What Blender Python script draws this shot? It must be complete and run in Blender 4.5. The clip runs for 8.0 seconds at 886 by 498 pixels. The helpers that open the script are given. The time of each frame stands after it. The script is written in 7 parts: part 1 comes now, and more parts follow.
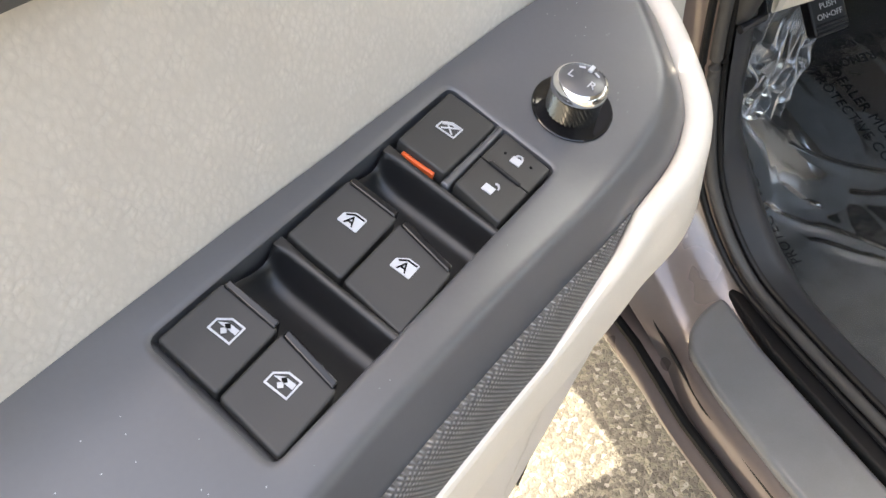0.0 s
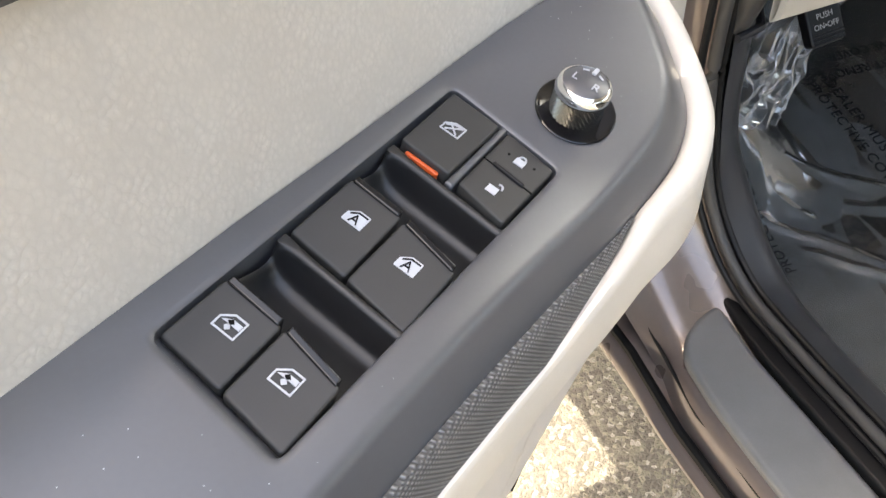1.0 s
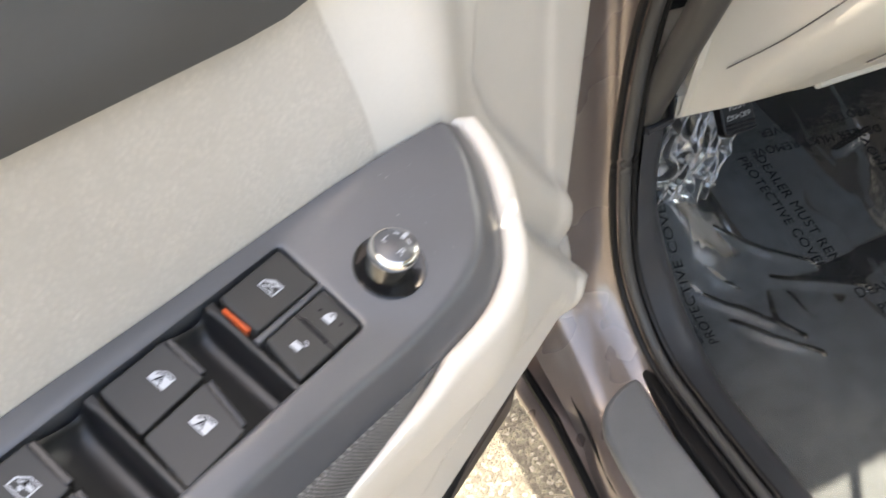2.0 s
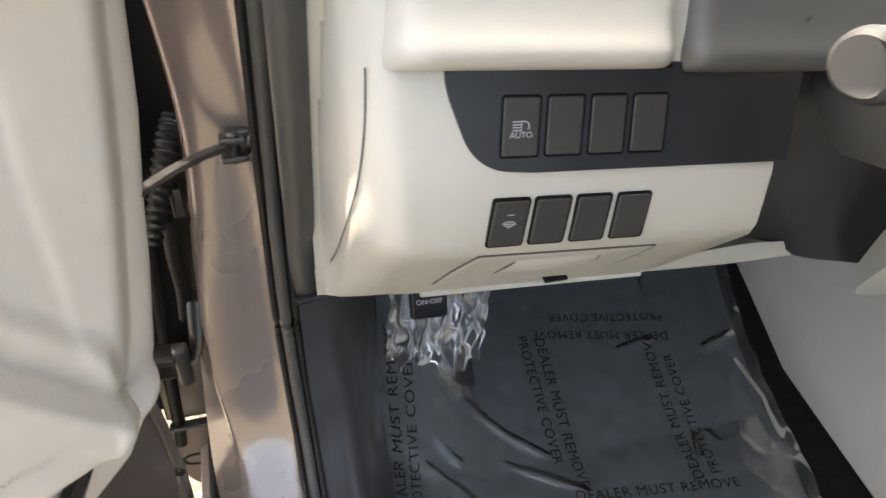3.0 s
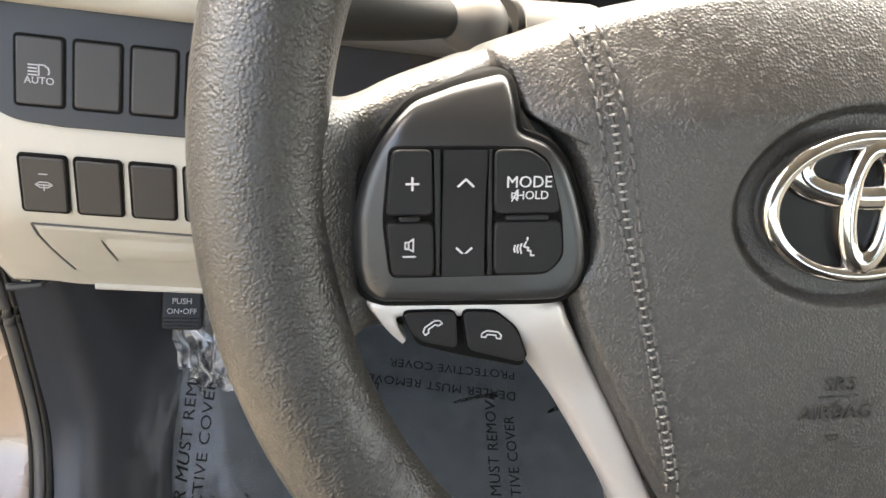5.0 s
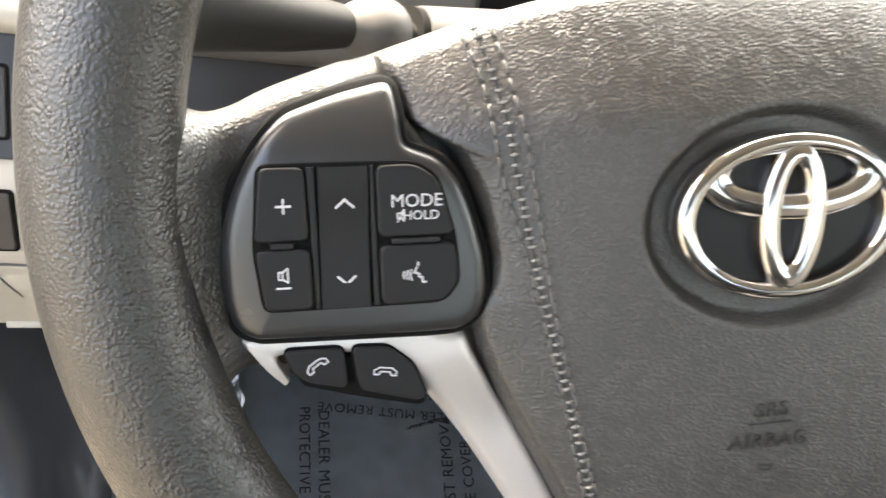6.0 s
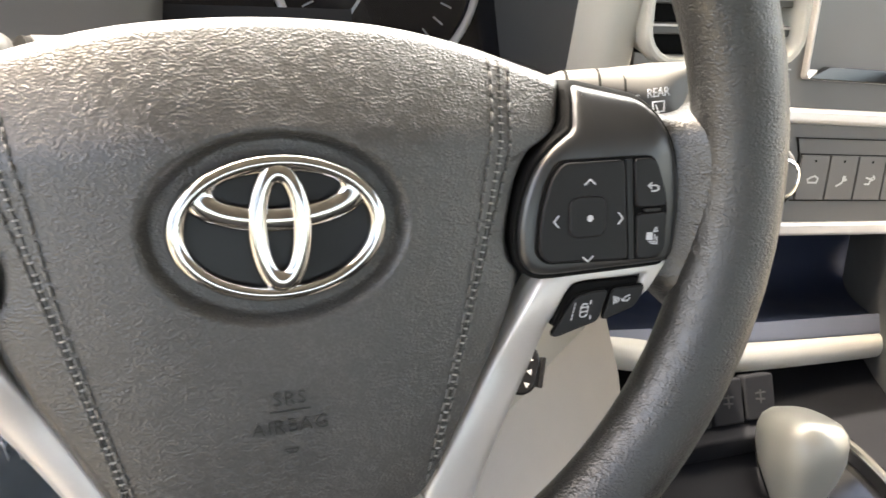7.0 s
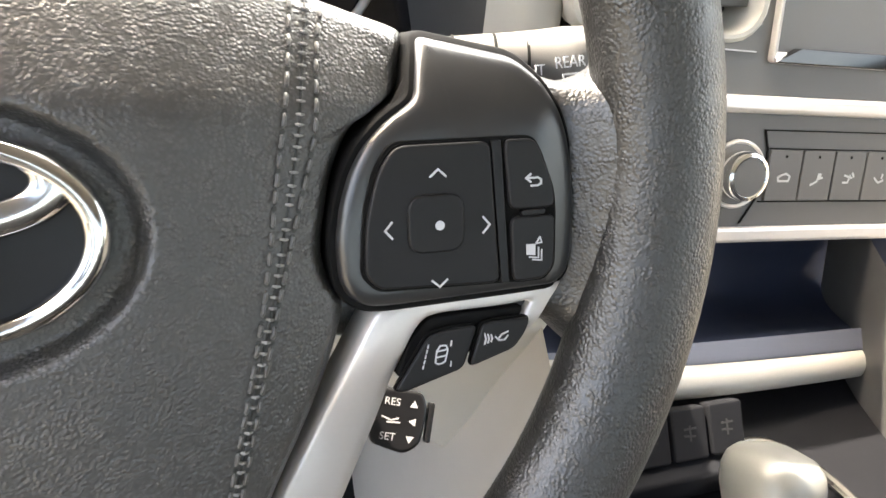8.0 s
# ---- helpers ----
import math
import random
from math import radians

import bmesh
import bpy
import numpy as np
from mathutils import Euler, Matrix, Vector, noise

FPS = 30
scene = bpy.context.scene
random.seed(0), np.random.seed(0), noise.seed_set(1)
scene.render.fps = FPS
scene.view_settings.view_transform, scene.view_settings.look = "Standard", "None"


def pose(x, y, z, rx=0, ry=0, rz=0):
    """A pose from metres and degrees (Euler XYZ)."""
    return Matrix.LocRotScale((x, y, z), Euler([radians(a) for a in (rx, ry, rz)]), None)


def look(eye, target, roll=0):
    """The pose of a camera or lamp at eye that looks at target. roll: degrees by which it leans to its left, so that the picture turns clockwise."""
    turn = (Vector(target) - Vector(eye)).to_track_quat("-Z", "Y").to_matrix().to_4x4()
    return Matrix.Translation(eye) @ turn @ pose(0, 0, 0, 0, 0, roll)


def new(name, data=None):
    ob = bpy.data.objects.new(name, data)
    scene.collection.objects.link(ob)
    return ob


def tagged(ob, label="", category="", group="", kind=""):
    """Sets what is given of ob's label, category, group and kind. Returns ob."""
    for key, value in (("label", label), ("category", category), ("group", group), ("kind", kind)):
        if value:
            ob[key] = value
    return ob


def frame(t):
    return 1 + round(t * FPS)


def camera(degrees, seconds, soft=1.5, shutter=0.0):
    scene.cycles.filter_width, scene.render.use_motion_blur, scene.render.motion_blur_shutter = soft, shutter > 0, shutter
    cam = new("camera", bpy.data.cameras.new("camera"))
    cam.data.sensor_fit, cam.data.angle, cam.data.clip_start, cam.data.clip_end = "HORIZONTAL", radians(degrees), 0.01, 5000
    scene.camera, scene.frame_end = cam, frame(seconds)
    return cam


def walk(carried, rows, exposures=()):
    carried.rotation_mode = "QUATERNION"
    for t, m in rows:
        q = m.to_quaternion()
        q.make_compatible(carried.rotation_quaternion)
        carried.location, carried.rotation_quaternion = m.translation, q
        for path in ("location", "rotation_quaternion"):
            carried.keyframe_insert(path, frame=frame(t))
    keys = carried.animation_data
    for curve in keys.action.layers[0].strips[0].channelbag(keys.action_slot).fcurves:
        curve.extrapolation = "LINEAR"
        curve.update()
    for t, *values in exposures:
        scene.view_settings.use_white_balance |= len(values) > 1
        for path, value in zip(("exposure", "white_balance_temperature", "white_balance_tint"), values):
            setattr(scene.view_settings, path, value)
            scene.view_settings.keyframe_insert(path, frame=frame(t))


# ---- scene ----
cam = camera(57.3, 8.0, shutter=0.2)

PATH = [
    (0, (-0.862, -0.033, 1.203), (-0.529, 1.218, -0.321), -13.3),
    (0.5, (-0.863, -0.033, 1.203), (-0.522, 1.216, -0.321), -12.6),
    (1, (-0.865, -0.033, 1.202), (-0.511, 1.223, -0.314), -12.0),
    (1.2, (-0.865, -0.032, 1.202), (-0.506, 1.23, -0.307), -11.8),
    (2.3, (-0.722, -0.078, 1.281), (-0.247, 1.25, -0.138), -5.8),
    (2.4, (-0.682, -0.095, 1.295), (-0.195, 1.254, -0.099), -4.6),
    (2.5, (-0.643, -0.109, 1.301), (-0.141, 1.263, -0.064), -3.4),
    (2.7, (-0.562, -0.133, 1.309), (-0.074, 1.28, -0.02), -1.3),
    (3, (-0.468, -0.158, 1.294), (-0.045, 1.315, 0.01), 1.7),
    (3.5, (-0.363, -0.196, 1.262), (-0.015, 1.334, 0.022), 5.2),
    (4, (-0.275, -0.213, 1.249), (0.04, 1.346, 0.036), 5.8),
    (4.5, (-0.213, -0.214, 1.242), (0.087, 1.371, 0.06), 5.3),
    (4.7, (-0.193, -0.211, 1.239), (0.108, 1.38, 0.066), 5.2),
    (5.8, (-0.155, -0.162, 1.206), (0.192, 1.463, 0.094), 4.3),
    (6, (-0.147, -0.179, 1.218), (0.244, 1.438, 0.108), 4.7),
    (6.5, (-0.092, -0.223, 1.241), (0.438, 1.38, 0.168), 5.7),
    (7, (-0.034, -0.233, 1.247), (0.593, 1.33, 0.168), 7.3),
    (7.5, (0.013, -0.215, 1.231), (0.679, 1.329, 0.149), 8.1),
    (8, (0.047, -0.174, 1.205), (0.703, 1.389, 0.143), 7.2),
]
walk(cam, [(t, look(eye, aim, roll)) for t, eye, aim, roll in PATH], [(0.0, 2.95, 7900, 9), (1.2, 2.95, 7900, 9), (2.5, 3.03, 7900, 9), (3.0, 3.05, 7900, 9), (3.5, 3.28, 7900, 9), (4.5, 3.50, 8300, 10), (6.0, 3.66, 8100, 10), (6.5, 3.57, 8100, 9), (7.0, 3.47, 8000, 10), (8.0, 3.57, 7800, 10)])

# ---- light ----
world = bpy.data.worlds.new("world")
scene.world = world
world.use_nodes = True
wn = world.node_tree
sky = wn.nodes.new("ShaderNodeTexSky")
sky.sky_type = "NISHITA"
sky.sun_disc = False
sky.dust_density = 5.0
SUN_DIR = Vector((-0.346, 0.363, 0.865)).normalized()
sky.sun_elevation = math.asin(SUN_DIR.z)
sky.sun_rotation = math.atan2(SUN_DIR.x, SUN_DIR.y)
wn.links.new(sky.outputs["Color"], wn.nodes["Background"].inputs["Color"])
wn.nodes["Background"].inputs["Strength"].default_value = 0.15
lamp = bpy.data.lights.new("sun", "SUN")
lamp.energy, lamp.angle, lamp.color = 2.6, radians(0.53), (1.0, 0.965, 0.92)
sun = new("sun", lamp)
sun.matrix_world = look(SUN_DIR * 10, (0, 0, 0))
# daylight of the windscreen opening
pane = bpy.data.lights.new("windscreen_daylight", "AREA")
pane.shape, pane.size, pane.size_y = "RECTANGLE", 1.5, 0.80
pane.energy, pane.color = 5.0, (0.97, 1.0, 1.0)
glass_light = new("windscreen_daylight", pane)
glass_light.matrix_world = look((0.33, 0.62, 1.41), (0.33, 0.18, 0.62))
# daylight of the far door window
pane = bpy.data.lights.new("far_window_daylight", "AREA")
pane.shape, pane.size, pane.size_y = "RECTANGLE", 0.95, 0.38
pane.energy, pane.color = 0.2, (0.98, 1.0, 1.0)
side_light = new("far_window_daylight", pane)
side_light.matrix_world = look((1.15, -0.25, 1.36), (0.0, -0.05, 1.0))


# ---- helpers for building ----
def frame_of(o, u, n):
    """A pose with x along u, z along n."""
    n = Vector(n).normalized()
    u = Vector(u)
    u = (u - n * u.dot(n)).normalized()
    v = n.cross(u)
    return Matrix(((u.x, v.x, n.x, o[0]), (u.y, v.y, n.y, o[1]), (u.z, v.z, n.z, o[2]), (0, 0, 0, 1)))


def thing(name, label, category, at=(0, 0, 0), group="", kind=""):
    ob = new(name)
    ob.empty_display_size = 0.02
    ob.location = at
    return tagged(ob, label, category, group, kind)


def part(name, bm, material, parent=None, label="", m=None, flat=False, angle=38):
    """One mesh object out of a bmesh, under a thing or a part."""
    if m is not None:
        bm.transform(m)
    bmesh.ops.remove_doubles(bm, verts=bm.verts, dist=1e-6)
    bmesh.ops.recalc_face_normals(bm, faces=bm.faces)
    me = bpy.data.meshes.new(name)
    bm.to_mesh(me)
    bm.free()
    me.materials.append(material)
    if not flat:
        for p in me.polygons:
            p.use_smooth = True
        me.set_sharp_from_angle(angle=radians(angle))
    ob = new(name, me)
    if parent is not None:
        ob.parent = parent
        if parent.type == "EMPTY":
            ob.matrix_parent_inverse = Matrix.Translation(-parent.location)
    if label:
        ob["label"] = label
    return ob


def spline(pts, steps=8, closed=False):
    """A smooth curve through points (Catmull-Rom)."""
    pts = [Vector(p) for p in pts]
    n = len(pts)
    out = []
    for i in range(n if closed else n - 1):
        a = pts[(i - 1) % n] if closed or i > 0 else pts[0] * 2 - pts[1]
        b, c = pts[i], pts[(i + 1) % n]
        d = pts[(i + 2) % n] if closed or i + 2 < n else c * 2 - b
        for k in range(steps):
            t = k / steps
            out.append(0.5 * (2 * b + (c - a) * t + (2 * a - 5 * b + 4 * c - d) * t * t + (3 * b - a - 3 * c + d) * t ** 3))
    if not closed:
        out.append(pts[-1])
    return out


def rrect(w, h, r, cx=0.0, cy=0.0, seg=5):
    out = []
    for sx, sy, a0 in ((1, 1, 0), (-1, 1, 90), (-1, -1, 180), (1, -1, 270)):
        for k in range(seg + 1):
            a = radians(a0 + 90 * k / seg)
            out.append(Vector((cx + sx * (w / 2 - r) + r * math.cos(a), cy + sy * (h / 2 - r) + r * math.sin(a))))
    return out


def rounded(pts, r, seg=4):
    """A polygon with its corners rounded."""
    pts = [Vector(p) for p in pts]
    out = []
    n = len(pts)
    for i in range(n):
        p, a, b = pts[i], pts[i - 1], pts[(i + 1) % n]
        da, db = (a - p), (b - p)
        ra = min(r, da.length * 0.45, db.length * 0.45)
        s, e = p + da.normalized() * ra, p + db.normalized() * ra
        for k in range(seg + 1):
            t = k / seg
            out.append((1 - t) ** 2 * s + 2 * t * (1 - t) * p + t * t * e)
    return out


def ccw(o):
    a = sum(o[i - 1].x * o[i].y - o[i].x * o[i - 1].y for i in range(len(o)))
    return list(o) if a > 0 else list(reversed(o))


def offset(o, d):
    """An outline moved outwards by d."""
    n = len(o)
    out = []
    for i in range(n):
        t = (o[(i + 1) % n] - o[i - 1])
        if t.length < 1e-9:
            out.append(o[i].copy())
            continue
        t.normalize()
        out.append(o[i] + Vector((t.y, -t.x)) * d)
    return out


def loft(bm, rings, closed=True, cap0=False, cap1=False):
    vs = [[bm.verts.new(p) for p in ring] for ring in rings]
    n = len(vs[0])
    for a, b in zip(vs, vs[1:]):
        for i in range(n if closed else n - 1):
            j = (i + 1) % n
            bm.faces.new((a[i], a[j], b[j], b[i]))
    caps = []
    if cap0:
        caps.append(bm.faces.new(list(reversed(vs[0]))))
    if cap1:
        caps.append(bm.faces.new(vs[-1]))
    if caps and n > 4:
        bmesh.ops.triangulate(bm, faces=caps, ngon_method="EAR_CLIP")
    return vs


def slab(outline, z0, z1, b=0.0, bm=None, dome=0.0):
    """A prism from an outline, its top edge rounded by b."""
    bm = bm or bmesh.new()
    o = ccw([Vector(p) for p in outline])
    rings = [[Vector((p.x, p.y, z0)) for p in o]]
    if b > 0:
        for k in range(4):
            a = radians(90 * k / 3)
            q = offset(o, -b * (1 - math.cos(a)))
            rings.append([Vector((p.x, p.y, z1 - b + b * math.sin(a))) for p in q])
        rings.append([Vector((p.x, p.y, z1)) for p in offset(o, -b * 1.12)])
    else:
        rings.append([Vector((p.x, p.y, z1)) for p in o])
    loft(bm, rings, cap0=True, cap1=(dome == 0))
    if dome:
        top = [v for v in bm.verts][-len(o):]
        c = sum((v.co for v in top), Vector()) / len(top)
        prev = top
        for f in (0.75, 0.5, 0.25):
            ring = [bm.verts.new(c + (v.co - c) * f + Vector((0, 0, dome * (1 - f * f)))) for v in top]
            for i in range(len(top)):
                j = (i + 1) % len(top)
                bm.faces.new((prev[i], prev[j], ring[j], ring[i]))
            prev = ring
        cv = bm.verts.new(c + Vector((0, 0, dome)))
        for i in range(len(top)):
            bm.faces.new((prev[i], prev[(i + 1) % len(top)], cv))
    return bm


def lathe(profile, seg=48, bm=None, squash=1.0):
    bm = bm or bmesh.new()
    rings = []
    for r, z in profile:
        r = max(r, 1e-5)
        rings.append([Vector((r * math.cos(2 * math.pi * k / seg), squash * r * math.sin(2 * math.pi * k / seg), z)) for k in range(seg)])
    loft(bm, rings, cap0=True, cap1=True)
    return bm


def tube(path, radius, seg=10, bm=None, flat=1.0, closed=False):
    """A round bar along a path; radius is a number or one for each point."""
    bm = bm or bmesh.new()
    path = [Vector(p) for p in path]
    n = len(path)
    rings = []
    up = Vector((0, 0, 1))
    for i, p in enumerate(path):
        a = path[i - 1] if i or closed else p
        b = path[(i + 1) % n] if i + 1 < n or closed else p
        d = (b - a).normalized()
        side = d.cross(up)
        if side.length < 1e-4:
            side = d.cross(Vector((0, 1, 0)))
        side.normalize()
        top = side.cross(d)
        r = radius[i] if hasattr(radius, "__len__") else radius
        rings.append([p + side * r * math.cos(2 * math.pi * k / seg) + top * r * flat * math.sin(2 * math.pi * k / seg) for k in range(seg)])
    if closed:
        rings.append(rings[0])
        loft(bm, rings)
    else:
        loft(bm, rings, cap0=True, cap1=True)
    return bm


def box(x0, x1, y0, y1, z0, z1, b=0.0, bm=None):
    bm = bm or bmesh.new()
    r = bmesh.ops.create_cube(bm, size=1.0)
    bmesh.ops.scale(bm, vec=(x1 - x0, y1 - y0, z1 - z0), verts=r["verts"])
    bmesh.ops.translate(bm, vec=((x0 + x1) / 2, (y0 + y1) / 2, (z0 + z1) / 2), verts=r["verts"])
    if b:
        es = list({e for v in r["verts"] for e in v.link_edges})
        bmesh.ops.bevel(bm, geom=es, offset=b, segments=3, affect="EDGES", profile=0.6)
    return bm


def grid(fn, nu, nv, bm=None):
    """A sheet through fn(s, t), s and t from 0 to 1."""
    bm = bm or bmesh.new()
    vs = [[bm.verts.new(fn(i / nu, j / nv)) for j in range(nv + 1)] for i in range(nu + 1)]
    for i in range(nu):
        for j in range(nv):
            bm.faces.new((vs[i][j], vs[i + 1][j], vs[i + 1][j + 1], vs[i][j + 1]))
    return bm


def ribbon(lines, w, z0=0.0, z1=0.00025, bm=None):
    """Printed strokes: flat bars along polylines."""
    bm = bm or bmesh.new()
    for line in lines:
        line = [Vector(p) for p in line]
        for a, b in zip(line, line[1:]):
            d = (b - a).normalized()
            s = Vector((-d.y, d.x)) * w / 2
            e = d * w * 0.35
            slab([a - e - s, b + e - s, b + e + s, a - e + s], z0, z1, bm=bm)
    return bm


def lettering(text, size, align="CENTER", space=1.0, m=None, bm=None):
    """Words in the built-in font, as a thin mesh."""
    cu = bpy.data.curves.new("letters", "FONT")
    cu.body, cu.size, cu.align_x, cu.align_y, cu.space_character = text, size, align, "CENTER", space
    cu.extrude = 0.00012
    cu.resolution_u = 3
    tmp = bpy.data.objects.new("letters", cu)
    me = bpy.data.meshes.new_from_object(tmp)
    bm = bm or bmesh.new()
    if m is not None:
        me.transform(m)
    bm.from_mesh(me)
    bpy.data.objects.remove(tmp)
    bpy.data.meshes.remove(me)
    return bm


def sm(a, b, x):
    t = min(1.0, max(0.0, (x - a) / (b - a)))
    return t * t * (3 - 2 * t)


def lerp_table(table, x):
    """A value between the rows of a short table (x, y), x rising."""
    if x <= table[0][0]:
        return table[0][1]
    for (x0, y0), (x1, y1) in zip(table, table[1:]):
        if x <= x1:
            return y0 + (y1 - y0) * (x - x0) / (x1 - x0)
    return table[-1][1]


# ---- materials ----
def surface(name, color, rough=0.5, metal=0.0, var=0.08, var_scale=30.0, bumps=(), coat=0.0, spec=0.5, rough_var=0.06, valley_shade=0.0):
    """A surface with its colour varied at two scales and relief: bumps are (kind, scale, strength, depth in metres)."""
    ma = bpy.data.materials.new(name)
    ma.use_nodes = True
    nt = ma.node_tree
    bs = nt.nodes["Principled BSDF"]
    tc = nt.nodes.new("ShaderNodeTexCoord")
    co = tc.outputs["Object"]

    def tex(scale, detail=3.0):
        t = nt.nodes.new("ShaderNodeTexNoise")
        t.inputs["Scale"].default_value, t.inputs["Detail"].default_value = scale, detail
        nt.links.new(co, t.inputs["Vector"])
        return t

    big, fine = tex(var_scale), tex(var_scale * 23, 2.0)
    add = nt.nodes.new("ShaderNodeMath")
    add.operation = "ADD"
    half = nt.nodes.new("ShaderNodeMath")
    half.operation = "MULTIPLY"
    half.inputs[1].default_value = 0.5
    nt.links.new(fine.outputs["Fac"], half.inputs[0])
    nt.links.new(big.outputs["Fac"], add.inputs[0])
    nt.links.new(half.outputs[0], add.inputs[1])
    ramp = nt.nodes.new("ShaderNodeMapRange")
    ramp.inputs["From Min"].default_value, ramp.inputs["From Max"].default_value = 0.45, 1.05
    ramp.inputs["To Min"].default_value, ramp.inputs["To Max"].default_value = 1 - var, 1 + var
    nt.links.new(add.outputs[0], ramp.inputs["Value"])
    hsv = nt.nodes.new("ShaderNodeHueSaturation")
    hsv.inputs["Color"].default_value = (*color, 1)
    tone = nt.nodes.new("ShaderNodeMath")
    tone.operation = "MULTIPLY"
    tone.inputs[1].default_value = 1.0
    nt.links.new(ramp.outputs[0], tone.inputs[0])
    nt.links.new(tone.outputs[0], hsv.inputs["Value"])
    nt.links.new(hsv.outputs["Color"], bs.inputs["Base Color"])
    rr = nt.nodes.new("ShaderNodeMapRange")
    rr.inputs["From Min"].default_value, rr.inputs["From Max"].default_value = 0.3, 0.7
    rr.inputs["To Min"].default_value, rr.inputs["To Max"].default_value = max(0.02, rough - rough_var), min(1, rough + rough_var)
    nt.links.new(big.outputs["Fac"], rr.inputs["Value"])
    nt.links.new(rr.outputs[0], bs.inputs["Roughness"])
    bs.inputs["Metallic"].default_value = metal
    bs.inputs["Coat Weight"].default_value = coat
    bs.inputs["Coat Roughness"].default_value = 0.06
    bs.inputs["Specular IOR Level"].default_value = spec
    last = None
    for kind, scale, strength, depth in bumps:
        if kind == "pebble":
            warp = tex(scale * 0.8, 2.0)
            mixv = nt.nodes.new("ShaderNodeVectorMath")
            mixv.operation = "MULTIPLY_ADD"
            mixv.inputs[1].default_value = (0.45 / scale,) * 3
            nt.links.new(warp.outputs["Color"], mixv.inputs[0])
            nt.links.new(co, mixv.inputs[2])
            t = nt.nodes.new("ShaderNodeTexVoronoi")
            t.feature = "DISTANCE_TO_EDGE"
            t.inputs["Scale"].default_value = scale
            nt.links.new(mixv.outputs[0], t.inputs["Vector"])
            cr = nt.nodes.new("ShaderNodeMapRange")
            cr.interpolation_type = "SMOOTHSTEP"
            cr.inputs["From Max"].default_value = 0.26
            nt.links.new(t.outputs["Distance"], cr.inputs["Value"])
            h = cr.outputs[0]
        elif kind == "grain":
            # irregular rounded pebbles, deeper in places
            warp = tex(scale * 0.55, 3.0)
            mixv = nt.nodes.new("ShaderNodeVectorMath")
            mixv.operation = "MULTIPLY_ADD"
            mixv.inputs[1].default_value = (0.8 / scale,) * 3
            nt.links.new(warp.outputs["Color"], mixv.inputs[0])
            nt.links.new(co, mixv.inputs[2])
            t = nt.nodes.new("ShaderNodeTexVoronoi")
            t.feature = "SMOOTH_F1"
            t.inputs["Scale"].default_value, t.inputs["Smoothness"].default_value = scale, 0.25
            nt.links.new(mixv.outputs[0], t.inputs["Vector"])
            up = nt.nodes.new("ShaderNodeMapRange")
            up.inputs["From Min"].default_value, up.inputs["From Max"].default_value = 0.75, 0.1
            nt.links.new(t.outputs["Distance"], up.inputs["Value"])
            deep = nt.nodes.new("ShaderNodeMapRange")
            deep.inputs["From Min"].default_value, deep.inputs["From Max"].default_value = 0.35, 0.65
            deep.inputs["To Min"].default_value = 0.35
            nt.links.new(tex(scale * 0.22, 2.0).outputs["Fac"], deep.inputs["Value"])
            mm = nt.nodes.new("ShaderNodeMath")
            mm.operation = "MULTIPLY"
            nt.links.new(up.outputs[0], mm.inputs[0])
            nt.links.new(deep.outputs[0], mm.inputs[1])
            h = mm.outputs[0]
        elif kind == "weave":
            t = nt.nodes.new("ShaderNodeTexWave")
            t.wave_type, t.bands_direction = "BANDS", "DIAGONAL"
            t.inputs["Scale"].default_value, t.inputs["Distortion"].default_value = scale, 0.3
            nt.links.new(co, t.inputs["Vector"])
            t2 = nt.nodes.new("ShaderNodeTexWave")
            t2.wave_type, t2.bands_direction = "BANDS", "Z"
            t2.inputs["Scale"].default_value, t2.inputs["Distortion"].default_value = scale * 1.3, 0.3
            nt.links.new(co, t2.inputs["Vector"])
            mm = nt.nodes.new("ShaderNodeMath")
            mm.operation = "MULTIPLY"
            nt.links.new(t.outputs["Fac"], mm.inputs[0])
            nt.links.new(t2.outputs["Fac"], mm.inputs[1])
            h = mm.outputs[0]
        else:
            h = tex(scale, 3.0).outputs["Fac"]
        if valley_shade and last is None:
            # grain valleys coloured darker, standing in for the shade in the relief
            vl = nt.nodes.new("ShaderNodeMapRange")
            vl.inputs["To Min"].default_value, vl.inputs["To Max"].default_value = 1 - valley_shade, 1 + 0.2 * valley_shade
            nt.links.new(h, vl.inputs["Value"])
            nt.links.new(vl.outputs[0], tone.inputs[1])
        bp = nt.nodes.new("ShaderNodeBump")
        bp.inputs["Strength"].default_value, bp.inputs["Distance"].default_value = strength, depth
        nt.links.new(h, bp.inputs["Height"])
        if last:
            nt.links.new(last.outputs["Normal"], bp.inputs["Normal"])
        last = bp
    if last:
        nt.links.new(last.outputs["Normal"], bs.inputs["Normal"])
    return ma


CREAM = surface("cream plastic", (0.46, 0.445, 0.40), 0.42, var=0.03, bumps=[("noise", 1800, 0.25, 0.0002), ("noise", 300, 0.08, 0.0003)])
CREAM_SOFT = surface("cream soft trim", (0.60, 0.563, 0.505), 0.5, var=0.04, bumps=[("noise", 1500, 0.25, 0.0002)])
CREAM_HIDE = surface("cream grained vinyl", (0.54, 0.50, 0.442), 0.45, var=0.05, valley_shade=0.10, bumps=[("grain", 520, 0.40, 0.0005), ("noise", 900, 0.2, 0.0002), ("noise", 120, 0.2, 0.0006)])
PLATE = surface("dark satin plastic", (0.067, 0.0695, 0.0765), 0.34, var=0.08, bumps=[("noise", 4000, 0.12, 0.0001)], rough_var=0.04, spec=1.0)
BLACK = surface("black plastic", (0.006, 0.006, 0.007), 0.36, spec=0.3, var=0.1, bumps=[("noise", 3000, 0.15, 0.0001)])
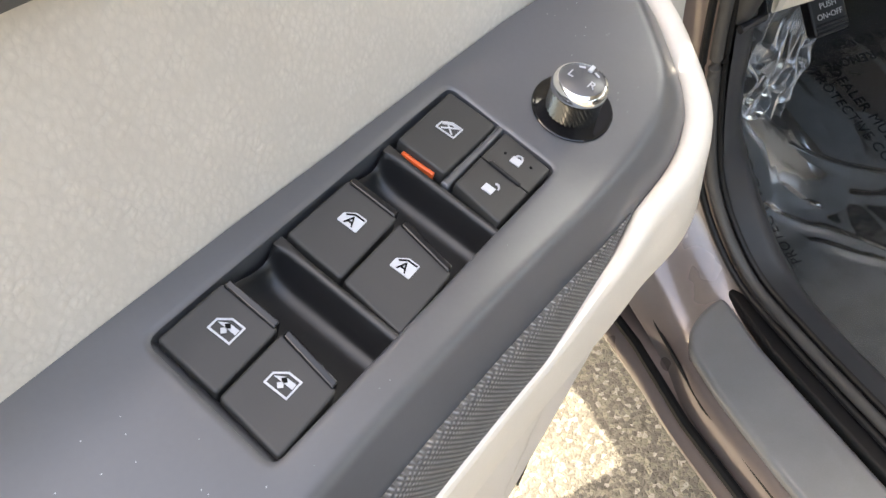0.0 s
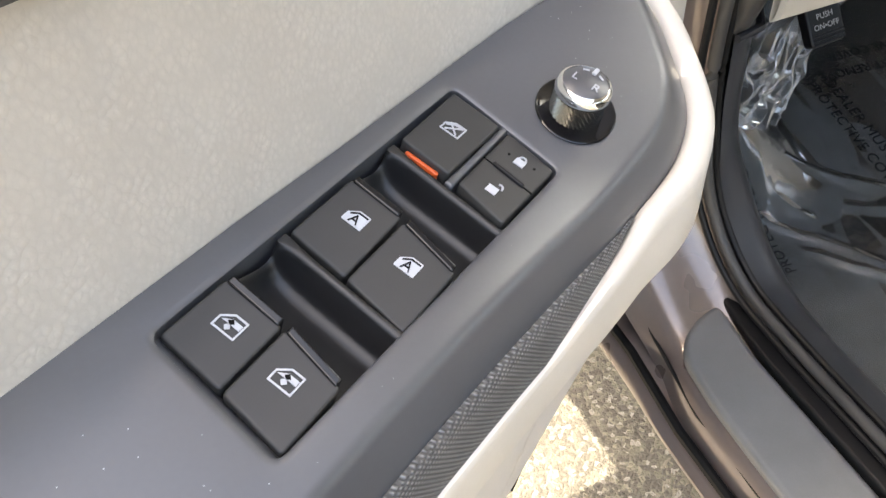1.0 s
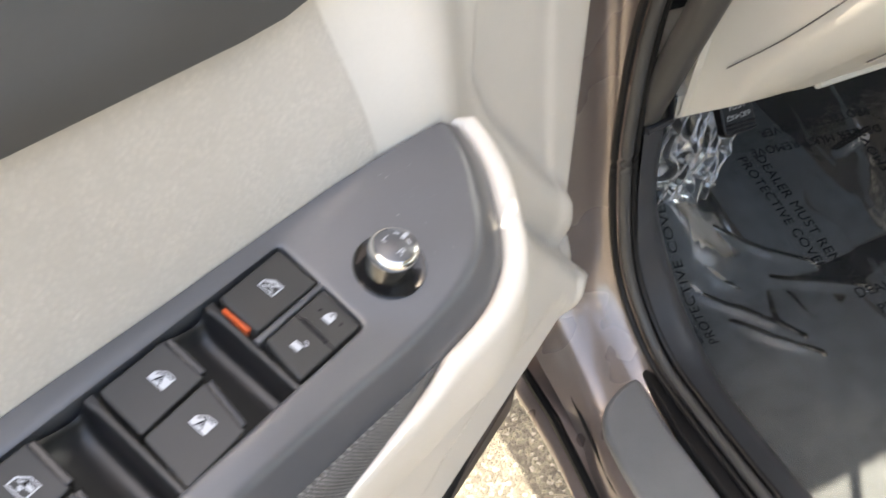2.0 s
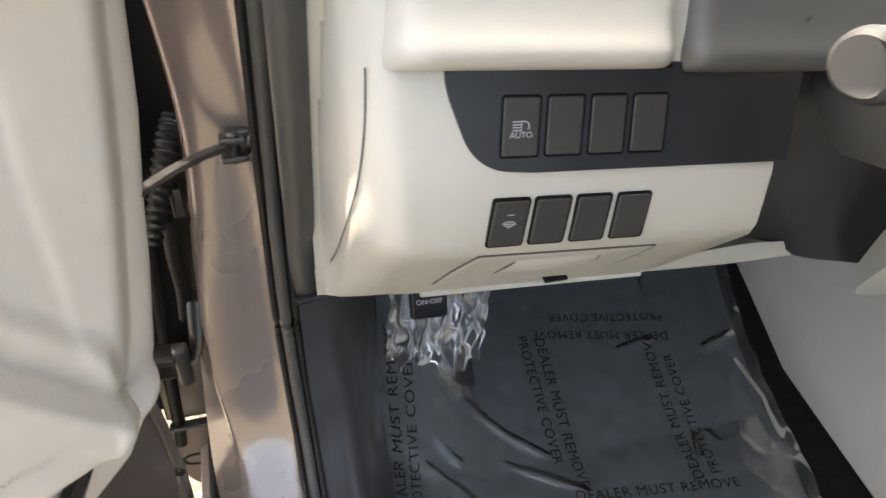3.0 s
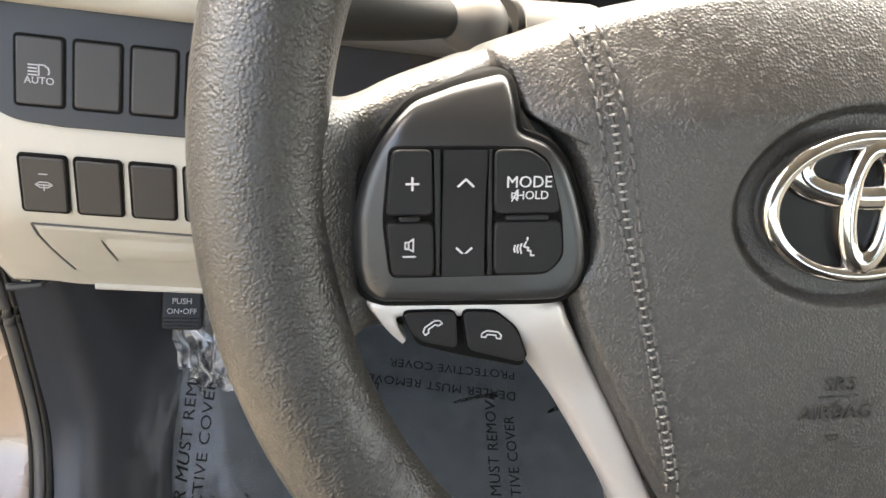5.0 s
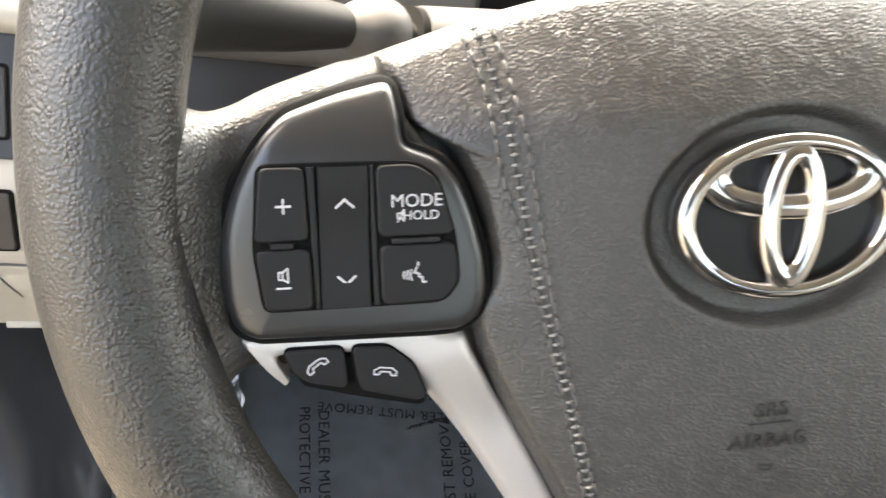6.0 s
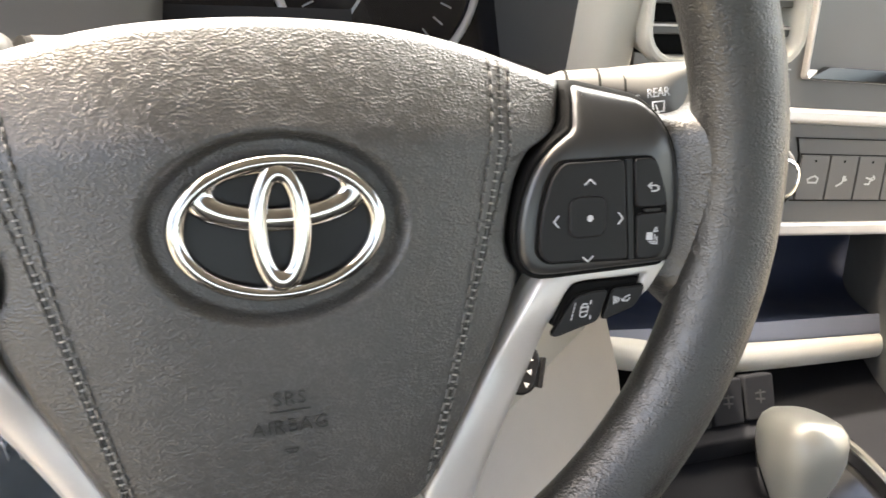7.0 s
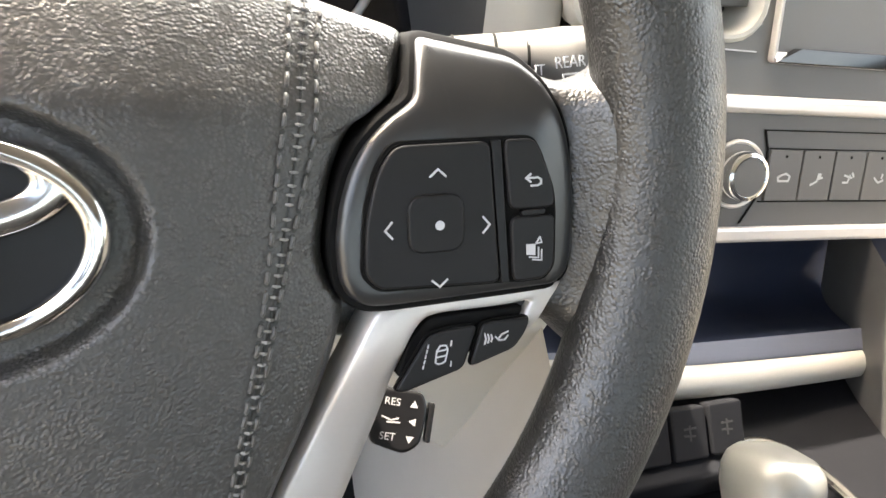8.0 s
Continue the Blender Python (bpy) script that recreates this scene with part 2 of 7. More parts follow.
GLOSS = surface("gloss black", (0.008, 0.008, 0.009), 0.08, var=0.05, rough_var=0.02)
KEYCAP = surface("soft grey switch cap", (0.034, 0.033, 0.032), 0.5, var=0.1, var_scale=120, bumps=[("noise", 3000, 0.15, 0.0001)])
PADCAP = surface("soft black button", (0.0125, 0.0125, 0.0135), 0.45, spec=0.22, var=0.1, var_scale=90, bumps=[("noise", 3500, 0.12, 0.0001)])
WEAVE = surface("woven texture trim", (0.25, 0.25, 0.248), 0.45, var=0.2, var_scale=400, valley_shade=0.8, bumps=[("weave", 330, 0.9, 0.0009)])
SCOOP = surface("satin black moulding", (0.011, 0.011, 0.0118), 0.40, spec=0.6, var=0.1, bumps=[("noise", 3000, 0.15, 0.0001)])
PAD = surface("smooth dark bezel plastic", (0.019, 0.0195, 0.0207), 0.31, spec=0.8, var=0.08, bumps=[("noise", 4000, 0.10, 0.0001)], rough_var=0.04)
BADGE = surface("satin chrome", (0.54, 0.528, 0.515), 0.10, 1.0, var=0.03, rough_var=0.04)
# darker copy of PAINT, with the door frame's shade in the colour
SHADED_PAINT = surface("brown paint darkened for the shaded door frame", (0.085, 0.068, 0.060), 0.35, 0.3, var=0.12, var_scale=14, coat=0.5, bumps=[("noise", 400, 0.05, 0.0002)])
RECESS = surface("matt dark recess plastic", (0.009, 0.0095, 0.0115), 0.75, spec=0.08, var=0.12, bumps=[("noise", 1600, 0.3, 0.0003)])
SIDE = surface("warm grey console plastic", (0.41, 0.382, 0.345), 0.55, var=0.05, bumps=[("noise", 1800, 0.2, 0.0002)])
BAR = surface("grey steel", (0.055, 0.054, 0.053), 0.38, 0.6, var=0.15, var_scale=90, bumps=[("noise", 900, 0.2, 0.0002)])
CHROME = surface("chrome", (0.88, 0.87, 0.85), 0.13, 1.0, var=0.02, rough_var=0.03)
SILVER = surface("satin silver paint", (0.55, 0.522, 0.497), 0.34, 0.40, var=0.03, bumps=[("noise", 5000, 0.1, 0.00005)])
HIDE = surface("dark grained leather", (0.056, 0.0543, 0.0522), 0.42, var=0.10, spec=0.85, valley_shade=0.45, bumps=[("grain", 950, 0.55, 0.0005), ("noise", 2200, 0.10, 0.0002), ("noise", 140, 0.12, 0.0006)])
HIDE_RIM = surface("grained leather of the rim", (0.024, 0.0233, 0.0222), 0.38, var=0.12, spec=0.85, valley_shade=0.45, bumps=[("grain", 880, 0.52, 0.0005), ("noise", 1800, 0.12, 0.0002), ("noise", 110, 0.2, 0.0008)])
PIT = surface("dark stitch hole", (0.030, 0.030, 0.029), 0.6, var=0.1)
THREAD = surface("grey thread", (0.24, 0.235, 0.225), 0.55, var=0.2, var_scale=500)
STITCH = surface("dark grey thread", (0.085, 0.083, 0.080), 0.40, var=0.2, var_scale=500)
GREY = surface("grey dash plastic", (0.076, 0.075, 0.074), 0.5, var=0.05, bumps=[("noise", 2200, 0.25, 0.0002)])
STALK = surface("dark grey lever plastic", (0.026, 0.0265, 0.027), 0.55, spec=0.2, var=0.06, bumps=[("noise", 2200, 0.2, 0.0002)])
DARK_TRIM = surface("dark blue-grey trim", (0.0195, 0.021, 0.0248), 0.36, var=0.08, bumps=[("noise", 2200, 0.2, 0.0002)])
KICK = surface("grained kick panel plastic", (0.032, 0.034, 0.039), 0.36, var=0.08, bumps=[("noise", 2200, 0.2, 0.0002)])
NAVY = surface("navy shelf lining", (0.020, 0.028, 0.055), 0.6, var=0.1, bumps=[("noise", 1500, 0.3, 0.0003)])
LINER = surface("blue-grey rubber edge", (0.11, 0.12, 0.15), 0.55, var=0.05)
PAINT = surface("brown metallic paint", (0.21, 0.170, 0.152), 0.28, 0.4, var=0.06, var_scale=8, coat=1.0, bumps=[("noise", 400, 0.03, 0.0002)])
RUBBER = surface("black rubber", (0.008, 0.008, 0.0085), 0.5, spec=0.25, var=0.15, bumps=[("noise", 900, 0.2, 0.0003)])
SEAL = surface("grey pillar seal", (0.048, 0.0465, 0.045), 0.5, var=0.1, bumps=[("noise", 2500, 0.3, 0.0002)])
SILL = surface("grained sill plastic", (0.185, 0.187, 0.190), 0.32, spec=0.9, rough_var=0.015, var=0.08, bumps=[("noise", 1600, 0.3, 0.0003)])
CARPET = surface("dark carpet", (0.013, 0.0135, 0.0145), 0.95, var=0.4, var_scale=60, bumps=[("noise", 1200, 0.9, 0.0015)], spec=0.1)
MAT = surface("blue-grey floor mat", (0.084, 0.093, 0.095), 0.85, var=0.25, var_scale=40, bumps=[("noise", 900, 0.8, 0.0012)], spec=0.2)
WHITE = surface("white print", (0.50, 0.51, 0.535), 0.5, var=0.03)
GREYPRINT = surface("grey print", (0.36, 0.36, 0.37), 0.5, var=0.03)
PRINT = surface("faded dark print", (0.006, 0.0065, 0.0075), 0.7, var=0.2, spec=0.2)
INK = surface("black print", (0.004, 0.004, 0.004), 0.8, var=0.1, spec=0.15)
ORANGE = surface("orange lens", (0.75, 0.12, 0.03), 0.35, var=0.05)
STEEL = surface("dark painted steel", (0.035, 0.033, 0.031), 0.35, 0.7, var=0.15, coat=0.3)
SHELL = surface("headliner cloth", (0.30, 0.29, 0.27), 0.9, var=0.05)
# pale base colour stands in for what the glass would reflect
SCREEN = surface("display glass with painted reflection", (0.84, 0.78, 0.77), 0.25, var=0.02, rough_var=0.02)
GAUGE = surface("dark gauge glass", (0.006, 0.006, 0.009), 0.12, var=0.05, rough_var=0.02)
KNURL = surface("dark knurled metal", (0.16, 0.158, 0.15), 0.22, 0.9, var=0.1)
KNOBGREY = surface("satin metal-look knob", (0.19, 0.192, 0.180), 0.40, 0.25, var=0.04)


def film():
    """Clear plastic film: mostly seen through, with a gloss."""
    ma = bpy.data.materials.new("clear plastic film")
    ma.use_nodes = True
    nt = ma.node_tree
    nt.nodes.remove(nt.nodes["Principled BSDF"])
    out = nt.nodes["Material Output"]
    tr = nt.nodes.new("ShaderNodeBsdfTransparent")
    tr.inputs["Color"].default_value = (0.93, 0.94, 0.95, 1)
    gl = nt.nodes.new("ShaderNodeBsdfGlossy")
    gl.inputs["Roughness"].default_value = 0.13
    fr = nt.nodes.new("ShaderNodeFresnel")
    fr.inputs["IOR"].default_value = 1.45
    tc = nt.nodes.new("ShaderNodeTexCoord")
    nz = nt.nodes.new("ShaderNodeTexNoise")
    nz.inputs["Scale"].default_value, nz.inputs["Detail"].default_value = 55, 4
    nt.links.new(tc.outputs["Object"], nz.inputs["Vector"])
    bp = nt.nodes.new("ShaderNodeBump")
    bp.inputs["Strength"].default_value, bp.inputs["Distance"].default_value = 0.35, 0.0016
    nt.links.new(nz.outputs["Fac"], bp.inputs["Height"])
    nt.links.new(bp.outputs[0], gl.inputs["Normal"])
    mx = nt.nodes.new("ShaderNodeMixShader")
    nt.links.new(fr.outputs[0], mx.inputs[0])
    nt.links.new(tr.outputs[0], mx.inputs[1])
    nt.links.new(gl.outputs[0], mx.inputs[2])
    df = nt.nodes.new("ShaderNodeBsdfDiffuse")
    df.inputs["Color"].default_value = (0.60, 0.62, 0.63, 1)
    hz = nt.nodes.new("ShaderNodeMixShader")
    hz.inputs[0].default_value = 0.05
    nt.links.new(mx.outputs[0], hz.inputs[1])
    nt.links.new(df.outputs[0], hz.inputs[2])
    nt.links.new(hz.outputs[0], out.inputs["Surface"])
    return ma


FILM = film()


# ---- ground and the closed shell of the car ----
def gravelly():
    """Worn asphalt: pale and dark stones set in a warm grey binder."""
    ma = surface("asphalt", (0.17, 0.158, 0.130), 0.9, var=0.55, var_scale=9, bumps=[("pebble", 150, 0.6, 0.003), ("noise", 420, 0.5, 0.003)])
    nt = ma.node_tree
    bs = nt.nodes["Principled BSDF"]
    tc = nt.nodes.new("ShaderNodeTexCoord")
    vo = nt.nodes.new("ShaderNodeTexVoronoi")
    vo.inputs["Scale"].default_value = 150
    nt.links.new(tc.outputs["Object"], vo.inputs["Vector"])
    cr = nt.nodes.new("ShaderNodeValToRGB")
    cr.color_ramp.interpolation = "CONSTANT"
    stops = cr.color_ramp.elements
    stops[0].position, stops[0].color = 0.0, (0.055, 0.050, 0.040, 1)
    stops[1].position, stops[1].color = 0.45, (0.13, 0.115, 0.085, 1)
    for at, col in ((0.76, (0.21, 0.19, 0.145, 1)), (0.93, (0.33, 0.31, 0.27, 1))):
        e = stops.new(at)
        e.color = col
    sep = nt.nodes.new("ShaderNodeSeparateColor")
    nt.links.new(vo.outputs["Color"], sep.inputs[0])
    nt.links.new(sep.outputs[0], cr.inputs["Fac"])
    mx = nt.nodes.new("ShaderNodeMixRGB")
    mx.inputs[0].default_value = 0.62
    nt.links.new(bs.inputs["Base Color"].links[0].from_socket, mx.inputs[1])
    nt.links.new(cr.outputs[0], mx.inputs[2])
    nt.links.new(mx.outputs[0], bs.inputs["Base Color"])
    return ma


ASPHALT = gravelly()
tagged(part("ground", grid(lambda s, t: Vector(((s - 0.5) * 240, (t - 0.5) * 240, 0)), 60, 60), ASPHALT, flat=True),
       "sunlit rough asphalt ground beside the car", "ground", kind="structure")


def floor_z(x, y):
    rest = sm(-0.20, -0.30, x) * min(0.12, max(0.0, (y - 0.45) * 0.6))
    return 0.392 + 0.24 * max(0.0, y - 0.42) + 0.9 * max(0.0, y - 0.70) + rest


tagged(part("floor", grid(lambda s, t: Vector((-0.395 + s * 1.5, -1.75 + t * 2.5, floor_z(-0.395 + s * 1.5, -1.75 + t * 2.5) - 0.012)), 60, 90), CARPET),
       "dark carpeted floor of the footwell", "car floor", kind="structure")
# unseen roof, side and rear walls, dash top and hood shape the light
tagged(part("roof", box(-0.34, 1.15, -1.8, 0.31, 1.60, 1.66, 0.02), SHELL), "pale cloth headliner under the roof", "roof", kind="structure")
tagged(part("wall_far", box(1.12, 1.17, -1.8, 0.75, 0.38, 1.12, 0.01), CREAM_SOFT), "cream far side of the cabin", "car side", kind="structure")
far_upper = thing("wall_far_upper", "dark far side above the beltline with two door windows", "car side", (1.15, -0.3, 1.12), kind="structure")
for y0, y1, z0, z1 in ((-1.8, -1.66, 1.12, 1.60), (-0.88, -0.76, 1.12, 1.60), (0.26, 0.40, 1.12, 1.60), (-1.66, -0.88, 1.12, 1.15), (-1.66, -0.88, 1.56, 1.60), (-0.76, 0.26, 1.12, 1.15), (-0.76, 0.26, 1.56, 1.60)):
    part("window_surround", box(1.14, 1.17, y0, y1, z0, z1, 0.004), DARK_TRIM, far_upper)
# unseen block added to stop sun slipping in behind the hinge pillar
tagged(part("sun_block", box(-0.50, -0.44, 0.475, 0.95, 0.45, 1.24, 0.005), PAINT), "unseen painted block behind the hinge pillar, keeping sun off the mat", "car body", kind="structure")
near_side = thing("wall_near", "plain closed side of the cabin behind the door opening", "car side", (-0.50, -1.3, 0.4), kind="structure")
part("side_panel", box(-0.56, -0.50, -1.8, -0.80, 0.38, 1.12, 0.01), CREAM_SOFT, near_side)
for y0, y1, z0, z1 in ((-1.8, -1.62, 1.12, 1.60), (-0.98, -0.80, 1.12, 1.60), (-1.62, -0.98, 1.12, 1.17), (-1.62, -0.98, 1.54, 1.60)):
    part("window_surround", box(-0.56, -0.50, y0, y1, z0, z1, 0.004), DARK_TRIM, near_side)
rear = thing("wall_rear", "plain dark rear wall of the cabin with a wide rear window", "car wall", (0.3, -1.82, 0.38), kind="structure")
part("rear_panel", box(-0.56, 1.15, -1.85, -1.80, 0.38, 1.24, 0.01), DARK_TRIM, rear)
for x0, x1, z0, z1 in ((-0.56, -0.36, 1.24, 1.62), (0.96, 1.15, 1.24, 1.62), (-0.36, 0.96, 1.55, 1.62)):
    part("window_surround", box(x0, x1, -1.85, -1.80, z0, z1, 0.004), DARK_TRIM, rear)
tagged(part("wall_front", box(-0.44, 1.15, 0.74, 0.78, 0.30, 1.12, 0.01), CARPET), "dark firewall behind the footwell", "firewall", kind="structure")
tagged(part("dash_top", grid(lambda s, t: Vector((-0.44 + 1.56 * s, 0.25 + 0.11 * sm(0.22, 0.26, -0.44 + 1.56 * s) + (0.75 - 0.11 * sm(0.22, 0.26, -0.44 + 1.56 * s)) * t, 1.19 - 0.03 * t + 0.02 * math.sin(math.pi * t))), 60, 12), GREY),
       "grey top of the dashboard", "dashboard", kind="structure")
tagged(part("hood", box(-0.62, 1.15, 0.96, 1.9, 0.90, 1.14, 0.05), PAINT), "brown metallic hood before the windscreen", "hood", kind="structure")
# upper box stands wider than the body, added to keep sun off the sill
tagged(part("fender", box(-0.58, -0.46, 0.60, 1.6, 0.24, 0.60, 0.02, box(-0.76, -0.46, 0.57, 1.6, 0.52, 1.16, 0.05)), PAINT), "brown metallic front fender, widened to keep sun off the sill", "fender", kind="structure")


# ---- sill and hinge pillar: sheets between rails ----
def between(rails, steps=10, sub=4):
    """A sheet through several curves that run side by side."""
    cs = [spline(r, steps) for r in rails]
    n = min(len(c) for c in cs)
    rows = []
    for i in range(n):
        across = spline([c[i] for c in cs], sub) if len(cs) > 2 else [cs[0][i], cs[1][i]]
        rows.append(across)
    bm = bmesh.new()
    loft(bm, rows, closed=False)
    return bm


RAIL_Y = (-1.2, -0.4, 0.10, 0.26)


def rail(x0, z0, tail):
    return [(x0 - 0.006 * (0.26 - y), y, z0) for y in RAIL_Y] + tail


seal_rail = rail(-0.452, 0.486, [(-0.452, 0.345, 0.500), (-0.453, 0.405, 0.565), (-0.455, 0.424, 0.66), (-0.455, 0.424, 0.764), (-0.452, 0.405, 0.90), (-0.448, 0.34, 1.08), (-0.444, 0.26, 1.28), (-0.44, 0.05, 1.62)])
mid_rail = rail(-0.472, 0.470, [(-0.474, 0.345, 0.480), (-0.472, 0.420, 0.545), (-0.468, 0.446, 0.64), (-0.466, 0.450, 0.764), (-0.464, 0.446, 0.918), (-0.462, 0.42, 1.08), (-0.46, 0.36, 1.28), (-0.455, 0.16, 1.62)])
out_rail = rail(-0.545, 0.466, [(-0.529, 0.345, 0.476), (-0.523, 0.425, 0.535), (-0.530, 0.448, 0.63), (-0.524, 0.452, 0.764), (-0.510, 0.452, 0.918), (-0.520, 0.45, 1.08), (-0.545, 0.44, 1.28), (-0.54, 0.25, 1.62)])
edge_rail = rail(-0.562, 0.455, [(-0.545, 0.345, 0.462), (-0.538, 0.432, 0.525), (-0.545, 0.462, 0.63), (-0.538, 0.468, 0.764), (-0.524, 0.468, 0.918), (-0.534, 0.466, 1.08), (-0.562, 0.456, 1.28), (-0.555, 0.27, 1.62)])
low_rail = rail(-0.572, 0.432, [(-0.557, 0.345, 0.438), (-0.563, 0.455, 0.51), (-0.556, 0.53, 0.63), (-0.544, 0.55, 0.764), (-0.530, 0.55, 0.918), (-0.540, 0.55, 1.08), (-0.57, 0.54, 1.28), (-0.56, 0.35, 1.62)])
body = thing("body_side", "brown metallic painted sill and hinge pillar of the car", "car body", (-0.5, 0.2, 0.45), kind="structure")
part("painted_frame", between([seal_rail, mid_rail, out_rail, edge_rail, low_rail]), PAINT, body)
# stepped rocker below the sill
part("rocker", between([rail(-0.530, 0.420, [(-0.530, 0.36, 0.432), (-0.530, 0.60, 0.436)]), rail(-0.574, 0.430, [(-0.560, 0.36, 0.436), (-0.556, 0.60, 0.44)]), rail(-0.590, 0.424, [(-0.580, 0.36, 0.43), (-0.578, 0.60, 0.43)]),
                        rail(-0.594, 0.410, [(-0.588, 0.36, 0.41), (-0.586, 0.60, 0.41)]), rail(-0.560, 0.34, [(-0.555, 0.36, 0.34), (-0.552, 0.60, 0.34)]), rail(-0.50, 0.20, [(-0.50, 0.36, 0.20), (-0.50, 0.60, 0.20)])]), PAINT, body)
part("rocker_seal", tube(rail(-0.580, 0.432, [(-0.571, 0.36, 0.438), (-0.569, 0.58, 0.44)]), 0.006, 8), RUBBER, body, "black rubber sealing strip")
part("rocker_seal", tube(rail(-0.562, 0.452, [(-0.548, 0.352, 0.456), (-0.543, 0.40, 0.475)]), 0.0022, 8), RUBBER, body, "black rubber sealing strip")
part("underbody", box(-0.50, 1.1, -1.8, 1.1, 0.19, 0.37, 0.02), STEEL, body)

# rubber seal along the opening
sp = spline([Vector(p) + Vector((-0.003, -0.003, 0.009)) for p in seal_rail], 10)
seal = thing("door_seal", "grey rubber weatherstrip along the door opening", "weatherstrip", (-0.45, 0.2, 0.5))
part("bulb", tube(sp, 0.0060, 10), SEAL, seal)
sp2 = spline([Vector(p) + Vector((-0.0125, 0.003, 0.005)) for p in seal_rail], 10)
part("lip", tube(sp2, 0.0036, 8), RUBBER, seal, "thin black rubber lip")
sp3 = spline([Vector(p) + Vector((0.0065, -0.004, 0.012)) for p in seal_rail], 10)
part("inner_lip", tube(sp3, 0.0034, 8), RUBBER, seal, "thin black rubber lip")

# sill plate
plate_pts = [(-0.486, -1.2), (-0.4835, 0.28), (-0.475, 0.347), (-0.503, 0.342), (-0.532, 0.327), (-0.5455, 0.306), (-0.552, 0.255), (-0.5545, 0.18), (-0.558, -1.2)]
sill = tagged(part("sill_plate", slab(rounded([Vector(p) for p in plate_pts], 0.012), 0.466, 0.4785, 0.006, dome=0.001), SILL),
              "grained dark grey plastic sill plate", "sill plate", kind="structure")

# dark flange of the weatherstrip beside the sill plate
part("flange", slab(rounded([Vector(p) for p in ((-0.4835, -1.2), (-0.4815, 0.27), (-0.472, 0.345), (-0.450, 0.352), (-0.448, -1.2))], 0.006), 0.462, 0.4835, 0.004), RUBBER, seal, "flat black rubber flange")

# kick panel and inner sill trim
kick = thing("kick_panel", "dark blue-grey plastic kick panel beside the footwell", "kick panel", (-0.44, 0.3, 0.5))
kin = rail(-0.442, 0.494, [(-0.442, 0.345, 0.510), (-0.443, 0.400, 0.575), (-0.445, 0.416, 0.66), (-0.445, 0.418, 0.757)])
kmid = rail(-0.408, 0.478, [(-0.402, 0.345, 0.495), (-0.395, 0.43, 0.575), (-0.40, 0.45, 0.66), (-0.40, 0.45, 0.80)])
kdeep = rail(-0.376, 0.400, [(-0.366, 0.345, 0.402), (-0.345, 0.52, 0.42), (-0.345, 0.62, 0.66), (-0.345, 0.66, 0.80)])
part("panel", between([kin, kmid, kdeep]), KICK, kick)
part("top_edge", tube([(-0.447, 0.412, 0.760), (-0.42, 0.415, 0.760), (-0.395, 0.45, 0.758)], 0.004, 8), DARK_TRIM, kick)


# ---- pillar trim beside the dash ----
def seal_y(z):
    return 0.427 - 0.417 * (z - 0.762)


trim = thing("pillar_trim", "dark grey plastic strip along the windscreen pillar", "pillar trim", (-0.435, 0.4, 0.8))
tp = [(-0.437, seal_y(z) + 0.004, z) for z in (0.765, 0.85, 0.95, 1.05, 1.15, 1.30)]
part("strip", tube(spline(tp, 6), 0.0125, 12, flat=1.2), SEAL, trim)

# ---- floor mat with its clear cover ----
MAT_L = [(0.10, -0.385), (0.40, -0.368), (0.55, -0.352), (0.66, -0.332), (0.78, -0.305)]
MAT_R = [(0.10, 0.125), (0.28, 0.158), (0.37, 0.178), (0.44, 0.185), (0.54, 0.196), (0.62, 0.212), (0.76, 0.252)]


def mat_xy(s, t, grow=0.0):
    y = 0.02 + 0.72 * t
    a, b = lerp_table(MAT_L, y) - grow, lerp_table(MAT_R, y) + grow
    return a + (b - a) * s, y


def mat_pt(s, t):
    x, y = mat_xy(s, t)
    return Vector((x, y, floor_z(x, y) - 0.001))


mat_thing = thing("floor_mat", "blue-grey carpet floor mat on the footwell floor", "floor mat", (-0.1, 0.3, 0.39))
part("pile", grid(mat_pt, 60, 60), MAT, mat_thing)
edge = [mat_pt(0, i / 40) + Vector((0, 0, 0.001)) for i in range(41)] + [mat_pt(1, 1 - i / 40) + Vector((0, 0, 0.001)) for i in range(41)]
part("binding", tube(edge, 0.0032, 6), RUBBER, mat_thing, "black bound edge")


def crease(x, y, seed):
    """Folds of a loose film: sharp ridges out of noise."""
    h = 0.0
    for k, (f, a) in enumerate(((4.0, 0.6), (9.0, 0.35), (21.0, 0.10))):
        v = noise.noise(Vector((x * f * 1.0 + seed, y * f * 0.55 - x * f * 0.5 + 3.1 * k, seed * 0.7 + k)))
        h += a * (1 - min(1.0, abs(v) * 3.2)) ** 2
    return h


FOLDS = [[(-0.355, 0.53), (-0.349, 0.48), (-0.346, 0.431)], [(-0.324, 0.466), (-0.306, 0.441), (-0.275, 0.402), (-0.238, 0.338)], [(-0.236, 0.512), (-0.192, 0.46), (-0.146, 0.422)],
         [(-0.287, 0.469), (-0.262, 0.435)], [(-0.21, 0.427), (-0.167, 0.396), (-0.118, 0.361)], [(-0.295, 0.393), (-0.271, 0.352), (-0.237, 0.308)], [(-0.053, 0.278), (-0.063, 0.231), (-0.056, 0.164)],
         [(0.004, 0.553), (0.06, 0.561)], [(0.13, 0.53), (0.184, 0.545)], [(0.168, 0.50), (0.176, 0.44), (0.170, 0.38)]]


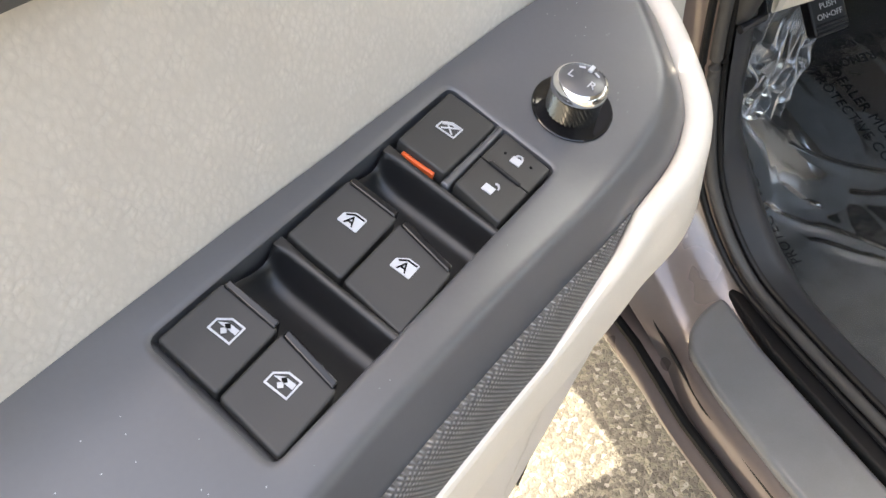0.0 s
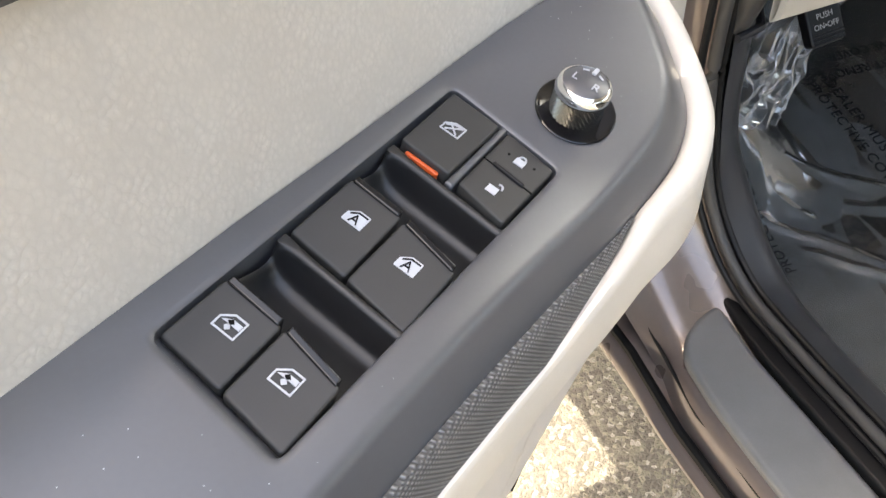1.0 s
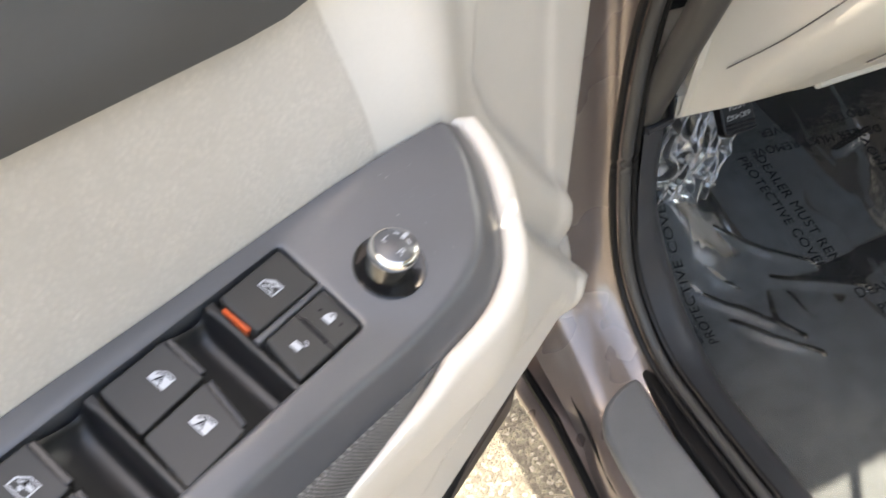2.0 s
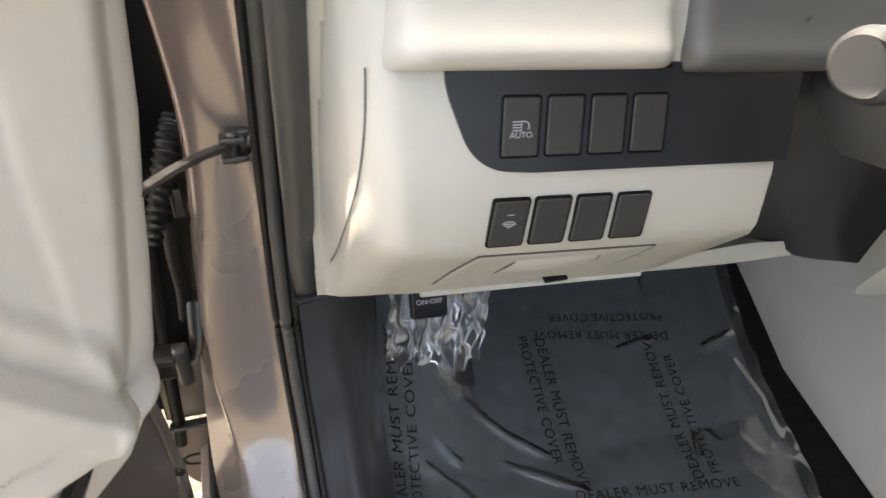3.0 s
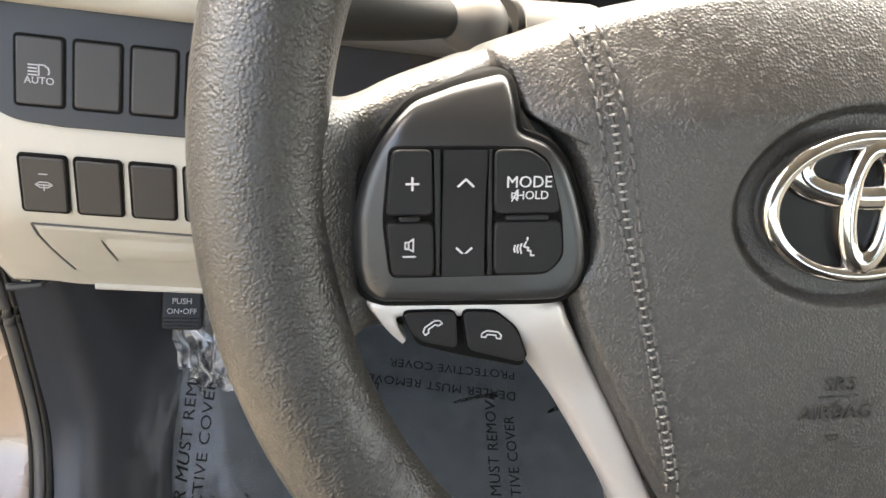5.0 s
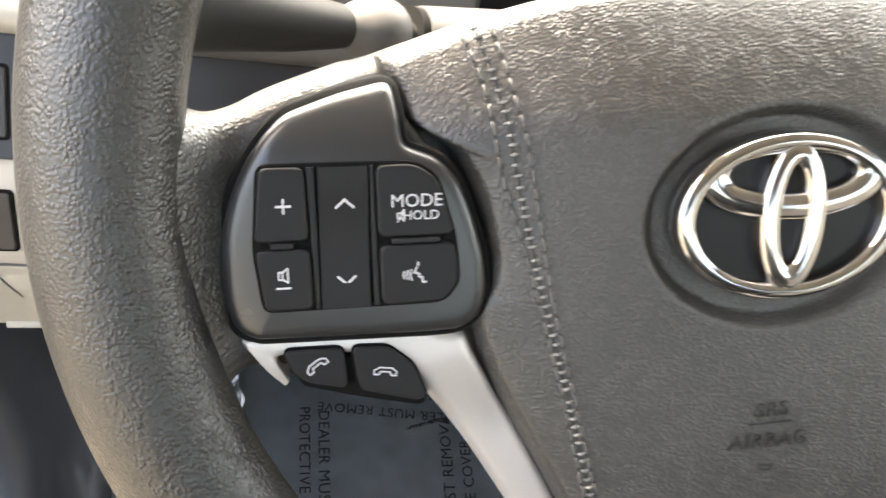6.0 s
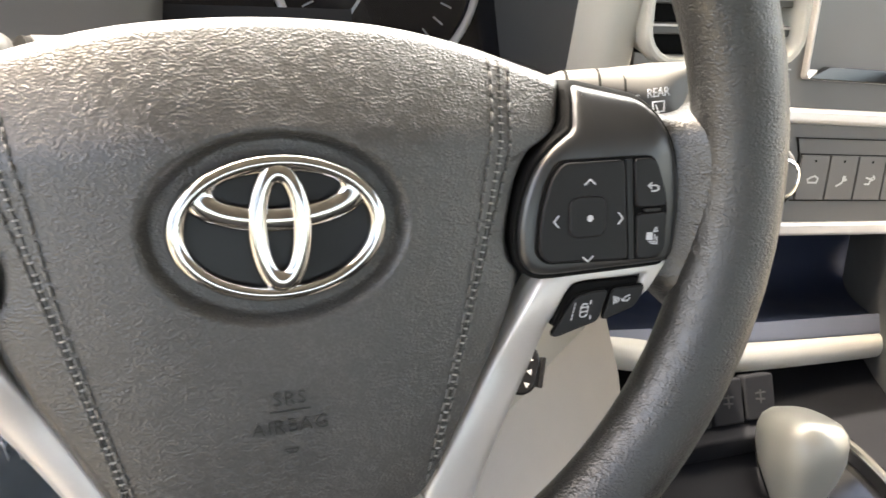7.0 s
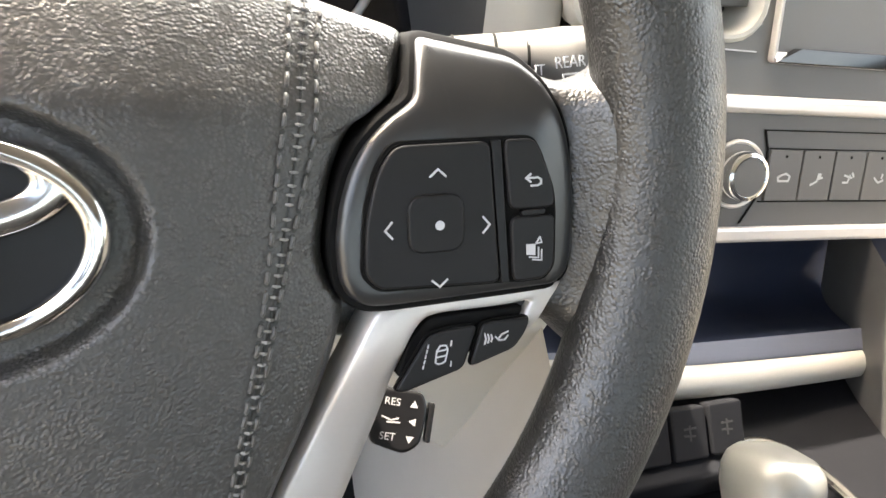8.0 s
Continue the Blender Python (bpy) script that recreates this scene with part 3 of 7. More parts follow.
def fold_lift(x, y):
    """Long narrow ridges where the film is pinched."""
    out = 0.0
    p = Vector((x, y))
    for line in FOLDS:
        n = len(line) - 1
        for k in range(n):
            a, b = Vector(line[k]), Vector(line[k + 1])
            f = (p - a).dot(b - a) / (b - a).length_squared
            g = min(1.0, max(0.0, f))
            d = (p - a.lerp(b, g)).length
            if d < 0.02:
                along = (k + g) / n
                out = max(out, 0.0062 * math.exp(-(d / 0.0052) ** 2) * math.sqrt(max(0.0, math.sin(math.pi * (0.04 + 0.92 * along)))))
    return out


def cover_pt(s, t):
    x, y = mat_xy(s, t, 0.012)
    x += 0.010 * (1 - s)
    edge_lift = 0.0042 * sm(0.95, 1.0, s) * abs(noise.noise(Vector((x * 8, y * 26, 2.0)))) * 2
    return Vector((x + 0.006 * noise.noise(Vector((x * 5, y * 22, 7.0))) * sm(0.94, 1, s), y,
                   floor_z(x, y) + 0.004 + 0.0038 * crease(x, y, 1.3) + fold_lift(x, y) + edge_lift))


cover = thing("protective_cover", "clear crinkled plastic cover over the floor mat with printed warning", "plastic cover", (-0.1, 0.3, 0.40))
c_ob = part("film", grid(cover_pt, 240, 260), FILM, cover, angle=180)
c_ob.visible_shadow = False


def on_floor(bm):
    """Printing that follows the film."""
    for v in bm.verts:
        x, y = v.co.x, v.co.y
        v.co.z = floor_z(x, y) + 0.0046 + 0.0038 * crease(x, y, 1.3) + fold_lift(x, y) + (0.0002 if v.co.z > 0 else 0.0)
    return bm


def print_line(text, x, y, deg, size):
    m = Matrix.Translation((x, y, 0)) @ Matrix.Rotation(radians(deg), 4, "Z")
    return on_floor(lettering(text, size, "CENTER", 1.06, m))


for text, x, y, deg, size in (
        ("DEALER MUST REMOVE", -0.111, 0.482, -93.8, 0.0208), ("PROTECTIVE COVER", -0.133, 0.507, -93.0, 0.0200),
        ("DEALER MUST REMOVE", -0.010, 0.583, 168.5, 0.0187), ("PROTECTIVE COVER", 0.008, 0.610, 170.0, 0.0182),
        ("DEALER MUST REMOVE", 0.043, 0.455, 84.5, 0.0205), ("PROTECTIVE COVER", 0.067, 0.440, 85.0, 0.0195),
        ("DEALER MUST REMOVE", -0.028, 0.343, -8.0, 0.0200), ("PROTECTIVE COVER", -0.032, 0.314, -8.0, 0.0200),
        ("DEALER MUST REMOVE", -0.338, 0.490, 83.0, 0.0190), ("PROTECTIVE COVER", -0.320, 0.468, 82.0, 0.0185)):
    part("printing", print_line(text, x, y, deg, size), PRINT, cover, "faded dark printed warning", flat=True)


# bunched film over the foot rest
def bunch_pt(s, t):
    a = -0.338 + s * 0.135
    z0 = 0.685 - t * 0.235
    fold = 0.007 * math.sin(s * 34 + 3 * noise.noise(Vector((s * 3, t * 3, 4)))) + 0.012 * noise.noise(Vector((s * 14, t * 5, 1.5)))
    return Vector((a + 0.01 * noise.noise(Vector((s * 4, t * 6, 9))), 0.505 + 0.05 * t + fold + 0.03 * (s - 0.4) ** 2, z0 + 0.006 * noise.noise(Vector((s * 8, t * 9, 3)))))


bunch = thing("film_bunch", "bunched clear plastic film hanging over the foot rest", "plastic film", (-0.25, 0.5, 0.5))
for k in range(3):
    b_ob = part("fold", grid(lambda p, t: bunch_pt((k + p) / 3, t), 38, 60), FILM, bunch, angle=180)
    b_ob.visible_shadow = False

# parking brake pedal
pedal = thing("parking_brake_pedal", "black rubber parking brake pedal with white lettering", "pedal", (-0.308, 0.45, 0.70))
PM = frame_of((-0.308, 0.447, 0.700), (1, 0, -0.06), (0, -0.80, 0.60))
part("pad", slab(rrect(0.040, 0.042, 0.005), -0.012, 0, 0.003), BLACK, pedal, m=PM)
for k in range(3):
    part("rib", slab(rrect(0.036, 0.0024, 0.0010, 0, -0.0105 - 0.0038 * k), 0, 0.0015, 0.0006), BLACK, pedal, m=PM)
part("lettering", lettering("PUSH", 0.0080, m=Matrix.Translation((0, 0.007, 0.0003))), GREYPRINT, pedal, m=PM, flat=True)
part("lettering", lettering("ON\u2022OFF", 0.0078, m=Matrix.Translation((0, -0.003, 0.0003))), GREYPRINT, pedal, m=PM, flat=True)
part("lever", tube([(-0.308, 0.46, 0.715), (-0.308, 0.50, 0.78), (-0.308, 0.56, 0.90)], 0.009, 8), STEEL, pedal)


# ---- the open driver's door ----
DR = frame_of((-0.795, 0.16, 1.05), (0.839, 0.545, 0), (0.545, -0.839, 0))   # x forward along the door, y up, z into the cabin
door = thing("door", "cream and grey driver's door standing wide open", "car door", (-0.55, 0.35, 0.5))

FRONT = [(-0.50, -0.16), (-0.482, -0.06), (-0.465, 0.04), (-0.445, 0.108), (-0.42, 0.158), (-0.39, 0.197), (-0.35, 0.232), (-0.28, 0.262), (-0.22, 0.280), (-0.08, 0.308), (0.05, 0.328), (0.2, 0.340)]
CREASE = [(-0.21, 0.250), (-0.16, 0.214), (-0.12, 0.186), (-0.075, 0.157), (-0.037, 0.143), (0.0, 0.153), (0.05, 0.185), (0.2, 0.26)]
RIDGE = [(-0.29, 0.262), (-0.265, 0.238), (-0.18, 0.178), (-0.12, 0.147), (-0.073, 0.125), (-0.02, 0.085)]


FOLD = [(-0.36, 0.210), (-0.34, 0.2155), (-0.27, 0.2325), (-0.24, 0.2315), (-0.19, 0.2335), (-0.13, 0.236), (-0.05, 0.2370), (0.07, 0.2445)]


SWELL = [(-0.30, 0.0), (-0.15, 0.0002), (-0.09, 0.0010), (-0.05, 0.0022), (0.0, 0.0042), (0.025, 0.0088), (0.045, 0.0152), (0.066, 0.0222), (0.080, 0.0240), (0.095, 0.0190), (0.115, 0.0070), (0.132, 0.0)]


def pocket_top(u):
    return -0.2480 - 0.9 * max(0.0, u - 0.10) ** 1.8 - 0.035 * sm(0.195, 0.224, u) - 1.2 * max(0.0, 0.06 - u) ** 1.6


def cap_low(u):
    """Lower edge of the cap along the window."""
    return 0.064 - 0.20 * min(0.0, u - 0.02) + 0.003 * sm(0.05, 0.2, u) + 0.008 * sm(0.240, 0.246, u)


def door_h(u, w):
    """Relief of the inner door panel."""
    f = lerp_table(FRONT, w)
    c = lerp_table(CREASE, w)
    h = -0.008 - 0.012 * sm(-0.008, 0.008, u - c) * sm(-0.30, -0.20, w + 0.04)
    if w < -0.02:
        r = lerp_table(RIDGE, w)
        # hollow under the rim of the recess, then a ledge
        h += (0.026 * sm(0.007, -0.008, u - r) - 0.011 * sm(0.034, 0.006, u - r)) * sm(-0.05, -0.10, w)
    a = lerp_table(FOLD, w)
    h += 0.0028 * sm(a - 0.005, a + 0.004, u)
    h -= 0.016 * sm(f - 0.030, f, u) ** 2
    # swelling that carries the front of the switch plate
    h += lerp_table(SWELL, u) * (sm(0.075, 0.0, w) if w > 0 else sm(-0.17, -0.03, w))
    # door pocket
    h -= 0.004 * sm(-0.0015, 0.0015, pocket_top(u) - w) * sm(0.2235, 0.2205, u)
    # below the ledge the panel falls back
    h -= 0.062 * sm(-0.290, -0.360, w)
    return h


def door_pt(s, t):
    w = -0.50 + 0.64 * t
    f = lerp_table(FRONT, w)
    u = -0.45 + (f + 0.45) * (1 - (1 - s) ** 1.5)
    w = min(w, cap_low(u) + 0.012)
    return DR @ Vector((u, w, door_h(u, w)))


part("inner_panel", grid(door_pt, 150, 120), CREAM_SOFT, door, "smooth cream moulded door panel", angle=60)

# the panel's front edge rolled back towards the shell
RETURN_U = [(-0.50, 0.0), (-0.475, 0.15), (-0.457, 0.20), (-0.41, 0.256), (-0.355, 0.281), (-0.30, 0.293), (-0.25, 0.300), (-0.173, 0.3125), (-0.114, 0.320), (-0.05, 0.332), (0.05, 0.343), (0.2, 0.355)]
RETURN_H = [(-0.50, -0.10), (-0.407, -0.076), (-0.33, -0.062), (-0.25, -0.050), (-0.114, -0.044), (0.2, -0.044)]


def return_pt(s, t):
    w = -0.495 + 0.585 * s
    f = lerp_table(FRONT, w)
    a = Vector((f, w, door_h(f, w)))
    b = Vector((lerp_table(RETURN_U, w), w, lerp_table(RETURN_H, w)))
    c = Vector((b.x + 0.001, w, a.z * 0.75 + b.z * 0.25))
    return DR @ (a * (1 - t) ** 2 + c * 2 * t * (1 - t) + b * t * t)


part("edge_return", grid(return_pt, 80, 8), CREAM_SOFT, door, "rolled cream front edge of the panel", angle=60)


# vinyl insert above the armrest
def insert_pt(s, t):
    w = -0.06 + 0.20 * t
    u = -0.45 + (min(lerp_table(CREASE, w) - 0.012, 0.045) + 0.45) * s
    return DR @ Vector((u, w, door_h(u, w) + 0.0025 * sm(0, 0.03, 1 - s) + 0.0005))


part("insert", grid(insert_pt, 60, 16), CREAM_HIDE, door, "cream grained vinyl insert", angle=60)


# grey cap along the window
def cap_pt(s, t):
    u = -0.45 + s * 0.76
    low = cap_low(u)
    tall = 0.11 + 0.30 * sm(-0.06, 0.10, u)
    return DR @ Vector((u, low + tall * t, 0.001 + 0.004 * sm(0, 0.06, t) - 0.12 * tall * max(0.0, t - 0.1)))


part("window_cap", grid(cap_pt, 40, 14), GREY, door, "dark grey plastic cap along the window")
# pocket ribs
ribs = bmesh.new()
for k in range(64):
    u = -0.13 + 0.0053 * k
    top = pocket_top(u) - 0.004
    if 0.03 < u < 0.216 and top > -0.44 and lerp_table(FRONT, -0.455) > u - 0.10:
        tube([DR @ Vector((u, -0.455, door_h(u, -0.45) + 0.0006)), DR @ Vector((u, top, door_h(u, top - 0.02) + 0.0006))], 0.0009, 5, bm=ribs)
part("pocket_ribs", ribs, CREAM_SOFT, door, "fine upright ribs")
# steel shell behind the panel
part("door_shell", slab([(-0.46, -0.47), (0.06, -0.47), (0.15, -0.455), (0.20, -0.42), (0.235, -0.36), (0.262, -0.26), (0.292, -0.10), (0.308, 0.05), (-0.46, 0.07)], -0.13, -0.060, 0.012), PAINT, door, "brown metallic outer door shell", m=DR)
part("lower_rail", slab(rounded([Vector(p) for p in ((-0.46, -0.62), (0.290, -0.62), (0.314, -0.565), (0.314, -0.50), (0.300, -0.33), (0.25, -0.30), (-0.46, -0.30))], 0.012), -0.125, -0.095, 0.008), SHADED_PAINT, door, "lower door frame in brown paint darkened for shade", m=DR)
part("drip_rib", tube(spline([DR @ Vector(p) for p in ((-0.46, -0.575, -0.093), (0.10, -0.575, -0.093), (0.25, -0.568, -0.093), (0.298, -0.545, -0.093), (0.302, -0.45, -0.093), (0.294, -0.36, -0.093))], 6), 0.0055, 8), SHADED_PAINT, door, "pressed rib of the door frame")
part("edge_seal", tube(spline([DR @ Vector((lerp_table(FRONT, w) - 0.012, w, -0.050)) for w in (-0.46, -0.40, -0.25, -0.10, 0.05, 0.15)], 6), 0.009, 8), RUBBER, door, "black rubber edge seal")
part("edge_seal", tube(spline([DR @ Vector((lerp_table(FRONT, w) - 0.010, w, -0.085)) for w in (-0.46, -0.40, -0.25, -0.10, 0.05, 0.15)], 6), 0.006, 8), RUBBER, door, "black rubber edge seal")

# ---- armrest on the door ----
PL = frame_of((-0.7858, 0.1395, 1.0388), (0.8258, 0.5317, -0.1878), (0.3411, -0.2059, 0.9172))   # x forward, y towards the door, z up
arm = thing("armrest", "cream door armrest with a dark satin switch plate", "armrest", (-0.78, 0.14, 1.0))
EDGE = [(-0.34, -0.030), (-0.25, -0.0295), (-0.15, -0.0293), (-0.11, -0.0294), (-0.077, -0.0308), (-0.052, -0.0323), (-0.028, -0.0340), (-0.009, -0.0356), (0.010, -0.0362), (0.0262, -0.0350), (0.038, -0.0315), (0.047, -0.0263), (0.0575, -0.0158), (0.0675, -0.0040), (0.0742, 0.0088)]
top_line = spline(EDGE, 6)
outline = [Vector(p) for p in top_line] + [Vector(p) for p in ((0.0735, 0.0118), (0.060, 0.0150), (0.046, 0.0178), (0.026, 0.0216), (0.003, 0.0245), (-0.05, 0.0262), (-0.09, 0.0274), (-0.15, 0.0283), (-0.34, 0.031))]
outline = ccw(outline)
BACK = [(-0.34, 0.031), (-0.15, 0.0283), (-0.09, 0.0274), (-0.05, 0.0262), (0.003, 0.0245), (0.026, 0.0216), (0.046, 0.0178), (0.073, 0.0118), (0.11, 0.004)]


def rise(u):
    """The plate sweeps up towards its front."""
    return 3.5 * (u + 0.02) ** 2 if -0.02 < u < 0.0114 else 0.00345 + 0.22 * (u - 0.0114) if u >= 0.0114 else 0.0


def swept(bm):
    for v in bm.verts:
        v.co.z += rise(v.co.x)
    return bm


def outward(rows):
    """Rings round the cabin side and the front of the plate; the side at the door stays put."""
    rings = []
    for d, h in rows:
        moved = offset(outline, d)
        far = offset(outline, d * 1.3)
        ring = []
        for p, q, q2 in zip(outline, moved, far):
            q = q.lerp(q2, sm(0.005, 0.045, p.x)) if d > 0 else q
            k = lerp_table(BACK, p.x) - 0.001 > p.y
            ring.append(Vector(((q.x if k else p.x + max(0.0, d) * sm(0.04, 0.0735, p.x)), (q.y if k else p.y), h)))
        rings.append(ring)
    return rings


HOLE = rounded([Vector(p) for p in ((-0.1262, 0.0196), (-0.1298, -0.0204), (-0.0089, -0.0231), (-0.0055, 0.0196))], 0.004, 4)


def filled(outer, holes, z):
    """A flat sheet with openings."""
    bm = bmesh.new()
    es = []
    for loop in [outer] + holes:
        vs = [bm.verts.new((p.x, p.y, z)) for p in loop]
        es += [bm.edges.new((vs[i - 1], vs[i])) for i in range(len(vs))]
    bmesh.ops.triangle_fill(bm, edges=es, use_beauty=True, use_dissolve=False)
    return bm


hole_c = ccw(HOLE)
flat_edge = [Vector((v.x, v.y)) for v in outward([(-0.0014, 0.0)])[0]]
bm = filled(flat_edge, [offset(hole_c, 0.0012)], 0.0)
loft(bm, outward([(-0.0014, 0.0), (0, -0.0001), (0.0014, -0.0007), (0.0026, -0.0018), (0.0040, -0.0034), (0.0066, -0.0064), (0.0092, -0.0096), (0.0108, -0.0122), (0.0116, -0.018), (0.0118, -0.026)]))
loft(bm, [[Vector((p.x, p.y, z)) for p in offset(hole_c, d)] for d, z in ((0.0012, 0.0), (0, -0.0001), (-0.0006, -0.0004), (-0.0009, -0.0012), (-0.0009, -0.013))])
part("switch_plate", swept(bm), PLATE, arm, "dark satin grey switch plate", m=PL)
bm = bmesh.new()
rings = outward([(0.0108, -0.0200), (0.0112, -0.0122), (0.0122, -0.0106), (0.0142, -0.0098), (0.0166, -0.0106), (0.0186, -0.0130), (0.0200, -0.0170), (0.0230, -0.028), (0.0270, -0.042), (0.0250, -0.060), (0.012, -0.10), (-0.006, -0.16)])
for n, ring in enumerate(rings[:7]):
    # along the strip the bead gives way to a plain shoulder below it
    for p, v in zip(outline, ring):
        k = min(1.0, max(0.0, (0.006 - p.x) / 0.055)) ** 0.7 if p.y < 0 else 0.0
        v.y -= k * (0.0082 - 0.0010 * n)
        v.z -= k * (0.0112 - 0.0005 * n) + k * 0.0022 * math.sin(math.pi * n / 6)
loft(bm, rings, cap1=True)
part("arm_body", swept(bm), CREAM_SOFT, arm, "cream moulded armrest body", m=PL)
# textured strip on the cabin side, tapering to a point at the front
bm = bmesh.new()
rows = []
for i, p in enumerate(top_line):
    if p.x > 0.004:
        break
    a, b = top_line[max(0, i - 1)], top_line[i + 1]
    t = (b - a).normalized()
    nrm = Vector((t.y, -t.x))
    k = min(1.0, max(0.04, (0.004 - p.x) / 0.055)) ** 0.7
    rows.append([Vector((*(p + nrm * (0.0106 + 0.0096 * k * f)), -0.0118 + 0.0004 * min(1.0, 6 * f * (1 - f) + 0.3) - 0.0110 * k * f ** 1.15 + 0.0028 * k * math.sin(math.pi * f))) for f in [q / 8 for q in range(9)]] + [Vector((*(p + nrm * (0.0090 + 0.0096 * k)), -0.0140 - 0.0110 * k))])
loft(bm, rows, closed=False)
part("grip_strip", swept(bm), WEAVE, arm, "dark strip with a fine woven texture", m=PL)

# switch bezel: two scoops between the rows of switches
SCOOP_PROFILE = [(-0.0385, -0.0085), (-0.0387, -0.0014), (-0.0392, -0.0007), (-0.0400, -0.0005), (-0.0408, -0.0008), (-0.0414, -0.0018), (-0.0418, -0.0040), (-0.0422, -0.0075), (-0.0430, -0.0098), (-0.0445, -0.0112), (-0.0470, -0.0112),
                 (-0.0500, -0.0103), (-0.0535, -0.0088), (-0.0570, -0.0068), (-0.0600, -0.0048), (-0.0618, -0.0040), (-0.0622, -0.0095)]



def scoop(du):
    """A finger hollow with a low rolled rim at the door side."""
    rows = []
    for y, lift in [(-0.0236, 0.0), (-0.0200, 0.0)] + [(-0.0160 + 0.0040 * k, 0.0) for k in range(7)] + [(0.0125, 0.0006), (0.0145, 0.0018), (0.0158, 0.0034), (0.0166, 0.0046), (0.0171, 0.0048), (0.0174, 0.0040), (0.0175, -0.004)]:
        rows.append([Vector((u + du - 0.0018 * (0.5 - y / 0.04), y, min(-0.0006, h + lift))) for u, h in SCOOP_PROFILE])
    bm = bmesh.new()
    loft(bm, rows, closed=False)
    return bm


for du in (0.0, -0.0450):
    part("finger_scoop", scoop(du), SCOOP, arm, "satin black moulded finger hollow", m=PL, angle=70)
part("bezel_floor", slab([(-0.1350, -0.0262), (-0.0025, -0.0262), (-0.0025, 0.0215), (-0.1350, 0.0215)], -0.0145, -0.0125), INK, arm, "black floor of the switch well", m=PL, flat=True)
ramp = bmesh.new()
loft(ramp, [[Vector((u, v, h)) for v in (-0.0206, -0.0120, 0.0, 0.0120, 0.0196)] for u, h in ((-0.1295, -0.0006), (-0.1288, -0.0010), (-0.1278, -0.0018), (-0.1266, -0.0032), (-0.1252, -0.0062))], closed=False)
for v in ramp.verts:
    v.co.x += 0.0035 * (v.co.y + 0.0206) / 0.0402
part("well_ramp", ramp, PLATE, arm, "hollow sloping into the switch well", m=PL)
part("divider", slab(rounded([Vector(p) for p in ((-0.0395, -0.0008), (-0.0395, -0.0034), (-0.0065, -0.0028), (-0.0062, -0.0004))], 0.0006), -0.008, 0.0001, 0.0008), PLATE, arm, m=PL)

def win_outline(k=1.0):
    """Outline of a car window as printed on a switch."""
    return [Vector(p) * k for p in ((-0.0027, -0.0021), (0.0027, -0.0021), (0.0027, 0.0022), (-0.0004, 0.0022), (-0.0027, 0.0003))]


def sloped(k, u0):
    """The plate's pose with its surface falling off behind u0."""
    return PL @ Matrix(((1, 0, 0, 0), (0, 1, 0, 0), (k, 0, 1, -k * u0), (0, 0, 0, 1)))


def switch(name, pts, top, lip, label, m=PL):
    """A window switch cap with a lip along its front edge."""
    ob = thing(name, label, "switch", PL @ Vector((pts[0][0], pts[0][1], 0)), "door switches")
    o = rounded([Vector(p) for p in pts], 0.0012, 4)
    part("cap", slab(o, -0.0085, top, 0.0007), KEYCAP, ob, m=m)
    if lip:
        (x0, y0), (x1, y1) = lip
        part("lip", slab(rounded([Vector(p) for p in ((x0 + 0.0006, y0 - 0.0006), (x1 + 0.0006, y1 + 0.0006), (x1 - 0.0016, y1 + 0.0006), (x0 - 0.0016, y0 - 0.0006))], 0.0006), -0.006, top + 0.0007, 0.0005), GLOSS, ob, "raised glossy black lip", m=m)
    return ob


sx = switch("window_lock_switch", ((-0.0085, 0.0173), (-0.0092, -0.0003), (-0.0372, -0.0003), (-0.0366, 0.0165)), 0.0010, None, "grey window lock switch with an orange telltale")


def icon_pose(u, v, h, k=1.0):
    """Print lying on the plate: its x runs away from the door, its y forward."""
    m = Matrix(((0, 1, 0, u), (-1, 0, 0, v), (0, 0, 1, h), (0, 0, 0, 1)))
    return PL @ m @ Matrix.Scale(k, 4)


w = win_outline()
loop = w + [w[0]]
M1 = icon_pose(-0.0217, 0.0087, 0.00105, 1.12)
part("symbol", ribbon([loop, [(-0.0016, -0.0014), (0.0016, 0.0014)], [(-0.0016, 0.0014), (0.0016, -0.0014)], [(-0.0021, 0.0001), (-0.0002, 0.0016), (0.0021, 0.0016)]], 0.00040), WHITE, sx, "white printed window symbol", m=M1, flat=True)
part("telltale", slab(rrect(0.0013, 0.0112, 0.0005, -0.0377, 0.0080), -0.006, -0.0009, 0.0004), ORANGE, sx, "orange telltale strip", m=PL)

lk = switch("lock_switch", ((-0.0095, -0.0037), (-0.0118, -0.0213), (-0.0405, -0.0207), (-0.0378, -0.0040)), 0.0010, None, "grey rocker switch for the door locks")
part("gap", slab([(-0.0236, -0.0037), (-0.0241, -0.0037), (-0.0252, -0.0212), (-0.0247, -0.0212)], 0.0008, 0.0011), INK, lk, m=PL, flat=True)
part("bar", slab(rounded([Vector(p) for p in ((-0.0231, -0.0068), (-0.0244, -0.0068), (-0.0253, -0.0180), (-0.0240, -0.0180))], 0.0005), 0.0005, 0.0019, 0.0005), BLACK, lk, "raised black bar", m=PL)
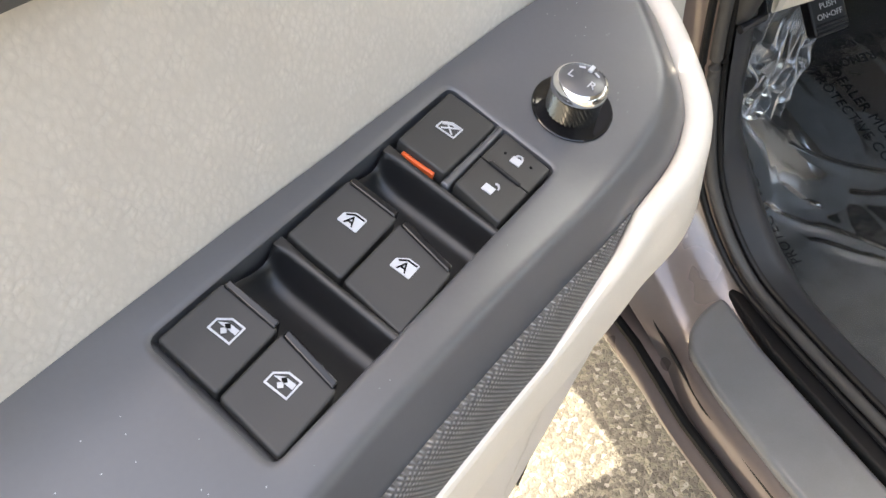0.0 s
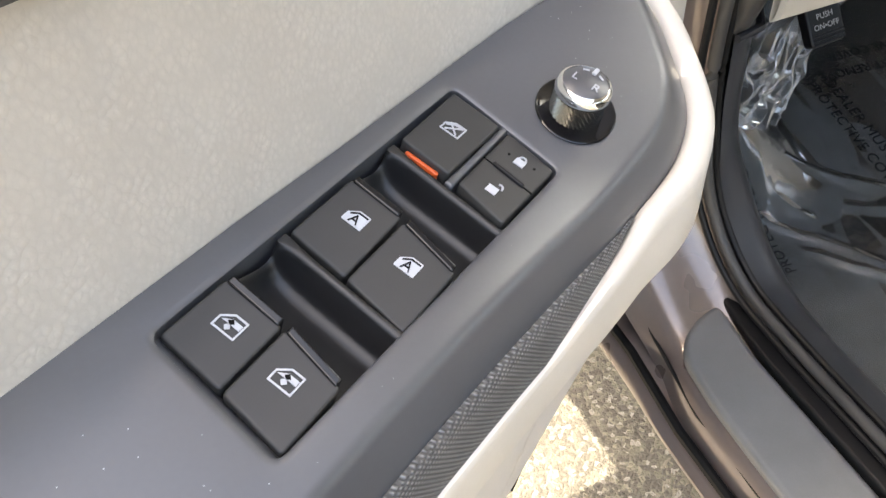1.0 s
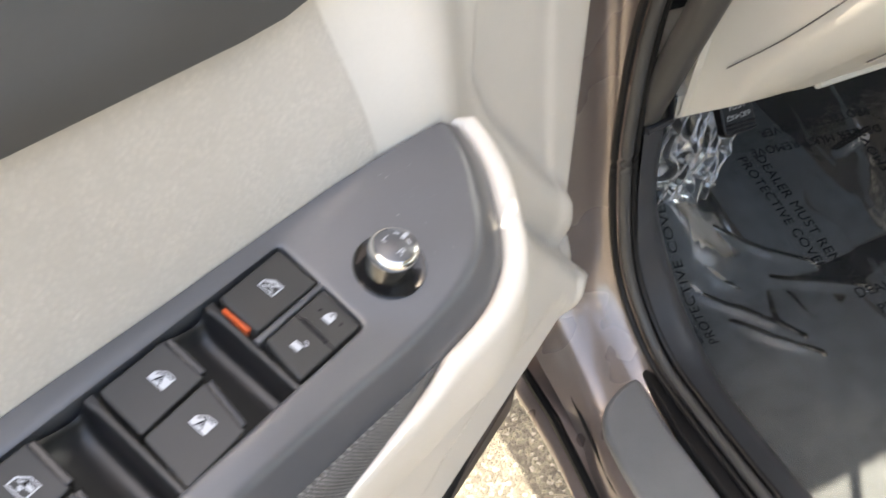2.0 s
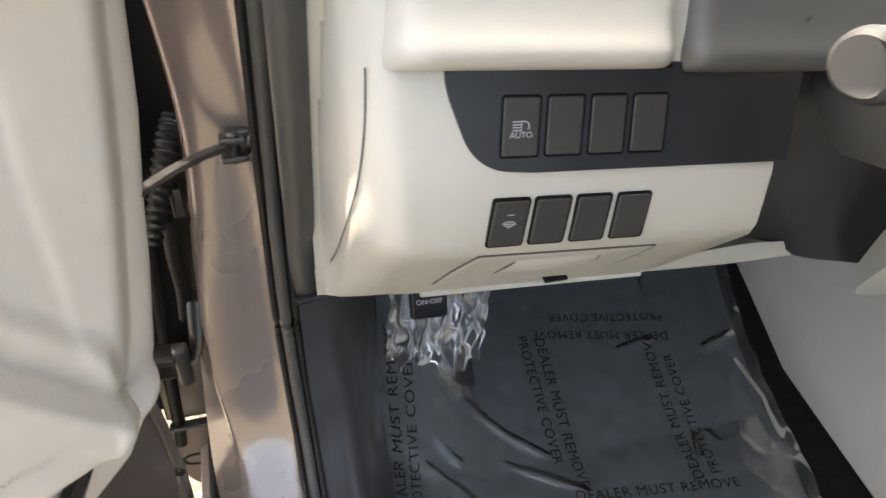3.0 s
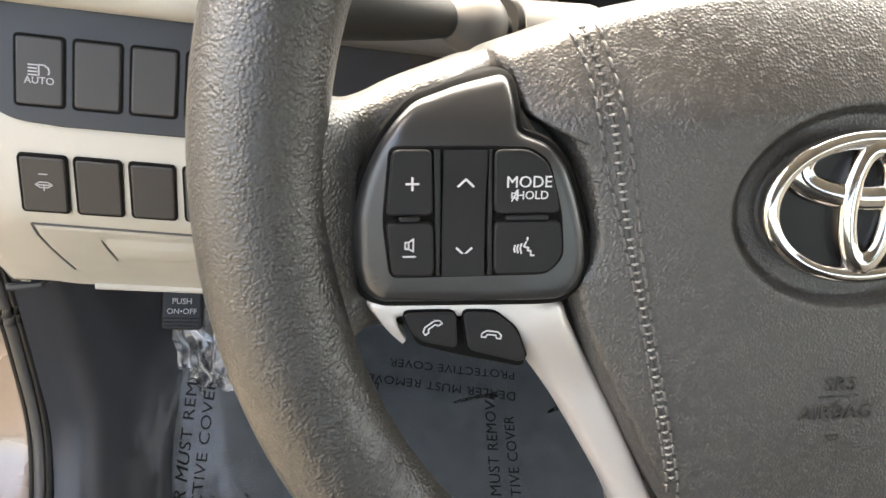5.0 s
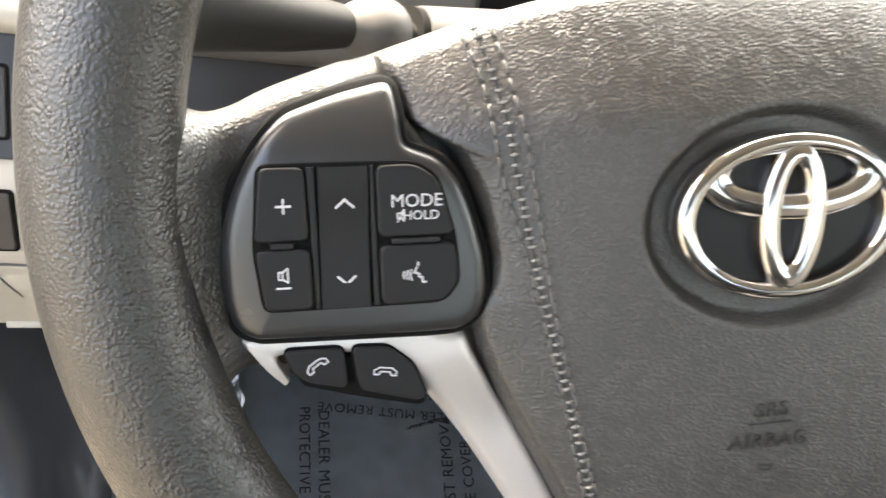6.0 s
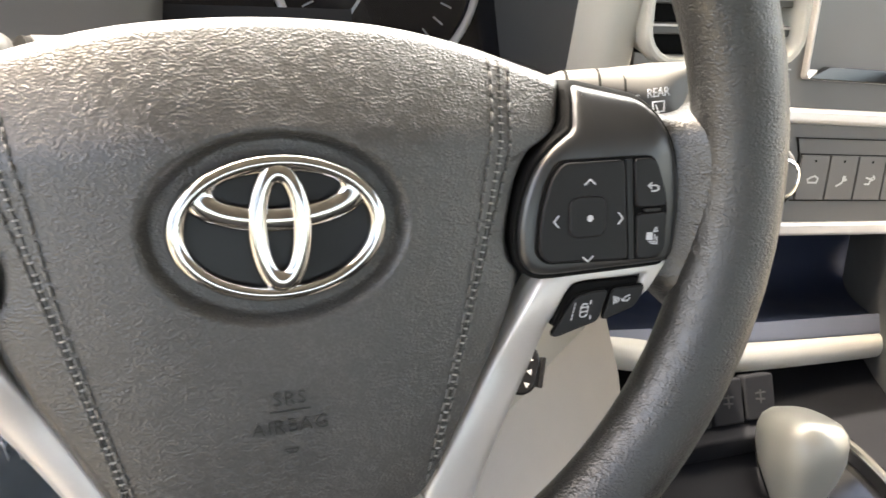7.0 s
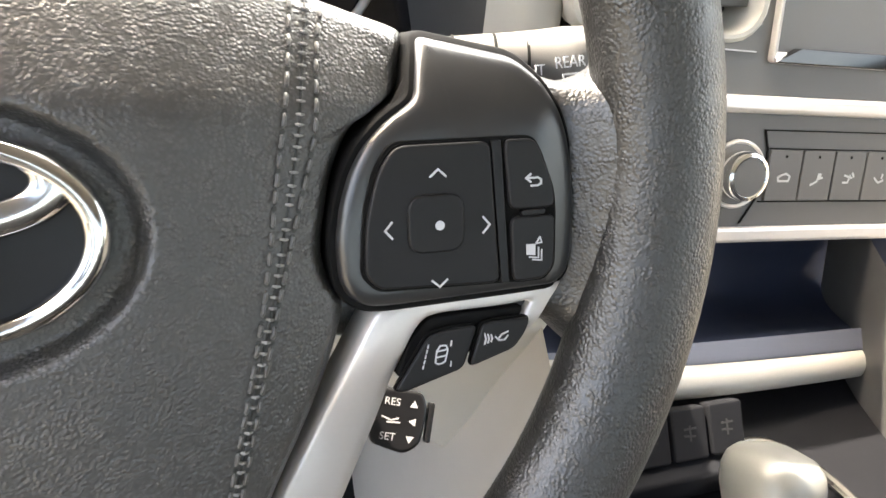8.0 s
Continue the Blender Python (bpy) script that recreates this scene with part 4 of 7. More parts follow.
for (u, v), openlock in (((-0.0170, -0.0125), False), ((-0.0321, -0.0122), True)):
    mm = icon_pose(u, v, 0.00105, 1.35)
    sh = Vector((0.0007, 0.0004)) if openlock else Vector((0, 0))
    arc = [Vector((0.0008 * math.cos(a), 0.0006 + 0.0010 * math.sin(a))) + sh for a in [math.pi * q / 8 for q in range(9 - (3 if openlock else 0))]]
    b2 = ribbon([arc], 0.0004)
    slab([(-0.0013, -0.0014), (0.0011, -0.0014), (0.0011, 0.0006), (-0.0013, 0.0006)], 0, 0.00025, bm=b2)
    part("symbol", b2, WHITE, lk, "white printed padlock symbol", m=mm, flat=True)
for dv in (-0.0042, 0.0042):
    part("dot", slab(rrect(0.0008, 0.0008, 0.00035, -0.0165 - 0.1 * dv, -0.0125 + dv), 0.0008, 0.0012), INK, lk, m=PL, flat=True)

for pts, lip, (iu, iv), auto in (
        (((-0.0592, 0.0165), (-0.0597, -0.0004), (-0.0832, -0.0008), (-0.0822, 0.0172)), ((-0.0584, 0.0163), (-0.0589, -0.0003)), (-0.0683, 0.0078), True),
        (((-0.0606, -0.0016), (-0.0636, -0.0205), (-0.0856, -0.0208), (-0.0834, -0.0016)), ((-0.0598, -0.0018), (-0.0628, -0.0202)), (-0.0701, -0.0103), True),
        (((-0.1044, 0.0172), (-0.1050, -0.0001), (-0.1246, -0.0003), (-0.1235, 0.0178)), ((-0.1036, 0.0170), (-0.1042, 0.0000)), (-0.1123, 0.0086), False),
        (((-0.1052, -0.0010), (-0.1078, -0.0192), (-0.1268, -0.0194), (-0.1248, -0.0011)), ((-0.1044, -0.0012), (-0.1070, -0.0189)), (-0.1140, -0.0091), False)):
    tilt = sloped(0.11, pts[0][0])
    ws = switch("window_switch", pts, 0.0016, lip, "grey window switch with a white %s symbol" % ("lettered window" if auto else "window and arrows"), tilt)
    mm = tilt @ Matrix(((0, 1, 0, iu), (-1, 0, 0, iv), (0, 0, 1, 0.00165), (0, 0, 0, 1))) @ Matrix.Scale(1.12, 4)
    if auto:
        part("symbol", slab(rounded(w, 0.0003), 0, 0.0002), WHITE, ws, "white printed window symbol", m=mm, flat=True)
        part("letter", lettering("A", 0.0037, m=Matrix.Translation((0.0000, -0.0006, 0.0003))), INK, ws, "dark printed letter", m=mm, flat=True)
        part("line", ribbon([[(-0.0018, 0.0003), (-0.0002, 0.0015), (0.0022, 0.0015)]], 0.00035, 0.0002, 0.0004), INK, ws, m=mm, flat=True)
    else:
        b2 = ribbon([loop], 0.00038)
        slab([(-0.0022, 0.0000), (0.0023, 0.0000), (0.0023, 0.0012), (-0.0003, 0.0012), (-0.0018, 0.0002)], 0, 0.0002, bm=b2)
        part("symbol", b2, WHITE, ws, "white printed window symbol", m=mm, flat=True)
        part("arrow", slab([(-0.0008, 0.0004), (0.0000, 0.0012), (0.0008, 0.0004), (0.0003, 0.0004), (0.0003, 0.0), (-0.0003, 0.0), (-0.0003, 0.0004)], 0.0002, 0.0004), INK, ws, m=mm, flat=True)
        part("arrow", slab([(-0.0008, -0.0008), (0.0000, -0.0016), (0.0008, -0.0008), (0.0003, -0.0008), (0.0003, -0.0002), (-0.0003, -0.0002), (-0.0003, -0.0008)], 0.0002, 0.0004), WHITE, ws, m=mm, flat=True)

# mirror knob
knob = thing("mirror_knob", "chrome-ringed mirror adjusting knob with a knurled side", "knob", PL @ Vector((0.0126, -0.0140, 0.0038)))
KM = PL @ Matrix.Translation((0.0126, -0.0140, 0.0038)) @ Matrix.Rotation(radians(-5), 4, "Y") @ Matrix.Rotation(radians(-5), 4, "X") @ Matrix.Diagonal((1, 1, 1.04, 1))
WELL = PL @ Matrix.Translation((0.0126, -0.0140, 0.0043)) @ Matrix.Rotation(radians(-10.5), 4, "Y")
part("well", lathe([(0.0128, 0.0001), (0.0128, 0.0004), (0.0124, 0.0006), (0.0110, 0.0003), (0.0, 0.0002)], 48), GLOSS, knob, "gloss black round well", m=WELL)
bm = bmesh.new()
rings = []
for j in range(8):
    z = 0.0002 + 0.0072 * j / 7
    rings.append([Vector(((0.0078 + (0.0006 if (i + j) % 2 else 0)) * math.cos(2 * math.pi * i / 72), (0.0078 + (0.0006 if (i + j) % 2 else 0)) * math.sin(2 * math.pi * i / 72), z)) for i in range(72)])
loft(bm, rings)
part("knurl", bm, KNURL, knob, "knurled dark metal side", m=KM, flat=True)
part("ring", lathe([(0.0082, 0.0078), (0.0087, 0.0083), (0.0088, 0.0094), (0.0085, 0.0106), (0.0078, 0.0115), (0.0072, 0.0117), (0.0070, 0.0112), (0.0, 0.0110)], 64), CHROME, knob, "chrome ring", m=KM)
part("face", lathe([(0.0070, 0.0108), (0.0070, 0.0114), (0.0064, 0.0117), (0.0, 0.0118)], 48), PLATE, knob, "dark round face", m=KM)
KT = KM @ Matrix(((0, 1, 0, 0), (-1, 0, 0, 0), (0, 0, 1, 0.0118), (0, 0, 0, 1)))
part("pointer", slab(rrect(0.0014, 0.0030, 0.0004, 0.0002, 0.0056), 0, 0.0006, 0.0002), WHITE, knob, "white pointer", m=KT)
part("letter", lettering("L", 0.0042, m=Matrix.Translation((-0.0036, -0.0002, 0.0002))), WHITE, knob, m=KT, flat=True)
part("letter", lettering("R", 0.0042, m=Matrix.Translation((0.0036, -0.0008, 0.0002))), WHITE, knob, m=KT, flat=True)
part("arrow", ribbon([[(-0.0032, 0.0042), (-0.0018, 0.0049)]], 0.0006), WHITE, knob, m=KT, flat=True)
part("arrow", ribbon([[(0.0034, 0.0041), (0.0020, 0.0049)]], 0.0006), WHITE, knob, m=KT, flat=True)

# ---- in the gap between door and pillar ----
strap = thing("door_check", "grey steel door check bar bolted to the pillar", "door check", (-0.48, 0.44, 0.918))
part("arm", tube(spline([(-0.478, 0.443, 0.920), (-0.500, 0.423, 0.928), (-0.528, 0.396, 0.933), (-0.556, 0.366, 0.935), (-0.60, 0.335, 0.93)], 6), 0.0058, 8, flat=0.6), BAR, strap)
part("bracket", box(-0.486, -0.458, 0.440, 0.452, 0.904, 0.934, 0.003), STEEL, strap)
part("fork", box(-0.492, -0.470, 0.432, 0.446, 0.926, 0.932, 0.002), BAR, strap)
part("fork", box(-0.492, -0.470, 0.432, 0.446, 0.908, 0.914, 0.002), BAR, strap)
part("pin", lathe([(0.0045, -0.013), (0.0052, -0.012), (0.0052, 0.014), (0.003, 0.016), (0.0, 0.0162)], 16), BAR, strap, m=Matrix.Translation((-0.481, 0.438, 0.920)))
for dx, dz in ((-0.466, 0.927), (-0.466, 0.911)):
    part("bolt", lathe([(0.0058, 0), (0.0058, 0.004), (0.0052, 0.006), (0.0035, 0.007), (0.0, 0.0074)], 6), BAR, strap, m=Matrix.Translation((dx, 0.440, dz)) @ Matrix.Rotation(radians(90), 4, "X"))
# lower hinge: a cranked arm on the pillar and a block on the door
hinge = part("hinge", box(-0.600, -0.562, 0.452, 0.475, 0.640, 0.672, 0.004), STEEL, door, "dark painted steel hinge")
part("pin", lathe([(0.0085, -0.024), (0.0085, 0.024), (0.006, 0.027), (0.0, 0.0275)], 16), BAR, hinge, m=Matrix.Translation((-0.568, 0.456, 0.656)))
part("arm", tube(spline([(-0.575, 0.465, 0.650), (-0.556, 0.462, 0.664), (-0.548, 0.468, 0.690), (-0.545, 0.485, 0.715)], 6), 0.010, 10, flat=0.6), STEEL, hinge)
part("tab", box(-0.606, -0.575, 0.448, 0.456, 0.664, 0.672, 0.001), BAR, hinge)
# ribbed boot, tapering towards the door, and its hose
boot = thing("wiring_boot", "ribbed black rubber wiring boot with a thin hose", "rubber boot", (-0.55, 0.48, 0.85))
path = spline([(-0.528, 0.525, 0.905), (-0.541, 0.502, 0.885), (-0.555, 0.478, 0.850), (-0.566, 0.457, 0.816)], 22)
part("bellows", tube(path, [(0.0135 - 0.006 * i / len(path)) + 0.0016 * math.sin(i * 1.45) for i in range(len(path))], 14), RUBBER, boot)
part("hose", tube(spline([(-0.552, 0.475, 0.83), (-0.556, 0.482, 0.78), (-0.556, 0.486, 0.73), (-0.560, 0.49, 0.69)], 6), 0.006, 10), RUBBER, boot, "thin black hose")
part("clip", box(-0.548, -0.536, 0.498, 0.508, 0.812, 0.845, 0.002), STEEL, boot, "black plastic clip")
# black sheets stand for the gap's shade; hidden outer ends block sun
jamb = thing("door_jamb", "black sheets standing for the unlit jamb behind the hinge, with black strips", "door jamb", (-0.60, 0.55, 0.5), kind="structure")
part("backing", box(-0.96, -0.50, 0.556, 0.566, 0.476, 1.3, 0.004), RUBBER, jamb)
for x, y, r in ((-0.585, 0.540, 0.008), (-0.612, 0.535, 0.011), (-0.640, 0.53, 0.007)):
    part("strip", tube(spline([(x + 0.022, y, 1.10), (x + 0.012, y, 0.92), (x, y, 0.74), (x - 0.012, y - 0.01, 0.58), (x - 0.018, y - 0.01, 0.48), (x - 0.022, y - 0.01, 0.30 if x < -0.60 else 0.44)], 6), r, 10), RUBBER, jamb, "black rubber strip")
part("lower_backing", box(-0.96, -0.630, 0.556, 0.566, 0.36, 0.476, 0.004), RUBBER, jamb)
part("lower_panel", box(-0.616, -0.540, 0.528, 0.536, 0.487, 0.60, 0.003), SHADED_PAINT, jamb, "dark painted lower panel")
bracket = thing("fender_bracket", "dark steel fender bracket with a round hole", "bracket", (-0.59, 0.527, 0.41))
UPRIGHT = Matrix(((1, 0, 0, 0), (0, 0, -1, 0), (0, 1, 0, 0), (0, 0, 0, 1)))
part("plate", slab(rounded([Vector(p) for p in ((-0.614, 0.476), (-0.540, 0.473), (-0.548, 0.342), (-0.588, 0.342), (-0.606, 0.362), (-0.621, 0.402))], 0.010), -0.534, -0.527, 0.002), SHADED_PAINT, bracket, m=UPRIGHT)
part("flange", box(-0.614, -0.545, 0.518, 0.532, 0.4755, 0.4795, 0.0015), BAR, bracket, "folded top edge")
part("eyelet", lathe([(0.018, -0.002), (0.0178, 0.0012), (0.0150, 0.0016), (0.0130, 0.0004), (0.0125, -0.001), (0.0, -0.0015)], 28, squash=0.62), RUBBER, bracket, "dark oval hole", m=Matrix.Translation((-0.594, 0.5268, 0.406)) @ UPRIGHT)

# fine dust on the switch plate
rnd = random.Random(5)
dust = bmesh.new()
for k in range(190):
    u, v = rnd.uniform(-0.20, 0.05), rnd.uniform(-0.028, 0.014)
    if -0.131 < u < -0.004 and -0.0245 < v < 0.021:
        continue
    r, a = rnd.uniform(0.00008, 0.0002), rnd.uniform(0, 3)
    slab([Vector((u + r * math.cos(a + q * 1.57), v + 0.7 * r * math.sin(a + q * 1.57))) for q in range(4)], rise(u), rise(u) + 0.00012, bm=dust)
speck = part("dust", dust, WHITE, arm, "fine pale dust specks", m=PL, flat=True)
speck["kind"] = "stuff"


# ---- lower dashboard on the driver's side ----
dash = thing("lower_dashboard", "cream lower dashboard panel with a dark switch strip", "dashboard", (-0.27, 0.25, 0.95))
DASH_PROFILE = [(0.262, 1.14), (0.248, 1.108), (0.2365, 1.075), (0.2185, 1.027), (0.2135, 1.008), (0.2120, 0.985), (0.2112, 0.965), (0.2150, 0.953), (0.228, 0.937), (0.285, 0.870), (0.328, 0.820)]


def dash_section(x, back, low):
    """The panel's outline at one place across; back: how far the corner has turned away."""
    rows = list(DASH_PROFILE)
    if low:
        rows = rows + [(0.335, 0.8115), (0.342, 0.8075), (0.350, 0.8070), (0.366, 0.809), (0.47, 0.82)]
    else:
        rows = rows + [(0.334, 0.813), (0.340, 0.810), (0.346, 0.811), (0.36, 0.814), (0.47, 0.83)]
    out = []
    for y, z in rows:
        zz = z - 0.118 * (x + 0.27)
        yy = y + 0.02 * (x + 0.27) + back * (1 - 0.55 * sm(0.93, 0.78, z))
        if back:
            turned = max(y, min(yy, seal_y(max(z, 0.765)) - 0.008))
            # the bottom edge drops as the corner turns away
            zz -= 0.85 * (turned - y) * sm(0.87, 0.815, z) * (1 if low else 0)
            yy = turned
        out.append(Vector((x, yy, zz)))
    return out


sections = [dash_section(-0.130, 0.10, False), dash_section(-0.1295, 0.03, False), dash_section(-0.131, 0.004, False), dash_section(-0.134, 0, False)]
sections += [dash_section(-0.16 - 0.185 * k / 12, 0, False) for k in range(13)]
bm = bmesh.new()
loft(bm, sections, closed=False)
corner = [dash_section(-0.345, 0, True), dash_section(-0.36, 0, True), dash_section(-0.375, 0.0005, True)]
for k in range(1, 9):
    a = radians(90 * k / 8)
    corner.append(dash_section(-0.375 - 0.038 * math.sin(a), 0.0005 + 0.045 * (1 - math.cos(a)), True))
for k in range(1, 7):
    corner.append(dash_section(-0.413 - 0.015 * k / 6, 0.046 + 0.18 * k / 6, True))
loft(bm, corner, closed=False)
part("body", bm, CREAM, dash, m=None, angle=50)
# step at the bottom edge
part("lower_edge", tube(spline([(-0.346, 0.332, 0.822), (-0.30, 0.334, 0.816), (-0.22, 0.336, 0.807), (-0.135, 0.338, 0.797)], 5), 0.004, 8), CREAM, dash)
part("release_slot", box(-0.2445, -0.2235, 0.306, 0.318, 0.8335, 0.8365, 0.001), BLACK, dash, "narrow black slot")
# seam of the end cap, lying on the turned corner
cap_line = spline([(-0.4005, 0.2404, 1.085), (-0.4009, 0.2404, 1.0738), (-0.4027, 0.2355, 1.0553), (-0.4062, 0.2326, 1.0313), (-0.4093, 0.2363, 1.0097), (-0.4122, 0.2451, 0.9885), (-0.4135, 0.2693, 0.9549), (-0.4152, 0.3129, 0.8999), (-0.4165, 0.3607, 0.8478)], 10)
part("cap_seam", tube([p + Vector((-0.0005, -0.0005, 0)) for p in cap_line], 0.00065, 6), GREY, dash, "fine dark seam of the end cap")


def dash_at(x, zp, lift=0.0):
    """A point on the panel's front: x across, zp the height at its middle."""
    rows = [(z, y) for y, z in reversed(DASH_PROFILE)]
    y0, y1 = lerp_table(rows, zp - 0.004), lerp_table(rows, zp + 0.004)
    n = Vector((0, -0.008, y1 - y0)).normalized()
    return Vector((x, lerp_table(rows, zp) + 0.02 * (x + 0.27), zp - 0.118 * (x + 0.27))) + n * lift


DB = frame_of((-0.270, 0.224, 1.042), (0.9936, 0.0186, -0.1114), (0.0561, -0.9371, 0.3444))
DC = frame_of((-0.279, 0.212, 0.981), (0.9923, 0.0278, -0.1206), (0.0312, -0.9992, 0.0266))
dark = spline([(-0.0925, 0.036), (-0.0905, 0.022), (-0.0855, 0.008), (-0.0750, -0.0140), (-0.0590, -0.0255), (-0.0350, -0.0285)], 6)
dark = [Vector(p) for p in dark] + [Vector((0.148, -0.0290)), Vector((0.149, 0.036))]
part("switch_panel", slab(dark, -0.006, 0.0012, 0.0006), DARK_TRIM, dash, "dark blue-grey switch panel", m=DB)


def dash_switch(m, u, v, w, h, material, label, sym=None, lean=0.0):
    ob = thing("dash_switch", label, "switch", m @ Vector((u, v, 0)), "dashboard switches")
    def sheared(o):
        return [Vector((p.x + lean * (p.y - v), p.y)) for p in o]
    part("surround", slab(sheared(rrect(w + 0.0028, h + 0.0028, 0.0026, u, v)), -0.004, 0.0016, 0.0003), INK, ob, m=m)
    part("cap", slab(sheared(rrect(w, h, 0.0018, u, v)), -0.004, 0.0026, 0.0010), material, ob, m=m)
    if sym:
        part("symbol", sym, GREYPRINT, ob, "pale grey printed symbol", m=m @ Matrix.Translation((u, v, 0.00265)), flat=True)
    return ob


hl = ribbon([[(-0.0052, 0.0032 - 0.0017 * q), (-0.0012, 0.0032 - 0.0017 * q)] for q in range(4)] +
            [[(-0.0002, -0.0021), (-0.0002, 0.0034), (0.0022, 0.0034), (0.0042, 0.0022), (0.0048, 0.0004), (0.0044, -0.0012)]], 0.0007)
hl = lettering("AUTO", 0.0052, m=Matrix.Translation((0, -0.0048, 0.0001)), bm=hl)
for q, u in enumerate((-0.0445, -0.0163, 0.0119, 0.0400)):
    dash_switch(DB, u, -0.0005, 0.0226, 0.0345, KEYCAP, "dark blank switch cover in the switch strip" if q else "dark headlight switch with a pale printed symbol", hl if q == 0 else None)
wp = ribbon([[(-0.0042, 0.0006), (-0.0020, 0.0022), (0.0020, 0.0022), (0.0042, 0.0006), (0.0020, -0.0012), (-0.0020, -0.0012), (-0.0042, 0.0006)], [(-0.0028, 0.0004), (0.0028, 0.0004)], [(0.0, 0.0008), (0.0, -0.0030)], [(-0.002, 0.0072), (0.002, 0.0072)]], 0.0006)
for q, u in enumerate((-0.0425, -0.0143, 0.0142, 0.0430)):
    dash_switch(DC, u, 0.0, 0.0226, 0.0335, KEYCAP, "grey blank switch cover in the cream panel" if q else "grey switch with a pale wiper symbol", wp if q == 0 else None, lean=0.03 * (q + 0.5) * -0.6)

# coin tray flap on the slanted part
flap = thing("tray_flap", "cream hinged tray flap with a finger recess", "flap", (-0.275, 0.25, 0.91))
FLAP_L = [(0.852, -0.3452), (0.880, -0.3440), (0.905, -0.3425), (0.930, -0.3395), (0.9475, -0.3358)]
FLAP_R = [(0.852, -0.2170), (0.862, -0.2125), (0.878, -0.2050), (0.896, -0.2020), (0.920, -0.2020), (0.9425, -0.2038)]


def flap_pt(s, t):
    top = 0.9475 - 0.005 * s
    zp = 0.852 + (top - 0.852) * t
    x = lerp_table(FLAP_L, zp) * (1 - s) + lerp_table(FLAP_R, zp) * s
    u, v = (x + 0.2715) / 0.034, (zp - 0.909) / 0.024
    ex, ey = sm(1.0, 0.90, abs(u)), sm(1.0, 0.6, abs(v))
    bulge = 0.0045 * ex * ey * (1 - u * u * 0.5) * sm(-1.0, 0.1, v) - 0.0016 * ex * sm(0.2, 0.7, v) * sm(1.2, 0.8, v)
    rnd = min(1.0, min(s, 1 - s) * 60, (1 - t) * 50)
    return dash_at(x, zp, 0.0002 + 0.0016 * rnd + bulge)


part("lid", grid(flap_pt, 90, 60), CREAM, flap, angle=60)
gap_line = [dash_at(lerp_table(FLAP_L, z) - 0.0004, z, 0.0004) for z in (0.856, 0.870, 0.885, 0.900, 0.915, 0.930, 0.940, 0.9475)]
gap_line += [dash_at(-0.3358 + 0.132 * k / 12, 0.9482 - 0.005 * k / 12, 0.0004) for k in range(13)]
gap_line += [dash_at(lerp_table(FLAP_R, z) + 0.0004, z, 0.0004) for z in (0.938, 0.925, 0.910, 0.896, 0.885, 0.875, 0.865, 0.858)]
part("gap", tube(gap_line, 0.0009, 6), GREY, flap, "fine dark gap round the flap")
for x0, x1, z0, z1 in ((-0.3045, -0.3075, 0.930, 0.888), (-0.2395, -0.2388, 0.929, 0.891)):
    part("recess_edge", tube([dash_at(x0 + (x1 - x0) * k / 6, z0 + (z1 - z0) * k / 6, 0.0022) for k in range(7)], [0.0003, 0.0008, 0.0009, 0.0008, 0.0007, 0.0005, 0.0002], 6), GREY, flap, "soft edge of the finger recess")

# upper rolls above the switch strip
roll = thing("dash_roll", "cream padded dashboard roll above the switches", "dashboard", (-0.28, 0.25, 1.10))


def roll_bm(u0, u1, v0, v1, bulge):
    rows = []
    for k in range(25):
        s = k / 24
        u = u0 + (u1 - u0) * s
        e = min(1.0, 2.6 * math.sqrt(max(0.0, s * (1 - s))) + 0.0)
        e = 1 - (1 - e) ** 2
        rows.append([Vector((u, v0 + dv * (v1 - v0), bulge * e * hz - 0.012 * (1 - e))) for dv, hz in ((0.06, -0.9), (0.0, -0.2), (-0.02, 0.40), (0.02, 0.80), (0.09, 1.05), (0.16, 1.08), (0.23, 0.95), (0.32, 0.76), (0.45, 0.70), (0.65, 0.72), (0.85, 0.80), (1.0, 0.5))])
    bm = bmesh.new()
    loft(bm, rows, closed=False)
    return bm


part("gap_line", tube([DB @ Vector((-0.118 + 0.017 * k, 0.0335, 0.0015)) for k in range(11)], 0.0011, 6), INK, roll, "fine dark joint under the roll")
part("pad", roll_bm(-0.128, 0.0525, 0.034, 0.105, 0.020), CREAM, roll, m=DB, angle=70)
tagged(part("cluster_hood", roll_bm(0.0545, 0.235, 0.0315, 0.105, 0.016), GREY, m=DB, angle=70), "dark grey lower hood of the instrument cluster", "dashboard", kind="structure")
# dark slot beside the steering column
tagged(part("column_opening", between([[(-0.128, 0.235, 1.09), (-0.128, 0.30, 0.95), (-0.125, 0.348, 0.824)], [(-0.07, 0.275, 1.09), (-0.05, 0.30, 0.94), (-0.0188, 0.340, 0.8135)], [(0.0, 0.275, 1.09), (0.02, 0.30, 0.94), (0.036, 0.336, 0.784)], [(0.085, 0.27, 1.09), (0.095, 0.285, 0.94), (0.11, 0.33, 0.765)]], 6), DARK_TRIM),
       "dark trim round the steering column", "column trim", kind="structure")
tagged(part("knee_strip", between([[(-0.150, 0.322, 0.824), (-0.0745, 0.330, 0.8175), (-0.0188, 0.333, 0.8140), (0.06, 0.336, 0.800)], [(-0.150, 0.330, 0.812), (-0.0745, 0.3315, 0.808), (-0.0188, 0.3345, 0.802), (0.06, 0.338, 0.790)], [(-0.150, 0.338, 0.800), (-0.06, 0.338, 0.7895), (0.0345, 0.340, 0.7825), (0.07, 0.342, 0.780)], [(-0.150, 0.37, 0.803), (-0.06, 0.37, 0.793), (0.0345, 0.37, 0.786), (0.07, 0.37, 0.783)]], 6), CREAM),
       "cream knee strip under the steering column", "knee panel", kind="structure")
